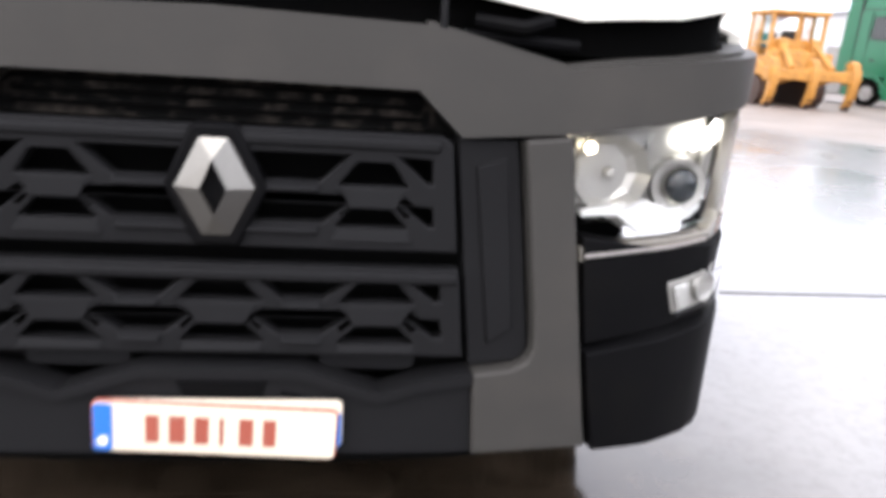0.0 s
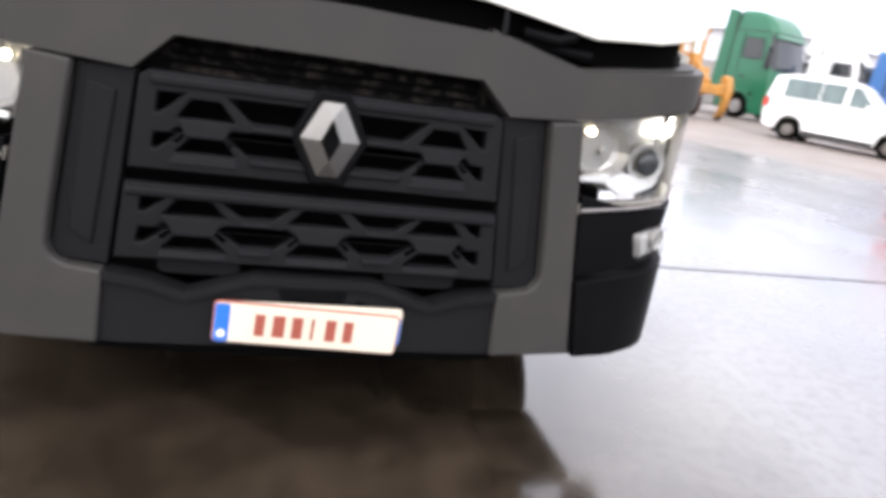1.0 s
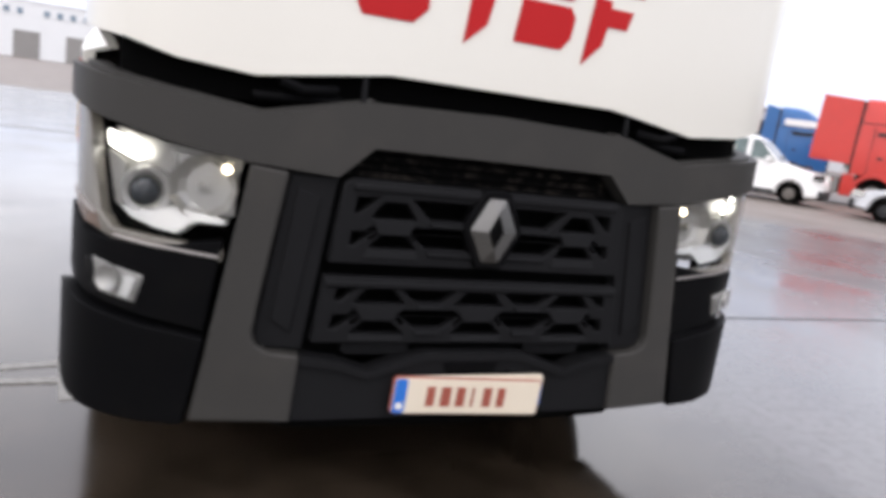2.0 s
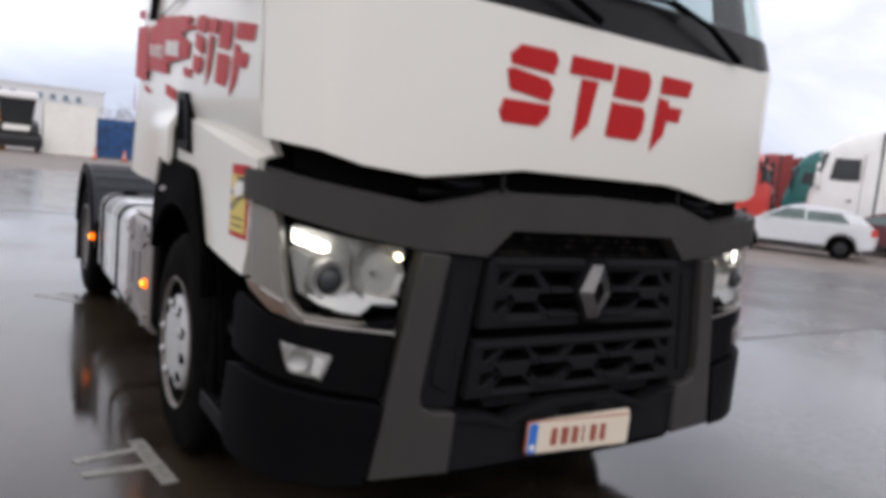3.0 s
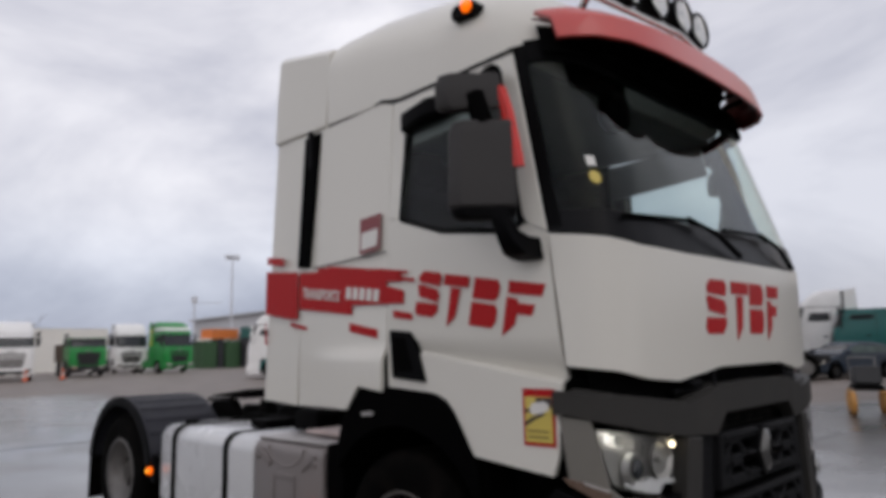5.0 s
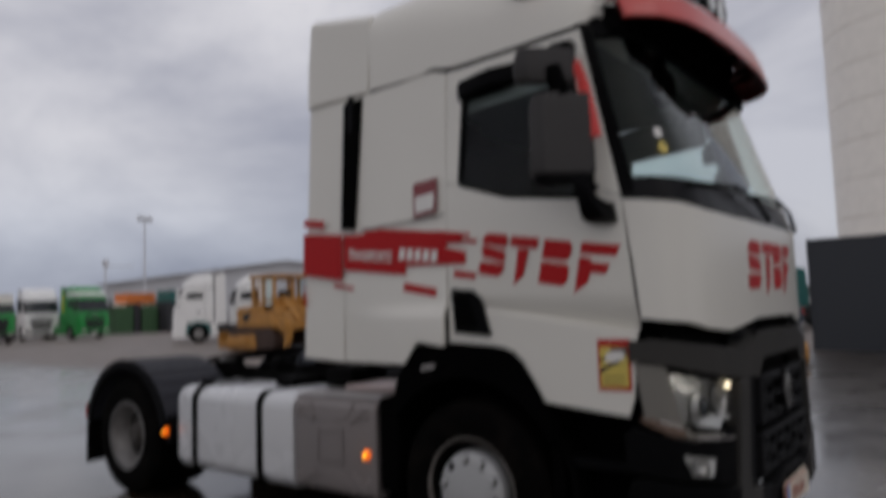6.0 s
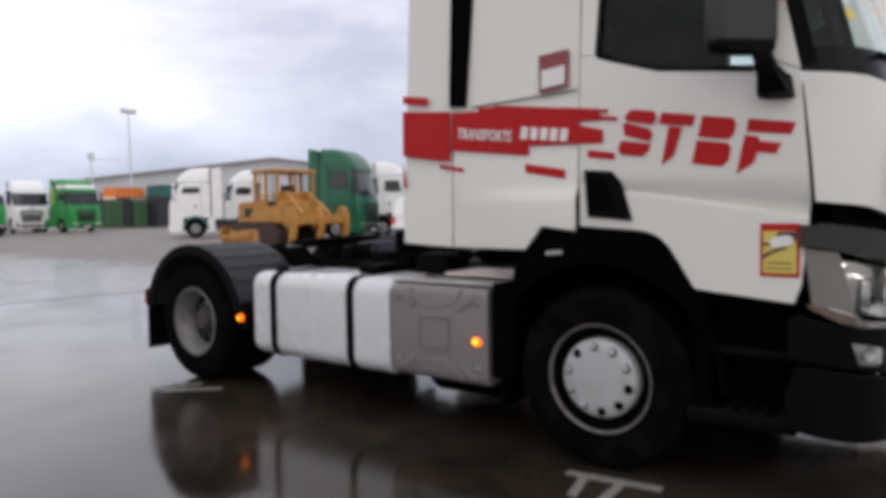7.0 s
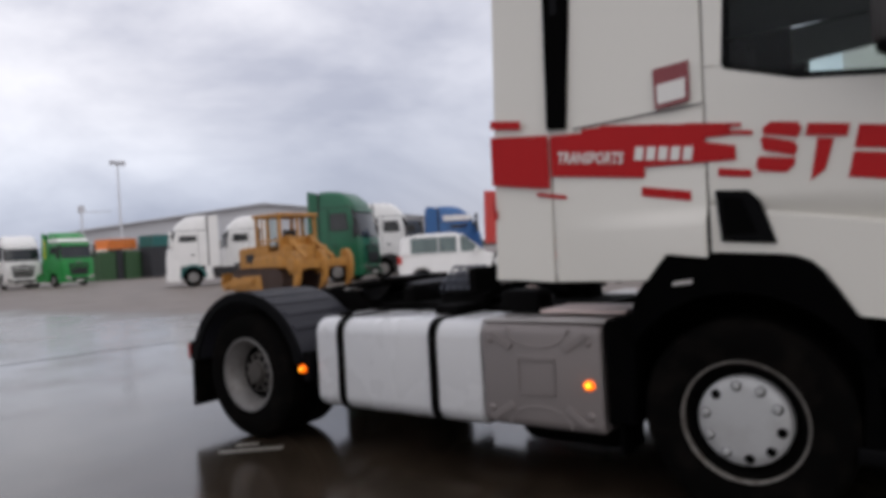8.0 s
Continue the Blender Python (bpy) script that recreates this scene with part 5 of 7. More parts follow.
for side in (-1, 1):
    front_wheel(side)
    rear_wheel(side)
    # rear mudguard: an arched plastic cover with ribs, and a flap
    prof = []
    R0 = 0.64
    angs = list(range(8, 176, 8))
    outer_ = [(5.05 + R0 * 1.06 * math.cos(radians(a)), 0.505 + R0 * 1.015 * math.sin(radians(a))) for a in angs]
    inner_ = [(5.05 + (R0 - 0.03) * 1.06 * math.cos(radians(a)), 0.505 + (R0 - 0.03) * 1.015 * math.sin(radians(a))) for a in angs[::-1]]
    bm = prism(B(), outer_ + inner_, "x", side * 1.245, side * 0.56)
    mg = part("rear_mudguard", bm, FENDER, truck, "dusty black plastic mudguard", bevel=0.01, angle=25)
    for a in range(36, 152, 12):
        p = lambda r, d: (5.05 + r * 1.06 * math.cos(radians(a + d)), 0.505 + r * 1.015 * math.sin(radians(a + d)))
        part("guard_rib", prism(B(), [p(R0 - 0.01, -3.2), p(R0 + 0.003, -2.6), p(R0 + 0.008, -1.2), p(R0 + 0.008, 1.2), p(R0 + 0.003, 2.6), p(R0 - 0.01, 3.2)], "x", side * 1.2, side * 0.62), FENDER, mg, bevel=0.002, angle=60)
    lip = [(5.05 + (R0 + 0.012) * 1.06 * math.cos(radians(a)), 0.505 + (R0 + 0.012) * 1.015 * math.sin(radians(a))) for a in angs] + [(5.05 + (R0 - 0.07) * 1.06 * math.cos(radians(a)), 0.505 + (R0 - 0.07) * 1.015 * math.sin(radians(a))) for a in angs[::-1]]
    part("guard_lip", prism(B(), lip, "x", side * 1.255, side * 1.235), BLACK, mg, bevel=0.006, angle=25)
    part("mud_flap", prism(B(), [(5.74, 0.2), (5.775, 0.2), (5.76, 0.75), (5.73, 0.75)], "x", side * 1.235, side * 0.6), RUBBER, mg, bevel=0.006)
    bm = prism(B(), rounded(4.33, 4.40, 0.5, 0.72, 0.02), "x", side * 1.225, side * 0.9)
    br = part("marker_bracket", bm, BLACK, truck, bevel=0.006)
    bm = B()
    bmesh.ops.create_uvsphere(bm, u_segments=14, v_segments=10, radius=0.03, matrix=Matrix.Translation((side * 1.235, 4.39, 0.592)))
    lens_ = part("amber_lens", bm, AMBER, br, "lit amber side marker")
    bm = B()
    bmesh.ops.create_uvsphere(bm, u_segments=12, v_segments=8, radius=0.013, matrix=Matrix.Translation((side * 1.258, 4.39, 0.592)))
    part("bulb", bm, AMBERCORE, lens_)
    # fuel tank with straps, on the one flank only
    if side < 0:
        prof = rounded(-1.205, -0.52, 0.315, 0.965, 0.11, 6)
        bm = B()
        loft(bm, [[(-side * ((x + 0.86) * k - 0.86), y, (z - 0.64) * k + 0.64) for x, z in prof] for y, k in ((2.845, 0.97), (2.86, 1.0), (4.245, 1.0), (4.262, 0.985), (4.27, 0.95))])
        tank = part("fuel_tank", bm, TANK, truck, "white fuel tank with black straps")
        for y in (3.2, 4.02):
            prof2 = rounded(-1.214, -0.51, 0.306, 0.974, 0.112, 6)
            bm = loft(B(), [[(-side * x, yy, z) for x, z in prof2] for yy in (y - 0.032, y + 0.032)])
            part("tank_strap", bm, RUBBER, tank)
        part("filler_cap", lathe(B(), [(0.0, 0.04), (0.05, 0.04), (0.055, 0.0)], (side * 1.0, 4.15, 0.955), "z", 18), GREASE, tank)
    # grey box cover with a pressed cross
    prof = rounded(-1.2, -0.56, 0.345, 0.955, 0.06, 5)
    bm = loft(B(), [[(-side * ((x + 0.88) * k - 0.88), y, (z - 0.65) * k + 0.65) for x, z in prof] for y, k in ((2.06, 0.97), (2.075, 1.0), (2.815, 1.0), (2.83, 0.97))])
    cover = part("box_cover", bm, BOXGREY, truck, "silver-grey box cover with pressed ribs")
    bm = B()
    xo = side * 1.2
    for pts in ([(2.34, 0.555), (2.585, 0.555), (2.585, 0.54), (2.34, 0.54)], [(2.34, 0.775), (2.585, 0.775), (2.585, 0.748), (2.34, 0.748)], [(2.34, 0.555), (2.352, 0.555), (2.352, 0.748), (2.34, 0.748)], [(2.573, 0.555), (2.585, 0.555), (2.585, 0.748), (2.573, 0.748)]):
        prism(bm, pts, "x", xo, xo + side * 0.008)
    for dy in (-1, 1):
        for dz in (-1, 1):
            p = [(2.45 + dy * 0.34, 0.65 + dz * 0.25), (2.45 + dy * 0.30, 0.65 + dz * 0.27), (2.45 + dy * 0.16, 0.65 + dz * 0.15 + 0.035 * dz), (2.45 + dy * 0.19, 0.65 + dz * 0.13 + 0.02 * dz)]
            prism(bm, p, "x", xo, xo + side * 0.012)
    for dz in (-1, 1):
        tube(bm, [(xo, 2.45 + 0.2 * math.cos(radians(a)), 0.65 + dz * (0.29 - 0.12 * math.sin(radians(a)))) for a in range(0, 181, 15)], 0.008, 6)
    part("pressed_ribs", bm, BOXGREY, cover, bevel=0.003)
    for y, z in ((2.13, 0.45), (2.13, 0.86), (2.77, 0.45), (2.77, 0.86)):
        part("cover_bolt", lathe(B(), [(0.0, side * 0.018), (0.014, side * 0.016), (0.024, side * 0.0)], (xo, y, z), "x", 14), BOXGREY, cover)
    bm = B()
    bmesh.ops.create_uvsphere(bm, u_segments=14, v_segments=10, radius=0.036, matrix=Matrix.Translation((xo + side * 0.005, 2.13, 0.625)) @ Matrix.Diagonal((0.6, 1, 0.8, 1)))
    lens_ = part("amber_lens", bm, AMBER, cover, "lit amber side marker")
    bm = B()
    bmesh.ops.create_uvsphere(bm, u_segments=12, v_segments=8, radius=0.018, matrix=Matrix.Translation((xo + side * 0.016, 2.13, 0.627)))
    part("bulb", bm, AMBERCORE, lens_)
    bm = prism(B(), [(2.04, 0.985), (2.84, 0.975), (2.84, 0.96), (2.04, 0.965)], "x", side * 1.16, side * 0.5)
    part("step_plate", bm, ALU, truck, "tread plate step", bevel=0.004)
    bm = box(B(), side * 1.0, side * 0.6, 1.98, 2.52, 1.0, 1.02)
    part("pale_step", bm, PINKTREAD, truck, bevel=0.004)
    bm = lathe(B(), [(0.0, 0.0), (0.12, 0.02), (0.14, 0.06), (0.14, 0.62), (0.12, 0.66), (0.0, 0.68)], (side * 0.75, 2.1, 0.3), "y", 24)
    part("air_tank", bm, VOID, truck)

# Unseen far-side block, added to narrow the light gap under the frame.
part("far_side_block", loft(B(), [[(x, y, z) for x, z in rounded(0.56, 1.19, 0.3, 0.95, 0.05, 4)] for y in (2.84, 3.58)]), VOID, truck)

# -- unseen blocks under the frame, added to keep light out, and the shaft --
bm = loft(B(), [[(x * k, y, (z - 0.6) * k + 0.6) for x, z in rounded(-0.5, 0.5, 0.24, 0.92, 0.12, 4)] for y, k in ((0.9, 0.9), (1.1, 1.0), (2.2, 1.0), (2.5, 0.7))])
part("underbody_mass", bm, VOID, truck)

part("prop_shaft", lathe(B(), [(0.0, 2.4), (0.09, 2.4), (0.09, 4.85), (0.0, 4.85)], (0, 0, 0.55), "y", 14), VOID, truck)
part("light_block", loft(B(), [[(x, y, z) for x, z in rounded(-0.5, 0.5, 0.33, 0.7, 0.1, 4)] for y in (2.45, 4.1)]), VOID, truck, "black block under the frame, added to stop light")

# -- fifth wheel, deck and lines behind the cab --
bm = B()
plate_ = [(-0.46, 4.25), (0.46, 4.25), (0.46, 4.85), (0.30, 5.28), (0.10, 5.32), (0.05, 4.85), (-0.05, 4.85), (-0.10, 5.32), (-0.30, 5.28), (-0.46, 4.85)]
prism(bm, plate_, "z", 1.10, 1.145)
for v in bm.verts:
    v.co.z += (4.8 - v.co.y) * 0.11
fw = part("fifth_wheel", bm, GREASE, truck, "greasy black coupling plate", bevel=0.008)
for sx in (-1, 1):
    part("coupling_foot", prism(B(), [(4.4, 0.96), (5.0, 0.96), (4.85, 1.1), (4.55, 1.1)], "x", sx * 0.36, sx * 0.46), GREASE, fw, bevel=0.008)
deck = part("deck_plate", box(B(), -0.52, 0.52, 2.4, 3.55, 0.97, 0.985), GREASE, truck)
for k in range(26):
    part("deck_bar", box(B(), -0.55 + 0.044 * k, -0.525 + 0.044 * k, 3.55, 4.2, 0.985, 1.012), GREASE, deck)
random.seed(7)
for k in range(8):
    x = -0.45 + 0.12 * k
    part("air_line", tube(B(), [(x, 2.3, 1.5 - 0.03 * k), (x + 0.05, 2.55, 1.25), (x + random.uniform(-0.1, 0.1), 2.9, 1.05), (x * 0.7, 3.5 + 0.05 * k, 1.03)], 0.018, 8), VOID, truck)
for k in range(3):
    c0 = Vector((-0.55 + 0.5 * k, 2.62, 1.32 + 0.05 * k))
    coil = [c0 + Vector((0.09 * math.cos(a * 0.6), 0.012 * a, 0.09 * math.sin(a * 0.6))) for a in range(40)]
    part("coiled_line", tube(B(), coil, 0.011, 6), VOID, truck, "black coiled air line")
for x, y, z, w, d, h in ((-0.75, 2.75, 0.985, 0.2, 0.3, 0.14), (-0.3, 3.0, 0.985, 0.26, 0.22, 0.1), (0.35, 2.9, 0.985, 0.3, 0.3, 0.16), (-0.2, 4.0, 1.012, 0.5, 0.12, 0.13), (0.2, 3.75, 1.012, 0.3, 0.16, 0.09), (-0.5, 3.4, 0.985, 0.12, 0.4, 0.12)):
    part("valve_block", loft(B(), [[(x + q[0] * k_, y + q[1] * k_, zz) for q in rounded(-w / 2, w / 2, -d / 2, d / 2, 0.03, 3)] for zz, k_ in ((z, 1.0), (z + h * 0.8, 0.97), (z + h, 0.8))]), GREASE, truck)
for k in range(5):
    x = -0.6 + 0.28 * k
    part("cable", tube(B(), [(x, 2.5, 1.1), (x + 0.1, 2.9, 1.16 + 0.03 * (k % 2)), (x - 0.1, 3.3, 1.08), (x + 0.15, 3.8, 1.12), (x * 0.6, 4.3, 1.04)], 0.014, 6), VOID, truck)
for k in range(3):
    coil = [Vector((-0.42 + 0.07 * k + 0.055 * math.cos(a * 0.7), 3.36 + 0.007 * a, 1.12 + 0.05 * k + 0.055 * math.sin(a * 0.7))) for a in range(46)]
    part("coiled_hose", tube(B(), coil, 0.012, 6), HOSEGREY, truck, "grey coiled trailer hose")
part("hose_bracket", prism(B(), rounded(3.28, 3.34, 0.985, 1.27, 0.02, 3), "x", -0.55, -0.2), GREASE, truck, bevel=0.006)
part("release_lever", tube(B(), [(-0.44, 4.55, 1.12), (-0.62, 4.5, 1.13), (-0.7, 4.42, 1.14)], 0.014, 6), STEEL, fw)
bm = B()
lathe(bm, [(0.0, -0.25), (0.09, -0.24), (0.1, -0.2), (0.1, 0.2), (0.09, 0.24), (0.0, 0.25)], (0.1, 3.6, 1.1), "x", 20)
part("valve_box", box(B(), -0.9, -0.6, 3.2, 3.4, 0.97, 1.03), GREASE, truck, bevel=0.006)
part("brake_cylinder", bm, BOXGREY, truck, bevel=0.006)
bm = B()
for sx in (-1, 1):
    box(bm, sx * 0.9, sx * 0.55, 5.78, 5.84, 0.62, 0.78)
    box(bm, sx * 1.2, sx * 0.95, 5.80, 5.84, 0.58, 0.74)
box(bm, -0.55, 0.55, 5.75, 5.80, 0.70, 0.86)
part("rear_beam", bm, GREASE, truck, bevel=0.008)
for sx in (-1, 1):
    part("tail_lamp", box(B(), sx * 1.2, sx * 0.97, 5.84, 5.86, 0.60, 0.72), RED, truck)

# ---- markings and joints on the yard ----
def flat(name, polys, z, material, label, category):
    bm = B()
    for k, q in enumerate(polys):
        prism(bm, q, "z", 0.0, z + 0.0012 * k)
    return solid(name, bm, material, label, category, kind="structure")


flat("slab_joint", [[(2.4, 2.20), (9.5, 2.30), (9.5, 2.335), (2.4, 2.235)]], 0.004, JOINT, "dark tarred joint between concrete slabs", "joint")
flat("slab_joint", [[(-9.0, 13.0), (1.3, 12.0), (3.2, 11.4), (3.2, 11.45), (1.3, 12.06), (-9.0, 13.06)]], 0.004, JOINT, "dark tarred joint between concrete slabs", "joint")


def stroke(pts, w):
    out = []
    for a, b in zip(pts[:-1], pts[1:]):
        d = Vector((b[0] - a[0], b[1] - a[1])).normalized()
        n_ = Vector((-d.y, d.x)) * w / 2
        out.append([(a[0] - n_.x, a[1] - n_.y), (b[0] - n_.x, b[1] - n_.y), (b[0] + n_.x, b[1] + n_.y), (a[0] + n_.x, a[1] + n_.y)])
    return out


flat("painted_mark", stroke([(-1.33, 1.46), (-1.27, 0.96)], 0.07) + stroke([(-1.60, 1.30), (-1.30, 1.36)], 0.05) + stroke([(-1.58, 1.15), (-1.27, 1.16)], 0.05), 0.003, PAINTMARK, "worn white painted mark beside the front wheel", "road marking")
flat("painted_mark", stroke([(-1.60, 4.95), (-1.29, 4.60)], 0.07) + stroke([(-1.42, 4.98), (-1.30, 4.86)], 0.06), 0.003, PAINTMARK, "worn white painted mark beside the rear wheel", "road marking")
flat("painted_mark", stroke([(1.3, 16.0), (2.1, 15.3)], 0.16), 0.003, PAINTMARK, "short worn white painted dash", "road marking")


# ---- parked lorries ----
def paint(name, col, rough=0.35):
    return mat(name, col, rough, var=0.05, coat=0.1, grime=tuple(c * 0.75 for c in col), grime_amt=0.15)


P_WHITE = paint("white_lorry_paint", (0.86, 0.85, 0.83))
P_GREEN = paint("dark_green_paint", (0.003, 0.105, 0.047))
P_BRIGHT = paint("bright_green_paint", (0.006, 0.26, 0.042))
P_RED = paint("red_lorry_paint", (0.55, 0.04, 0.03))
P_DARKRED = paint("maroon_paint", (0.085, 0.006, 0.01))
P_BRICK = paint("brick_red_paint", (0.26, 0.018, 0.016))
P_BLUE = paint("blue_lorry_paint", (0.02, 0.12, 0.34))
P_CONTAINER = mat("dirty_blue_container_paint", (0.02, 0.085, 0.24), 0.45, var=0.3, scale=0.8, grime=(0.015, 0.022, 0.035), grime_amt=1.0)
P_NAVY = paint("navy_paint", (0.02, 0.035, 0.06))
P_TEAL = paint("teal_paint", (0.01, 0.13, 0.12))
P_LEMON = paint("lemon_yellow_paint", (0.62, 0.55, 0.05))
P_ORANGE = paint("orange_paint", (0.75, 0.32, 0.05))
P_SILVER = mat("silver_car_paint", (0.62, 0.63, 0.65), 0.3, metal=0.3, var=0.04, coat=0.5)
P_YELLOW = mat("weathered_yellow_paint", (0.46, 0.215, 0.042), 0.55, var=0.15, grime=(0.16, 0.085, 0.035), grime_amt=0.7)
TRACK = mat("rusty_track_steel", (0.045, 0.024, 0.017), 0.7, var=0.3, bump=0.3)
VANGLASS = mat("pale_van_glass", (0.11, 0.15, 0.145), 0.1, var=0.3, scale=2)
FARBLACK = mat("dark_lorry_parts", (0.015, 0.015, 0.016), 0.6, var=0.2)


def far_wheel(parent, x, y, r, out, rim=STEEL):
    w = part("wheel", lathe(B(), [(r * 0.55, out * 0.0), (r * 0.9, out * 0.01), (r, -out * 0.04), (r, -out * 0.24), (r * 0.9, -out * 0.28), (r * 0.55, -out * 0.28)], (x, y, r), "x", 24, closed=True), RUBBER, parent)
    part("rim", lathe(B(), [(r * 0.57, out * 0.0), (r * 0.5, -out * 0.04), (r * 0.3, -out * 0.03), (0.0, -out * 0.01)], (x, y, r), "x", 24), rim, w)


def cab_ring(yf, w, r=0.24, back=2.14):
    """A cab's outline from above: round front corners, nearly square rear ones."""
    out = [(-w, back), (-w, yf + r)] + [(-w + r - r * math.cos(radians(a)), yf + r - r * math.sin(radians(a))) for a in (22, 45, 68, 90)]
    return out + [(-x, y) for x, y in out[::-1]]


def lorry(front_xy, heading, H, body, label, roof=None, length=6.0, group="parked lorries", high=True, box_body=None, trim=None, grille_col=None, fin=None, arch=None, mirrors=None, band=None, skirt=None, tail=0.0, wedge=0.0):
    """A parked tractor unit seen from afar; its local front looks along -y."""
    t = thing("parked_lorry", (*front_xy, 0), 180 - heading, label, "lorry", group)
    roof = roof or body
    hs = H - 0.8 if high else H - 0.2
    bow = lambda z: float(np.interp(z, [0.5, 1.0, 1.8, 2.05, hs], [0.03, 0.0, 0.03, 0.10, 0.42]))
    cab = part("cab", loft(B(), [[(x, y, z) for x, y in cab_ring(bow(z), w)] for z, w in ((1.10, 1.2), (1.5, 1.215), (1.9, 1.215), (2.1, 1.205), (hs - 0.1, 1.17), (hs, 1.16))]), body, t, angle=28)
    part("cab_nose", loft(B(), [[(x, y, z) for x, y in cab_ring(bow(z), w, back=0.72)] for z, w in ((0.74, 1.19), (0.9, 1.2), (1.12, 1.2))]), body, cab, angle=28)
    if high:
        part("roof", loft(B(), [[(x, y, hs + (z - hs) * (1 - wedge + wedge * y / 2.14)) for x, y in cab_ring(yf, w, 0.3)] for z, yf, w in ((hs + 0.012, 0.40, 1.15), (hs + 0.3, 0.55, 1.13), (H - 0.25, 0.82, 1.09), (H - 0.08, 1.08, 1.03), (H, 1.45, 0.95))]), roof, t, angle=40)
        if not wedge:
            part("roof_seam", loft(B(), [[(x, y, z) for x, y in cab_ring(0.41, 1.165)] for z in (hs - 0.015, hs + 0.02)]), FARBLACK, t)
        if band:
            part("roof_band", loft(B(), [[(x, y, z) for x, y in [(q[0], min(q[1], 1.9)) for q in cab_ring(yf, 1.165, 0.3)]] + [(x * 0.98, y + 0.04, z) for x, y in [(q[0], min(q[1], 1.9)) for q in cab_ring(yf, 1.165, 0.3)]][::-1] for z, yf in ((hs + 0.08, 0.42), (hs + 0.34, 0.55))]), band, t)
    part("bumper", loft(B(), [[(x, y, z) for x, y in cab_ring(yf, 1.23, back=0.70)] for z, yf in ((0.30, 0.04), (0.40, -0.05), (0.70, -0.06), (0.76, 0.0))]), trim or body, t, angle=28)
    w0, w1 = 2.06, hs - 0.1
    glass = lambda z, off: [(x * (1 + off), y - (off * 1.2 if y < 0.9 else 0)) for x, y in cab_ring(bow(z), 1.18)[2:10]]
    part("windscreen", loft(B(), [[(x, y, z) for x, y in glass(z, 0.012)] + [(x * 0.95, y + 0.05, z) for x, y in glass(z, 0.0)][::-1] for z in (w0, (w0 + w1) / 2, w1)]), DARKGLASS, t, angle=50)
    part("sun_visor", loft(B(), [[(x, y - d, z) for x, y in cab_ring(bow(w1), 1.2)[3:9]] + [(x * 0.97, y - d + 0.04, z + 0.01) for x, y in cab_ring(bow(w1), 1.2)[3:9]][::-1] for z, d in ((w1 - 0.1, 0.16), (w1 + 0.06, 0.03))]), trim or body, t)
    gr = part("grille", prism(B(), [(-0.62, 0.82), (0.62, 0.82), (0.78, 1.62), (0.7, 1.7), (-0.7, 1.7), (-0.78, 1.62)], "y", -0.03, 0.06), grille_col or FARBLACK, t, bevel=0.015)
    for k in range(5):
        w = 0.6 + 0.025 * k
        part("grille_bar", prism(B(), rounded(-w, w, 0.90 + 0.155 * k, 0.955 + 0.155 * k, 0.02, 3), "y", -0.05, -0.02), trim or body if k > 2 else (STEEL if not trim else FARBLACK), gr)
    part("emblem_plate", prism(B(), rounded(-0.2, 0.2, 1.76, 1.84, 0.03), "y", -0.02, 0.06), STEEL, t)
    part("lower_intake", box(B(), -0.62, 0.62, -0.075, -0.03, 0.42, 0.64), FARBLACK, t, bevel=0.01)
    part("plate", box(B(), -0.26, 0.26, -0.09, -0.07, 0.36, 0.47), PALE, t)
    for x in (-0.35, 0.35):
        part("wiper", tube(B(), [(x, bow(2.02) - 0.05, 2.04), (x - 0.4, bow(2.18) - 0.05, 2.2)], 0.018, 6), FARBLACK, t)
    for sx in (-1, 1):
        part("side_window", prism(B(), [(0.72, 2.47), (0.80, hs - 0.3), (1.54, hs - 0.3), (1.57, 2.47), (1.05, 2.44)], "x", sx * 1.16, sx * 1.219), DARKGLASS, cab)
        part("window_seal", prism(B(), [(0.67, 2.43), (0.77, hs - 0.26), (1.58, hs - 0.26), (1.61, 2.43), (1.05, 2.40)], "x", sx * 1.14, sx * 1.2155), FARBLACK, cab)
        part("door_joint", box(B(), sx * 1.19, sx * 1.222, 1.68, 1.695, 1.12, hs - 0.1), FARBLACK, cab)
        part("door_handle", prism(B(), rounded(1.28, 1.46, 1.66, 1.74, 0.03, 3), "x", sx * 1.2, sx * 1.235), FARBLACK, cab)
        top = (H - 0.06) if high else hs - 0.02
        low = 1.4 if tail > 0.5 else 1.0
        part("side_deflector", loft(B(), [[(sx * x, 2.215, low), (sx * x, 2.215, top), (sx * (x - 0.01), 2.72 + tail, top + (0.1 if high else -0.1)), (sx * x, 2.78 + tail, low + 0.45), (sx * x, 2.78 + tail, low + 0.05)] for x in (1.15, 1.2)]), body, t, bevel=0.012)
        if fin:
            part("deflector_stripe", prism(B(), [(2.24, 2.1), (2.24, 3.3), (2.36, 3.55), (2.5, 3.5), (2.42, 3.1), (2.5, 2.1)], "x", sx * 1.19, sx * 1.206), fin, t)
        part("deflector_slot", box(B(), sx * 1.1, sx * 1.17, 2.13, 2.22, 1.0, top - 0.02), FARBLACK, t)
        arc = [(1.35 + r * math.cos(radians(a)), 0.5 + r * math.sin(radians(a))) for r, rng in ((0.70, range(0, 181, 15)), (0.56, range(180, -1, -15))) for a in rng]
        part("wheel_arch", prism(B(), arc, "x", sx * 0.95, sx * 1.222), arch or trim or FARBLACK, t, bevel=0.015)
        part("step", box(B(), sx * 1.21, sx * 1.0, 0.1, 0.66, 0.36, 0.74), FARBLACK, t, bevel=0.02)
        part("side_skirt", prism(B(), rounded(1.98, 2.34, 0.35, 1.08, 0.04, 3), "x", sx * 1.1, sx * 1.2), trim or body, t, bevel=0.02)
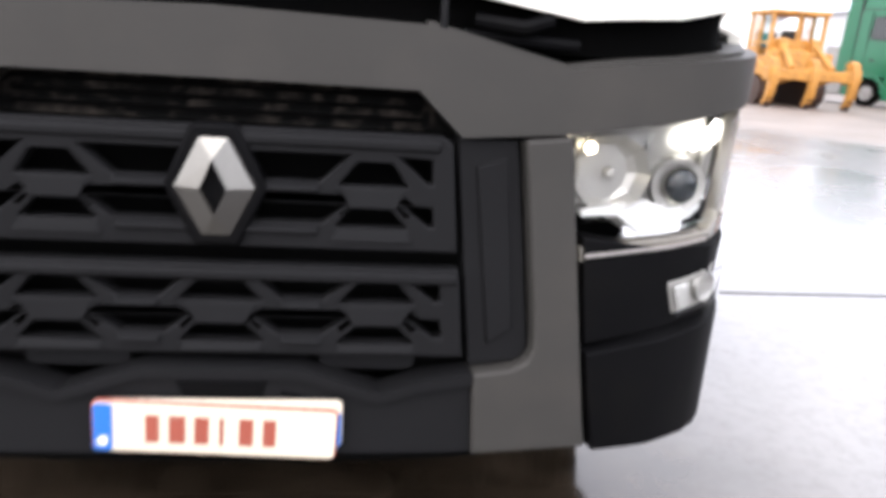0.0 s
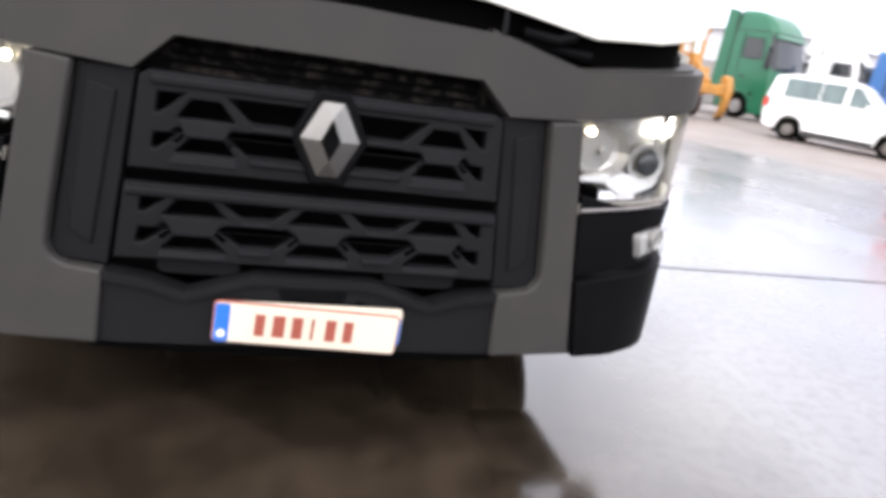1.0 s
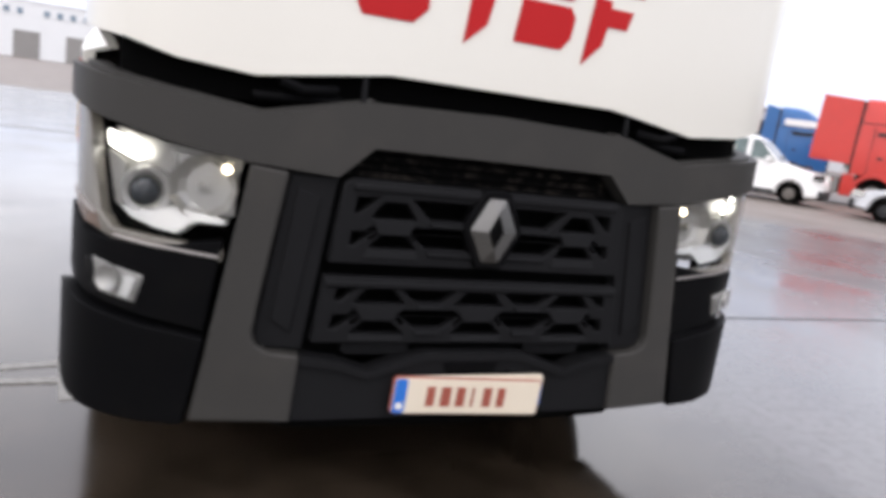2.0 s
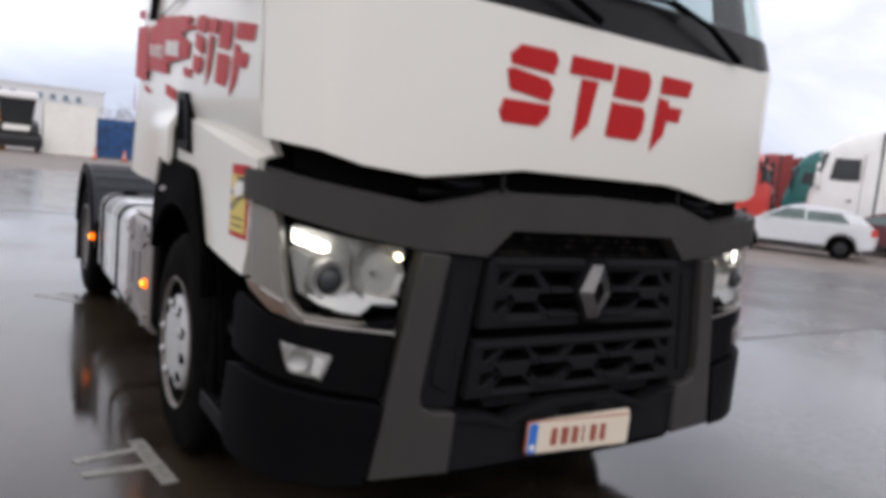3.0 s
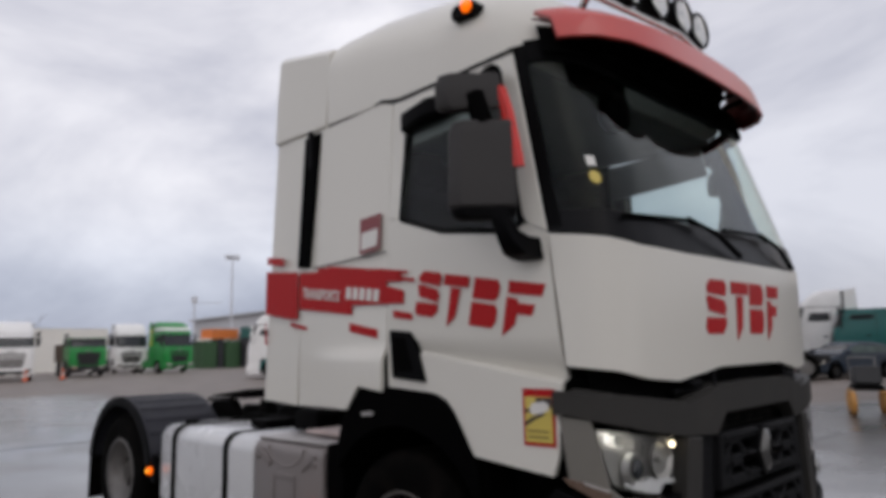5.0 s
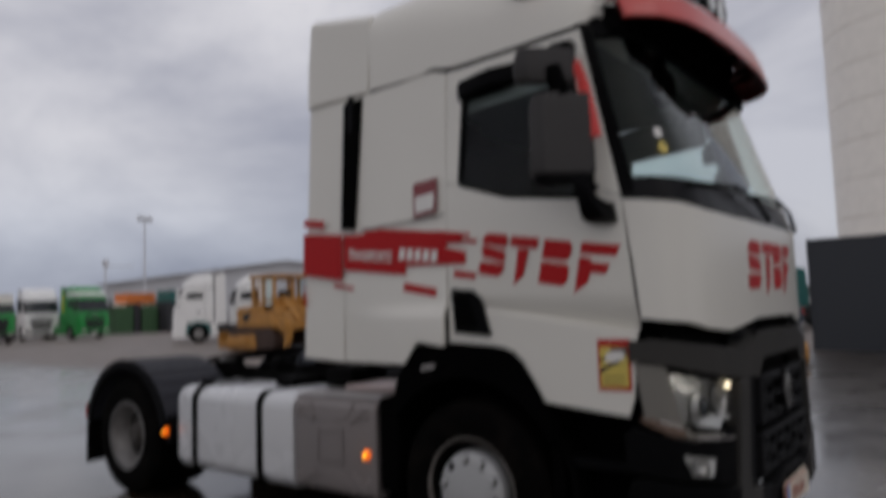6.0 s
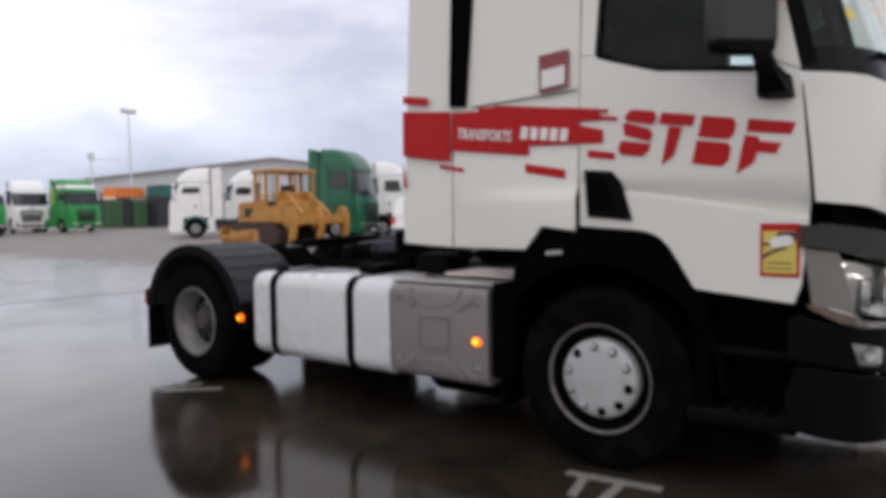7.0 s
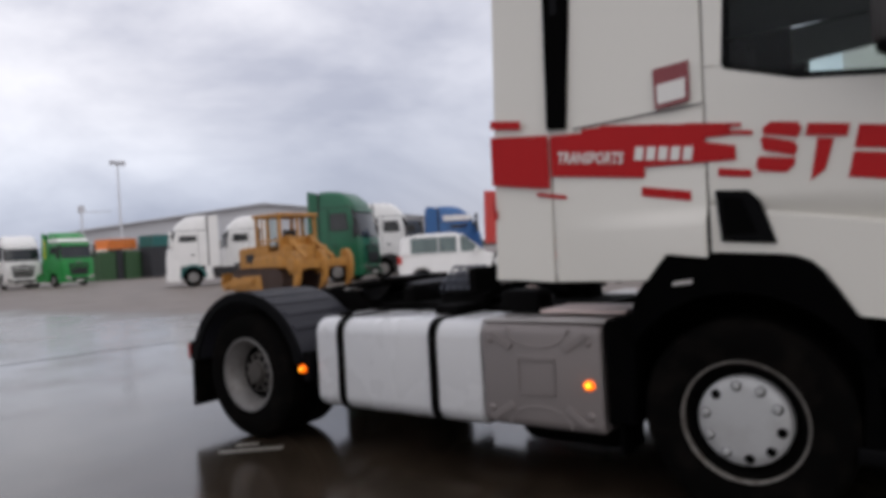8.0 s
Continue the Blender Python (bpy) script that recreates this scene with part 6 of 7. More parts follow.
        part("headlamp", prism(B(), [(sx * 0.62, 0.50), (sx * 1.06, 0.54), (sx * 1.1, 0.80), (sx * 0.72, 0.72)], "y", -0.085, 0.0), CHROME, t, bevel=0.015)
        mir = part("mirror", prism(B(), rounded(sx * 1.40 - 0.12, sx * 1.40 + 0.12, 2.12, 2.68, 0.06), "y", 0.22, 0.36), mirrors or FARBLACK, t, bevel=0.03)
        part("wide_mirror", prism(B(), rounded(sx * 1.40 - 0.11, sx * 1.40 + 0.11, 2.74, 2.98, 0.05), "y", 0.22, 0.34), mirrors or FARBLACK, mir, bevel=0.03)
        part("mirror_arm", tube(B(), [(sx * 1.14, 0.48, 3.0 if hs > 3.05 else hs - 0.05), (sx * 1.36, 0.30, 2.95), (sx * 1.38, 0.30, 2.1), (sx * 1.18, 0.40, 2.05)], 0.03), FARBLACK, mir)
        far_wheel(t, sx * 1.2, 1.35, 0.5, sx)
        part("tank", prism(B(), rounded(2.42, 3.75, 0.38, 0.98, 0.12), "x", sx * 1.16, sx * 0.6), skirt or (STEEL if sx < 0 else FARBLACK), t, bevel=0.02)
        if not box_body:
            far_wheel(t, sx * 1.2, length - 1.0, 0.5, sx)
            g_ = [(length - 1.0 + r * math.cos(radians(a)), 0.5 + r * math.sin(radians(a))) for r, rng in ((0.62, range(15, 166, 15)), (0.58, range(165, 14, -15))) for a in rng]
            part("mudguard", prism(B(), g_, "x", sx * 1.21, sx * 0.62), FARBLACK, t)
    part("chassis", box(B(), -0.45, 0.45, 0.7, length, 0.65, 0.95), FARBLACK, t)
    part("coupling_plate", prism(B(), [(length - 1.8, 1.0), (length - 1.7, 1.14), (length - 0.9, 1.1), (length - 0.7, 0.98)], "x", -0.45, 0.45), FARBLACK, t, bevel=0.02)
    part("underbody", box(B(), -0.9, 0.9, 0.3, 2.0, 0.45, 1.1), VOID, t)
    if box_body:
        col, h = box_body
        body_ = part("load_body", box(B(), -1.22, 1.22, 2.35, length, 1.0, h), col, t, bevel=0.03)
        for sx in (-1, 1):
            for k in range(6):
                y = 2.5 + k * (length - 2.7) / 5
                part("body_rib", box(B(), sx * 1.22, sx * 1.26, y - 0.04, y + 0.04, 1.0, h), col, body_)
            far_wheel(t, sx * 1.2, length - 1.2, 0.5, sx)
    return t


lorry((20.45, 23.0), 160, 4.3, P_GREEN, "dark green high-cab lorry parked on grit", length=6.2, trim=P_GREEN)
lorry((17.3, 35.2), 306, 3.8, P_WHITE, "white lorry with a teal wheel arch, parked on grit", arch=P_TEAL, mirrors=P_WHITE)
lorry((22.3, 37.3), 304, 3.95, P_WHITE, "white lorry partly hidden behind a bulldozer")
lorry((21.25, 52.7), 176, 4.0, P_BRIGHT, "bright green lorry with a pale roof band and yellow stripe", band=P_WHITE, fin=P_LEMON, trim=P_BRIGHT, skirt=P_BRIGHT, grille_col=FARBLACK)
lorry((19.05, 56.6), 192, 4.0, P_WHITE, "white lorry parked beside a green one")
lorry((8.2, 47.2), 193, 3.65, P_WHITE, "white lorry parked behind traffic cones", grille_col=STEEL)
lorry((8.3, 58.0), 193, 4.0, P_ORANGE, "orange lorry parked in the row", roof=P_ORANGE, trim=FARBLACK)
lorry((27.5, 26.2), 140, 4.1, P_WHITE, "white lorry parked behind a white van")
lorry((25.6, 20.2), 140, 3.4, P_BLUE, "blue lorry with a pale band on its roof", band=P_WHITE)
lorry((30.0, 27.0), 140, 3.3, P_NAVY, "dark navy lorry far in the row", high=False)
lorry((22.65, 13.75), 152, 3.6, P_RED, "red high-cab lorry parked in the row", trim=P_RED, tail=0.72, length=5.4)
lorry((32.4, 22.05), 340, 3.93, P_BRICK, "dark red lorry in the row", trim=FARBLACK)
lorry((30.1, 18.0), 330, 4.0, P_TEAL, "dark teal lorry behind a white one")
lorry((24.03, 13.23), 333, 4.25, P_WHITE, "white high-roof lorry behind a silver car", length=6.4, mirrors=P_WHITE, wedge=0.5, tail=-0.25)
lorry((29.76, 13.49), 333, 4.2, P_WHITE, "white lorry behind a maroon car", wedge=0.3, tail=-0.42)
lorry((34.2, 14.1), 340, 4.2, P_RED, "red lorry seen from behind", trim=FARBLACK)
lorry((32.6, 10.7), 340, 3.86, P_WHITE, "white low-roof lorry parked in the row", trim=FARBLACK)
lorry((32.0, 8.8), 340, 3.08, P_TEAL, "teal lorry with a low cab", high=False)
lorry((13.9, 51.0), 188, 2.9, P_BRIGHT, "old green tipper lorry with a brown bed", high=False, box_body=(mat("rusty_brown_tipper_bed", (0.10, 0.07, 0.05), 0.7, var=0.2), 2.3), trim=FARBLACK)


# ---- cars ----
def car(name, loc, heading, L, W, H, nose, tail, body, label, category, belt, van=False):
    """A parked car; its local front looks along -y, y runs from 0 (nose) to L."""
    t = thing(name, (*loc, 0), 180 - heading, label, category)
    r = 0.315
    f_ax, r_ax = 0.86, L - 0.86
    base = 1.28 if van else 1.12
    arch = lambda c: [(c + 0.37 * math.cos(radians(a)), r + 0.37 * math.sin(radians(a))) for a in range(165, 14, -15)]
    low = [(0.05, 0.28), (0.0, 0.45), (0.03, nose - 0.3), (0.12, nose - 0.16), (0.34, nose - 0.06), (base, belt - 0.01), *([(L - 0.06, belt), (L, belt - 0.3)] if van else [(L - 0.5, belt + 0.02), (L - 0.14, belt + 0.01), (L - 0.03, belt - 0.1), (L, belt - 0.26), (L - 0.01, 0.52)]), (L - 0.05, 0.32)]
    under = [(r_ax + 0.4, 0.24)] + [(2 * r_ax - y, z) for y, z in arch(r_ax)] + [(r_ax - 0.4, 0.22), (f_ax + 0.4, 0.22)] + [(2 * f_ax - y, z) for y, z in arch(f_ax)] + [(f_ax - 0.4, 0.25)]
    hull = prism(B(), low + under, "x", -W / 2, W / 2)
    for v in hull.verts:
        nip = max(0.0, 0.5 - v.co.y) * 0.32 + max(0.0, v.co.y - L + 0.3) * 0.25
        v.co.x *= 1 - nip / (W / 2)
    part("body", hull, body, t, bevel=0.07)
    rs = base + (0.82 if van else 0.85)
    g = [(base - 0.05, belt - 0.03), (rs - 0.12, H - 0.12), (rs + 0.2, H - 0.02), (L * 0.55, H), *([(L - 0.75, H - 0.02), (L - 0.16, H - 0.12), (L - 0.03, belt - 0.02)] if van else [(L - 1.3, H - 0.03), (L - 0.8, H - 0.11), (L - 0.5, H - 0.2), (L - 0.14, belt)])]
    top = loft(B(), [[(sx * (W / 2 - (0.02 if z < belt + 0.02 else 0.15)), y, z) for y, z in g] for sx in (-1, 1)])
    part("cabin", top, body, t, bevel=0.06)
    for sx in (-1, 1):
        def on(y, z, d=0.012):
            k = (z - belt) / (H - belt)
            return (sx * (W / 2 - 0.03 - 0.11 * k + d), y, z)
        spans = [(base + 0.12, base + 0.86), (base + 1.0, base + 1.62), (base + 1.66, L - 0.5)] if van else [(base + 0.24, base + 1.28), (base + 1.33, L - 0.72)]
        for n_, (a, b) in enumerate(spans):
            z0, z1 = belt + 0.06, H - 0.14
            fr = 0.56 if n_ == 0 else 0.0
            bk = 0.24 if (n_ == 1 and not van) else 0.0
            z1 -= 0.03 if (n_ == 1 and not van) else 0.0
            q = [on(a, z0), on(b, z0), on(b - bk, z1), on(a + fr, z1)]
            bm = B()
            vs = [bm.verts.new(p) for p in q] + [bm.verts.new((p[0] - sx * 0.03, p[1], p[2])) for p in q]
            bm.faces.new(vs[:4])
            bm.faces.new(vs[:3:-1])
            for k in range(4):
                bm.faces.new((vs[k], vs[(k + 1) % 4], vs[4 + (k + 1) % 4], vs[4 + k]))
            part("side_window", bm, VANGLASS, t)
        far_wheel(t, sx * (W / 2 - 0.01), f_ax, r, sx, RIMSTEEL if van else FARBLACK)
        far_wheel(t, sx * (W / 2 - 0.01), r_ax, r, sx, RIMSTEEL if van else FARBLACK)
        part("tail_lamp", prism(B(), rounded(L - (0.16 if van else 0.24), L - 0.012, belt - (0.28 if van else 0.24), belt - 0.03, 0.03 if van else 0.085), "x", sx * (W / 2 - 0.25), sx * (W / 2 - (0.0 if van else 0.045))), P_RED, t)
        part("headlamp", prism(B(), rounded(0.02, 0.3, nose - 0.22, nose - 0.06, 0.03), "x", sx * (W / 2 - 0.25), sx * (W / 2 + 0.004)), CHROME, t)
        part("side_sill", box(B(), sx * (W / 2 + 0.006), sx * (W / 2 - 0.05), f_ax + 0.42, r_ax - 0.42, 0.24, 0.36), FARBLACK, t)
        part("door_mirror", prism(B(), rounded(base + 0.22, base + 0.37, belt + 0.02, belt + 0.17, 0.04), "x", sx * (W / 2 + 0.02), sx * (W / 2 + 0.18)), body, t)
    a0, a1 = (base + 0.02, belt + 0.02), (rs - 0.13, H - 0.13)
    part("windscreen", loft(B(), [[(sx * (W / 2 - 0.12 - (0.1 if z > belt + 0.1 else 0)), y + d, z) for (y, z), d in ((a0, -0.02), (a1, -0.02), (a1, 0.03), (a0, 0.03))] for sx in (-1, 1)]), DARKGLASS, t)
    part("bumper", prism(B(), [(-0.02, 0.26), (-0.03, 0.5), (0.1, 0.52), (0.1, 0.26)], "x", -W / 2 + 0.03, W / 2 - 0.03), FARBLACK, t, bevel=0.03)
    part("underside", box(B(), -W / 2 + 0.1, W / 2 - 0.1, 0.4, L - 0.4, 0.18, 0.6), VOID, t)
    return t


HV = math.degrees(math.atan2(1.45, -2.26))
hv = Vector((math.sin(radians(HV)), math.cos(radians(HV))))
off = Vector((hv.y, -hv.x)) * -0.88
nose_v = Vector((16.2, 13.4)) + hv * 0.86 + off
car("van", tuple(nose_v), HV, 4.4, 1.8, 1.9, 1.02, 0, P_WHITE, "dirty white combi van with side windows, parked on grit", "van", 1.15, van=True)
HS = 333
hs_ = Vector((math.sin(radians(HS)), math.cos(radians(HS))))
nose_s = Vector((17.9, 8.5)) + hs_ * (4.25 - 0.86) + Vector((hs_.y, -hs_.x)) * 0.86
nose_m = Vector((22.65, 8.2)) + hs_ * (4.4 - 0.86) + Vector((hs_.y, -hs_.x)) * 0.86
car("hatchback", tuple(nose_s), HS, 4.25, 1.76, 1.45, 0.82, 0, P_SILVER, "silver hatchback car parked on grit", "car", 0.95)
car("hatchback", tuple(nose_m), HS, 4.4, 1.76, 1.42, 0.8, 0, P_DARKRED, "dark maroon hatchback car parked on grit", "car", 0.95)
car("hatchback", (26.5, 8.4), 300, 4.2, 1.76, 1.45, 0.82, 0, P_NAVY, "dark navy hatchback car parked on grit", "car", 0.95)


# ---- bulldozer ----
def bulldozer(loc, heading):
    t = thing("bulldozer", (*loc, 0), 180 - heading, "weathered yellow tracked bulldozer with a rear ripper", "bulldozer")
    t.scale = (0.96, 0.89, 0.93)
    for sx in (-1, 1):
        loop = rounded(-1.95, 1.65, 0.0, 1.02, 0.5, 8)
        tr = part("track", prism(B(), loop, "x", sx * 1.2, sx * 0.68), TRACK, t, "rusty steel crawler track", bevel=0.02)
        for k in range(0, 26):
            y = -1.5 + k * 0.11
            part("track_shoe", box(B(), sx * 1.22, sx * 0.66, y, y + 0.075, 1.0, 1.045), TRACK, tr)
        for y in (-1.45, 1.15):
            part("sprocket", lathe(B(), [(0.0, sx * 0.03), (0.2, sx * 0.03), (0.4, sx * 0.0), (0.42, -sx * 0.1)], (sx * 1.2, y, 0.51), "x", 20), TRACK, tr)
        part("track_frame", prism(B(), [(-1.95, 0.1), (-2.0, 0.4), (-1.8, 0.72), (-1.4, 0.62), (-0.9, 0.7), (0.2, 0.74), (0.3, 0.12)], "x", sx * 1.27, sx * 0.8), P_YELLOW, t, bevel=0.04)
        part("push_arm", prism(B(), [(-2.3, 0.25), (-2.3, 0.45), (-0.2, 0.58), (-0.2, 0.35)], "x", sx * 1.36, sx * 1.275), P_YELLOW, t, bevel=0.02)
        part("lift_ram", tube(B(), [(sx * 0.55, -1.9, 1.4), (sx * 0.7, -2.3, 0.7)], 0.06, 10), STEEL, t)
    bl = [(-2.22, 0.12), (-2.35, 0.12), (-2.5, 0.35), (-2.5, 0.6), (-2.4, 0.85), (-2.3, 0.85), (-2.4, 0.6), (-2.4, 0.4)]
    part("blade", prism(B(), bl, "x", -1.35, 1.35), P_YELLOW, t, bevel=0.01)
    part("engine_hood", prism(B(), [(-2.0, 0.95), (-2.05, 1.78), (-1.9, 1.9), (-0.35, 1.98), (-0.35, 0.95)], "x", -0.7, 0.7), P_YELLOW, t, bevel=0.05)
    part("radiator_grid", box(B(), -0.45, 0.45, -2.07, -2.04, 1.05, 1.65), FARBLACK, t)
    part("exhaust", tube(B(), [(0.2, -1.2, 1.85), (0.2, -1.2, 2.6), (0.2, -1.1, 2.72)], 0.06, 10), TRACK, t)
    part("platform", prism(B(), [(-0.4, 0.95), (-0.4, 1.45), (1.2, 1.5), (1.75, 1.9), (1.85, 1.0)], "x", -1.15, 1.15), P_YELLOW, t, bevel=0.05)
    cab = part("cab", box(B(), -0.95, 0.95, -0.35, 1.3, 1.45, 1.72), P_YELLOW, t, bevel=0.03)
    for x in (-0.92, 0.92):
        for y in (-0.3, 0.45, 1.26):
            part("cab_post", box(B(), x - 0.06, x + 0.06, y - 0.06, y + 0.06, 1.68, 3.16), P_YELLOW, cab, bevel=0.01)
    part("cab_roof", box(B(), -1.03, 1.03, -0.48, 1.4, 3.12, 3.28), P_YELLOW, cab, bevel=0.04)
    for x, y0, y1 in ((-0.92, -0.3, 0.45), (-0.92, 0.45, 1.26), (0.92, -0.3, 0.45), (0.92, 0.45, 1.26)):
        part("window_rail", box(B(), x - 0.05, x + 0.05, y0 + 0.06, y1 - 0.06, 2.12, 2.2), P_YELLOW, cab)
    part("rear_panel", box(B(), -0.86, 0.86, 1.24, 1.29, 1.72, 2.3), P_YELLOW, cab, bevel=0.01)
    for sx in (-1, 1):
        part("side_panel", box(B(), sx * 0.9, sx * 0.95, -0.3, 0.42, 1.7, 2.02), P_YELLOW, cab, bevel=0.01)
        part("mid_bar", box(B(), sx * 0.9, sx * 0.95, 0.06, 0.12, 2.0, 3.14), P_YELLOW, cab)
        part("fender", prism(B(), [(0.2, 1.06), (0.25, 1.5), (1.3, 1.55), (1.75, 1.3), (1.85, 1.02)], "x", sx * 1.24, sx * 0.9), P_YELLOW, t, bevel=0.05)
        part("hood_grid", box(B(), sx * 0.69, sx * 0.715, -1.5, -0.9, 1.25, 1.65), FARBLACK, t, bevel=0.01)
        part("lever", tube(B(), [(sx * 0.2, 0.1, 1.7), (sx * 0.24, 0.0, 2.35)], 0.025, 6), FARBLACK, cab)
    part("rear_post", box(B(), -0.05, 0.05, 1.22, 1.3, 2.28, 3.14), P_YELLOW, cab)
    part("seat", prism(B(), [(0.2, 1.9), (0.7, 1.9), (0.8, 2.6), (0.65, 2.6), (0.55, 2.1), (0.2, 2.1)], "x", -0.3, 0.3), FARBLACK, cab, bevel=0.03)
    for sx in (-1, 1):
        part("cab_glass", box(B(), sx * 0.9, sx * 0.89, 0.5, 1.2, 1.73, 3.1), GLASS, cab, shadow=False)
    rip = part("ripper", box(B(), -1.5, 1.5, 2.5, 2.9, 0.95, 1.3), P_YELLOW, t, "three-tooth ripper", bevel=0.03)
    for x in (-1.38, 0.0, 1.38):
        curve = [(2.42, 1.55), (2.62, 1.68), (2.86, 1.62), (3.0, 1.35), (3.04, 0.95), (2.98, 0.55), (2.84, 0.22), (2.64, 0.04), (2.60, 0.1), (2.70, 0.34), (2.76, 0.62), (2.74, 0.9), (2.62, 1.1)]
        tooth = part("ripper_tooth", prism(B(), curve, "x", x - 0.12, x + 0.12), P_YELLOW, rip, bevel=0.015)
        part("tooth_clamp", box(B(), x - 0.2, x + 0.2, 2.46, 2.94, 0.9, 1.36), P_YELLOW, tooth, bevel=0.03)
        part("tooth_cap", prism(B(), [(2.72, 0.3), (2.9, 0.34), (2.7, 0.02), (2.6, 0.02)], "x", x - 0.11, x + 0.11), TRACK, tooth)
    for x in (-0.7, 0.7):
        part("ripper_link", prism(B(), [(1.6, 0.7), (1.6, 1.05), (2.6, 1.25), (2.6, 0.95)], "x", x - 0.12, x + 0.12), P_YELLOW, rip, bevel=0.01)
        part("ripper_ram", tube(B(), [(x * 0.8, 1.5, 2.15), (x, 2.65, 1.35)], 0.1, 10), P_YELLOW, rip)
        part("ram_bracket", prism(B(), [(1.2, 1.5), (1.3, 2.35), (1.6, 2.3), (1.8, 1.6)], "x", x * 0.8 - 0.14, x * 0.8 + 0.14), P_YELLOW, rip, bevel=0.02)
    part("rear_tank", prism(B(), [(1.1, 1.2), (1.1, 2.0), (1.5, 1.95), (1.75, 1.3)], "x", -0.85, 0.85), P_YELLOW, t, bevel=0.06)


bulldozer((14.2, 22.4), 2)


# ---- containers, skips, machine, cones ----
def container(name, x0, x1, y0, y1, H, material, label, category="container", base=0.0, rz=0.0, pitch=0.28, kind=""):
    """A ribbed steel box, its walls folded in and out."""
    cx, cy = (x0 + x1) / 2, (y0 + y1) / 2
    w, d = (x1 - x0) / 2, (y1 - y0) / 2
    pts = []
    for (ax, ay), (bx, by) in (((-w, -d), (w, -d)), ((w, -d), (w, d)), ((w, d), (-w, d)), ((-w, d), (-w, -d))):
        L = math.hypot(bx - ax, by - ay)
        n_ = max(2, int(L / pitch))
        ux, uy = (bx - ax) / L, (by - ay) / L
        for k in range(n_):
            for f, dep in ((0.0, 0.0), (0.35, 0.0), (0.5, 0.04), (0.85, 0.04)):
                s = (k + f) * L / n_
                pts.append((ax + ux * s - uy * dep, ay + uy * s + ux * dep))
    t = thing(name, (cx, cy, base), rz, label, category, kind=kind)
    part("ribbed_wall", prism(B(), pts, "z", 0.1, H - 0.08), material, t, angle=20)
    for z in (0.0, H - 0.12):
        part("frame_rail", prism(B(), [(-w - 0.01, -d - 0.01), (w + 0.01, -d - 0.01), (w + 0.01, d + 0.01), (-w - 0.01, d + 0.01)], "z", z, z + 0.12), material, t, bevel=0.01)
    for sx in (-1, 1):
        for sy in (-1, 1):
            part("corner_post", box(B(), sx * (w - 0.06), sx * (w + 0.015), sy * (d - 0.06), sy * (d + 0.015), 0.0, H), material, t)
    return t


CREAM = mat("cream_box_panels", (0.84, 0.82, 0.76), 0.5, var=0.04, grime=(0.6, 0.55, 0.46), grime_amt=0.25)
WALLGREY = mat("dark_slate_cladding", (0.022, 0.025, 0.031), 0.55, var=0.08)
SKIPGREEN = mat("skip_green", (0.04, 0.10, 0.04), 0.6, var=0.15)
SKIPDARK = mat("skip_dark", (0.03, 0.03, 0.035), 0.6, var=0.2)
container("shipping_container", 3.75, 7.25, 54.6, 57.0, 2.8, P_CONTAINER, "dirty blue ribbed container by the row of lorries")
container("box_body", 0.7, 3.95, 54.0, 56.4, 3.5, CREAM, "cream flat-sided box body standing on the yard", "box body", pitch=3.0)
container("skip", -4.5, -1.5, 54.5, 57.0, 2.7, P_ORANGE, "orange container at the yard's edge")
container("skip", 27.7, 29.2, 62.0, 64.0, 2.6, SKIPGREEN, "green steel waste skip on grit")
container("skip", 29.35, 29.9, 62.0, 63.5, 2.8, SKIPDARK, "narrow dark steel waste skip on grit")
container("skip", 30.05, 31.5, 61.8, 63.8, 2.6, SKIPGREEN, "green steel waste skip on grit")
container("skip", 31.8, 35.6, 60.5, 62.5, 2.9, SKIPDARK, "dark grey steel waste container")
container("load_stand", 30.3, 33.4, 66.7, 68.8, 2.9, CREAM, "pale stacked boxes behind the skips", "boxes", pitch=1.2)
container("tarpaulin_load", 31.0, 33.9, 66.5, 69.0, 1.0, mat("orange_tarpaulin", (0.75, 0.22, 0.05), 0.7, var=0.1), "orange covered load above the skips", "load", base=2.9)
container("shipping_container", 33.9, 37.0, 63.5, 66.0, 4.1, P_TEAL, "dark teal container behind the skips")
container("box_body", 10.0, 22.0, 70.0, 73.0, 4.0, CREAM, "long beige trailer body behind the lorries", "trailer", pitch=4.0)
# Its unseen run southwards is added to darken reflections in the lorry's front.
container("yard_wall", 15.4, 18.0, -42.0, 2.9, 3.05, WALLGREY, "dark slate-grey ribbed wall", "wall", rz=-4.0, pitch=6.0)


def cone(x, y):
    t = thing("traffic_cone", (x, y, 0), 0, "orange traffic cone with a pale band", "cone", "traffic cones")
    part("base", box(B(), -0.2, 0.2, -0.2, 0.2, 0.0, 0.04), FARBLACK, t, bevel=0.01)
    part("body", lathe(B(), [(0.15, 0.04), (0.11, 0.26), (0.075, 0.48), (0.035, 0.72), (0.0, 0.73)], (0, 0, 0), "z", 16), mat("cone_orange", (0.75, 0.16, 0.07), 0.5), t)
    part("band", lathe(B(), [(0.107, 0.30), (0.085, 0.44)], (0, 0, 0), "z", 16), PALE, t)
    return t


c0 = cone(3.35, 48.5)
for x, y in ((5.1, 48.5), (6.85, 45.6), (8.7, 45.9), (11.0, 46.8)):
    copy_thing(c0, pose(x, y, 0))

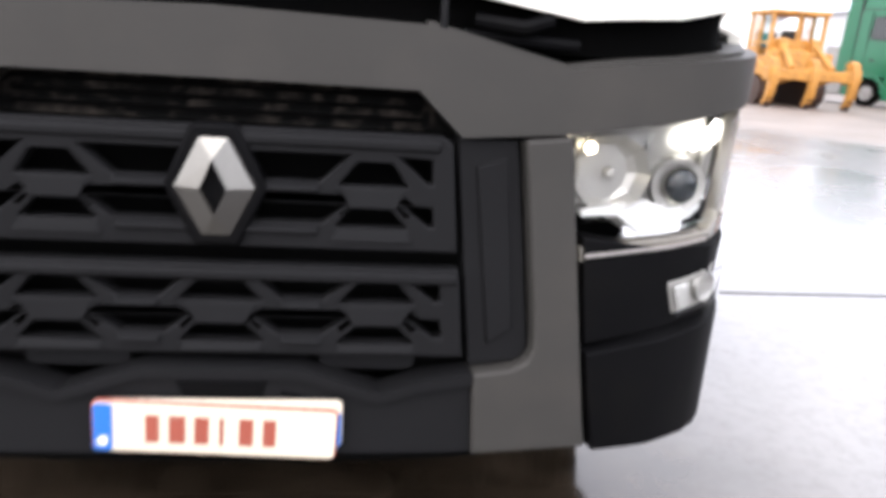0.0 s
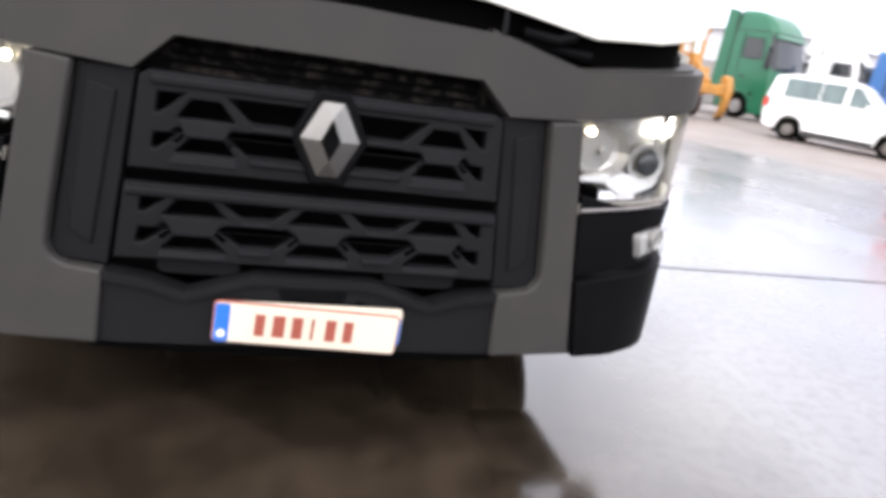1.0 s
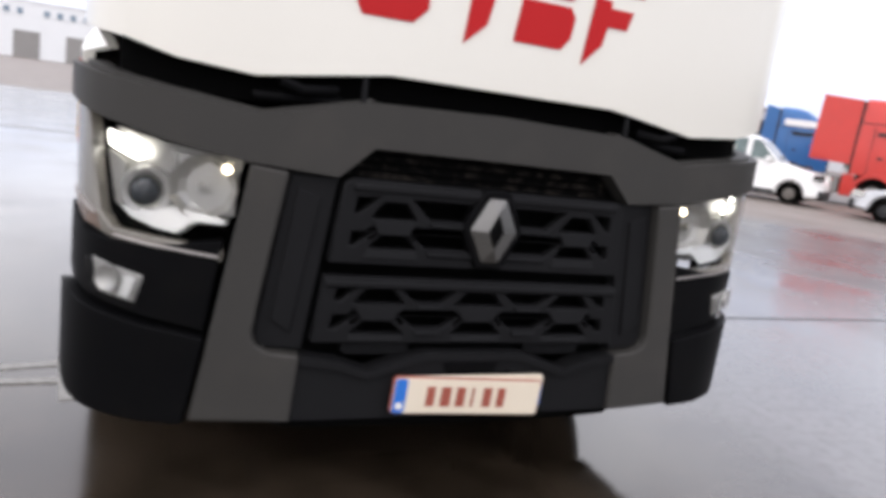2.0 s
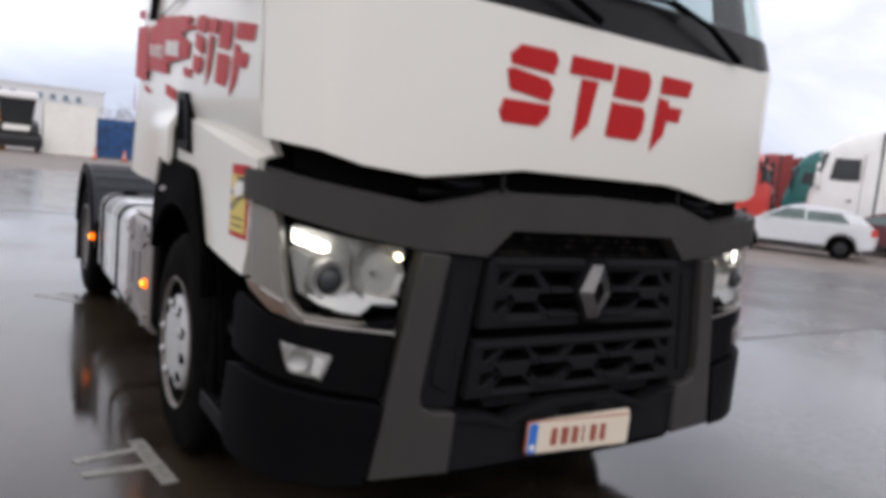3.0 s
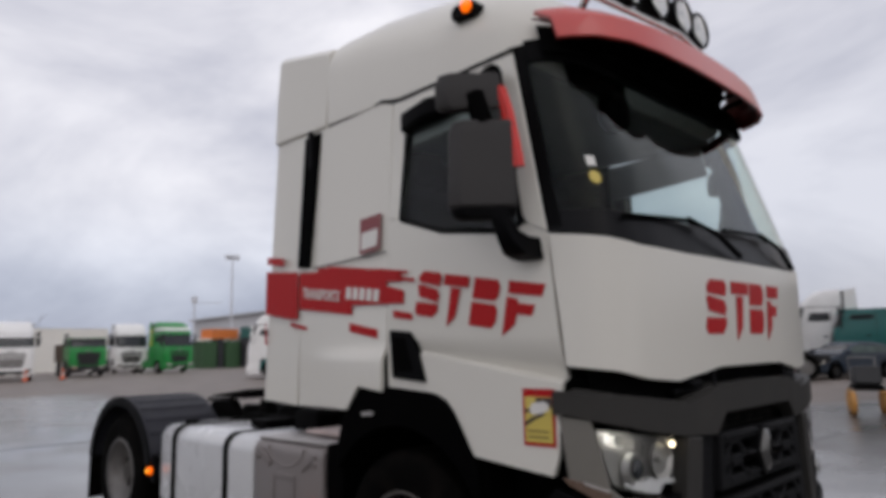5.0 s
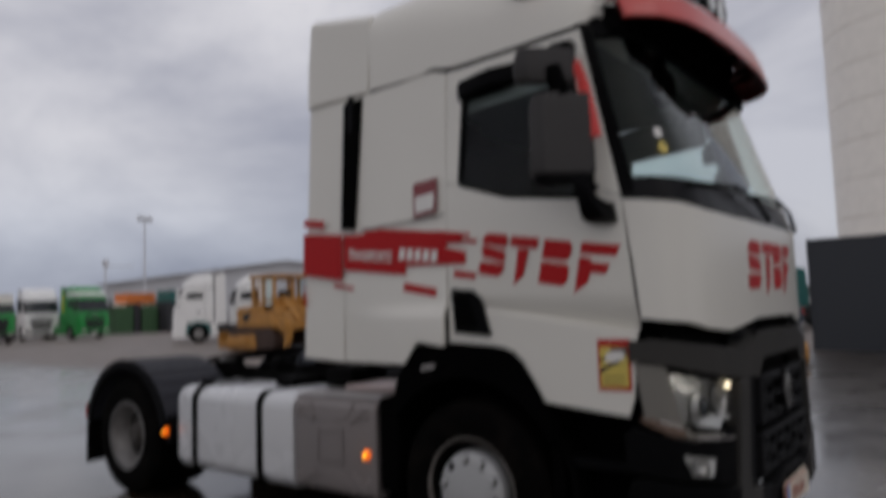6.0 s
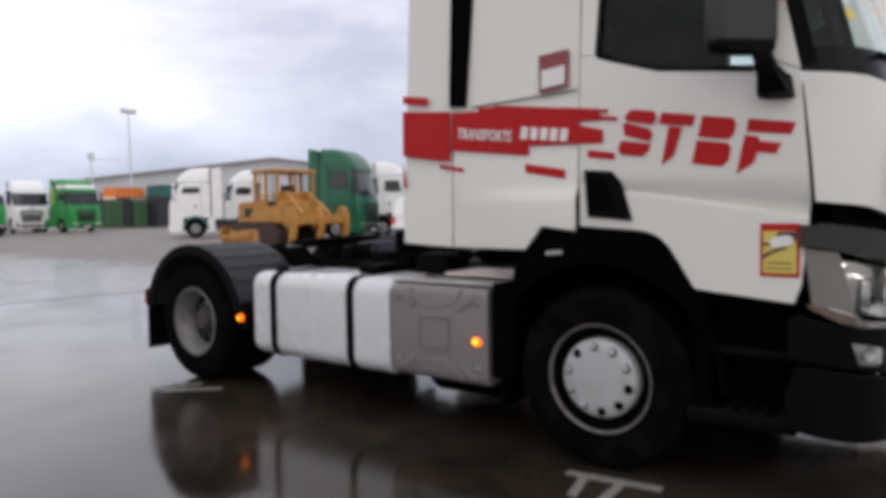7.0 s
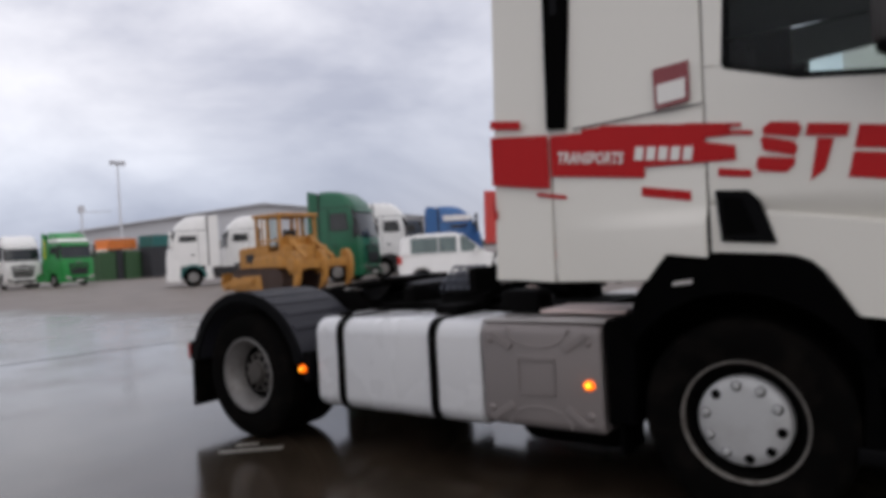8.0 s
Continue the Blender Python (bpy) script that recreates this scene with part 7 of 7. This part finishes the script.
# harvesting machine: pale roof, dark glazed cab, black body
t = thing("harvester", (-0.9, 54.0, 0), 0, "dark farm machine with a white cab roof", "farm machine")
part("body", prism(B(), [(0.0, 0.6), (-0.4, 1.3), (0.0, 1.8), (3.5, 2.2), (4.0, 0.8)], "x", -1.35, 1.35), FARBLACK, t, bevel=0.08)
part("front_unit", prism(B(), [(-1.2, 0.3), (-1.3, 0.9), (-0.5, 1.2), (0.0, 0.5)], "x", -1.5, 1.5), FARBLACK, t, bevel=0.05)
part("bonnet", prism(B(), rounded(-0.8, 0.8, 1.35, 1.75, 0.15), "y", -0.5, 0.6), CREAM, t, bevel=0.05)
part("cab_glass", loft(B(), [[(-0.85, -0.1, 1.7), (0.85, -0.1, 1.7), (0.85, 1.6, 1.7), (-0.85, 1.6, 1.7)], [(-1.05, -0.35, 3.5), (1.05, -0.35, 3.5), (1.05, 1.7, 3.5), (-1.05, 1.7, 3.5)]]), DARKGLASS, t, bevel=0.05)
part("cab_roof", box(B(), -1.25, 1.25, -0.6, 1.9, 3.5, 3.95), P_WHITE, t, bevel=0.12)
for sx in (-1, 1):
    part("cab_pillar", tube(B(), [(sx * 0.86, -0.12, 1.7), (sx * 1.06, -0.36, 3.5)], 0.05), FARBLACK, t)
    far_wheel(t, sx * 1.4, 0.6, 0.75, sx)

# small yard trolley with yellow wheels
t = thing("yard_trolley", (13.0, 2.75, 0), 20, "grey yard trolley on yellow wheels", "trolley")
part("frame", box(B(), -0.42, 0.42, -0.27, 0.27, 0.5, 0.6), GREASE, t, bevel=0.02)
part("machine_box", prism(B(), [(-0.34, 0.62), (0.3, 0.62), (0.22, 0.95), (-0.2, 1.0)], "y", -0.26, 0.26), FARBLACK, t, bevel=0.05)
for x in (-0.36, 0.36):
    for y in (-0.3, 0.3):
        part("leg", tube(B(), [(x, y, 0.55), (x * 1.05, y, 0.25)], 0.03), STEEL, t)
        part("wheel", lathe(B(), [(0.0, -0.06), (0.2, -0.05), (0.25, -0.03), (0.25, 0.03), (0.2, 0.05), (0.0, 0.06)], (x * 1.05, y, 0.25), "y", 20), P_YELLOW, t, "yellow wheel")
part("push_handle", tube(B(), [(0.42, -0.25, 0.6), (0.62, -0.25, 1.15), (0.62, 0.25, 1.15), (0.42, 0.25, 0.6)], 0.022), STEEL, t)

# ---- masts, silo, buildings in the distance ----
# Paler than bare steel: distance haze is put into the colour.
MASTGREY = mat("haze_pale_mast_steel", (0.62, 0.63, 0.66), 0.6, var=0.06)
t = thing("light_mast", (49.2, 96.3, 0), 0, "tall grey floodlight mast", "lamp post")
part("pole", tube(B(), [(0, 0, 0), (0, 0, 15.9)], [0.2, 0.1], 12), MASTGREY, t)
part("head_frame", box(B(), -1.1, 1.1, -0.1, 0.1, 15.5, 15.65), MASTGREY, t)
for x in (-0.9, -0.35, 0.35, 0.9):
    part("floodlight", box(B(), x - 0.2, x + 0.2, -0.3, 0.25, 15.65, 16.15), MASTGREY, t, bevel=0.05)
t = thing("yard_pole", (35.8, 80.7, 0), 0, "thin pole with a long side arm", "pole")
part("pole", tube(B(), [(0, 0, 0), (0, 0, 8.0)], 0.1, 10), MASTGREY, t)
part("arm", tube(B(), [(0, 0, 7.6), (3.0, -1.0, 7.6)], 0.05, 8), MASTGREY, t)
part("arm_box", box(B(), -0.3, 0.3, -0.2, 0.2, 7.5, 8.3), MASTGREY, t)

SILO = mat("cream_silo_sheet", (0.86, 0.81, 0.73), 0.5, var=0.06)
t = thing("silo", (27.8, 0.75, 0), 0, "tall cream silo of ringed steel sheets", "silo")
for k in range(16):
    z = 1.45 * k
    part("ring", lathe(B(), [(2.99, z), (3.008, z + 0.02), (3.008, z + 0.05), (3.0, z + 0.07), (3.0, z + 1.43), (2.99, z + 1.45)], (0, 0, 0), "z", 64), SILO, t)
part("cone_roof", lathe(B(), [(3.1, 23.2), (0.3, 25.0), (0.0, 25.05)], (0, 0, 0), "z", 64), SILO, t)

# Distance haze is mixed into these sheet and wall colours.
SHEET = mat("hazy_grey_sheet", (0.50, 0.505, 0.53), 0.6, var=0.06, scale=0.2)
PALEWALL = mat("hazy_pale_cladding", (0.68, 0.69, 0.70), 0.6, var=0.04, scale=0.3)
# wide warehouse whose low gable rises behind the lorries
t = thing("warehouse", (88, 112, 0), -37, "wide grey warehouse with a low gabled roof", "warehouse")
part("main_hall", prism(B(), [(-34, 0), (34, 0), (34, 7.6), (0, 11.6), (-34, 7.6)], "y", 0, 60), SHEET, t)
for sx in (-1, 1):
    part("roof_slope", prism(B(), [(0, 11.7), (sx * 35, 7.6), (sx * 35, 7.9), (0, 12.05)], "y", -1, 61), SHEET, t)
for x in (-24, -8, 8, 24):
    part("gate", box(B(), x - 3, x + 3, -0.2, 0.05, 0, 5), STEEL, t)
# pale flat-roofed office block with a row of small windows
t = thing("office_block", (-13, 140, 0), 0, "long pale flat-roofed block with a row of small windows", "building")
part("main_block", box(B(), -40, 27, 0, 25, 0, 9.3), PALEWALL, t)
part("parapet", box(B(), -40.2, 27.2, -0.2, 25.2, 9.3, 9.6), PALEWALL, t)
# Panes are lightened for the haze as well.
BLUEPANE = mat("hazy_blue_panes", (0.17, 0.23, 0.29), 0.2, var=0.2)
for k in range(24):
    x = 22.95 - 2.0 * k
    if k % 6 == 4:
        continue
    w = part("window", box(B(), x - 0.42, x + 0.42, -0.12, 0.02, 7.2, 8.2), BLUEPANE, t)
    part("window_frame", prism(B(), [(x - 0.52, 7.1), (x + 0.52, 7.1), (x + 0.52, 7.18), (x - 0.52, 7.18)], "y", -0.2, 0.0), PALEWALL, w)
for k in range(8):
    x = -36 + 8 * k
    part("lower_bay", box(B(), x, x + 4, -0.15, 0.02, 0, 4.5), STEEL, t)


# bare trees along the far edge
def bare_tree(x, y, h, seed):
    random.seed(seed)
    t = thing("bare_tree", (x, y, 0), random.uniform(0, 360), "leafless winter tree at the yard's far edge", "tree", "bare trees")
    bark = BARK
    part("trunk", tube(B(), [(0, 0, 0), (0.1, 0, h * 0.35), (0.0, 0.1, h * 0.7)], [0.2, 0.15, 0.06], 7), bark, t)
    bm = B()
    for k in range(34):
        z = h * random.uniform(0.28, 0.7)
        a = random.uniform(0, 2 * math.pi)
        L = h * random.uniform(0.18, 0.38)
        p1 = Vector((math.cos(a) * L * 0.5, math.sin(a) * L * 0.5, z + L * 0.45))
        p2 = p1 + Vector((math.cos(a + 0.4) * L * 0.4, math.sin(a + 0.4) * L * 0.4, L * 0.5))
        tube(bm, [(0, 0, z), p1, p2], [0.05, 0.035, 0.012], 4)
        for q in range(4):
            b = a + random.uniform(-1.2, 1.2)
            s = p1.lerp(p2, random.random())
            tube(bm, [s, s + Vector((math.cos(b), math.sin(b), 0.9)) * L * 0.35], [0.02, 0.008], 3)
    part("branches", bm, bark, t)


BARK = mat("grey_bark", (0.22, 0.20, 0.19), 0.9, var=0.2)
for n_, (x, y, h) in enumerate(((24, 104, 6.5), (12, 108, 6.0), (15, 112, 6.5), (8, 110, 6))):
    bare_tree(x, y, h, 20 + n_)
# low far hedge line that closes the view
bm = B()
random.seed(3)
ring = []
for k in range(240):
    a = 2 * math.pi * k / 240
    ring.append((math.sin(a) * 420, math.cos(a) * 420, random.uniform(3.0, 6.5)))
for (xa, ya, za), (xb, yb, zb) in zip(ring, ring[1:] + ring[:1]):
    bm.faces.new([bm.verts.new(p) for p in ((xa, ya, 0), (xb, yb, 0), (xb, yb, zb), (xa, ya, za))])
solid("backdrop", bm, mat("far_hedges", (0.09, 0.09, 0.085), 0.95, var=0.2, scale=0.05), "low grey line of far hedges and roofs", "distance", kind="structure")
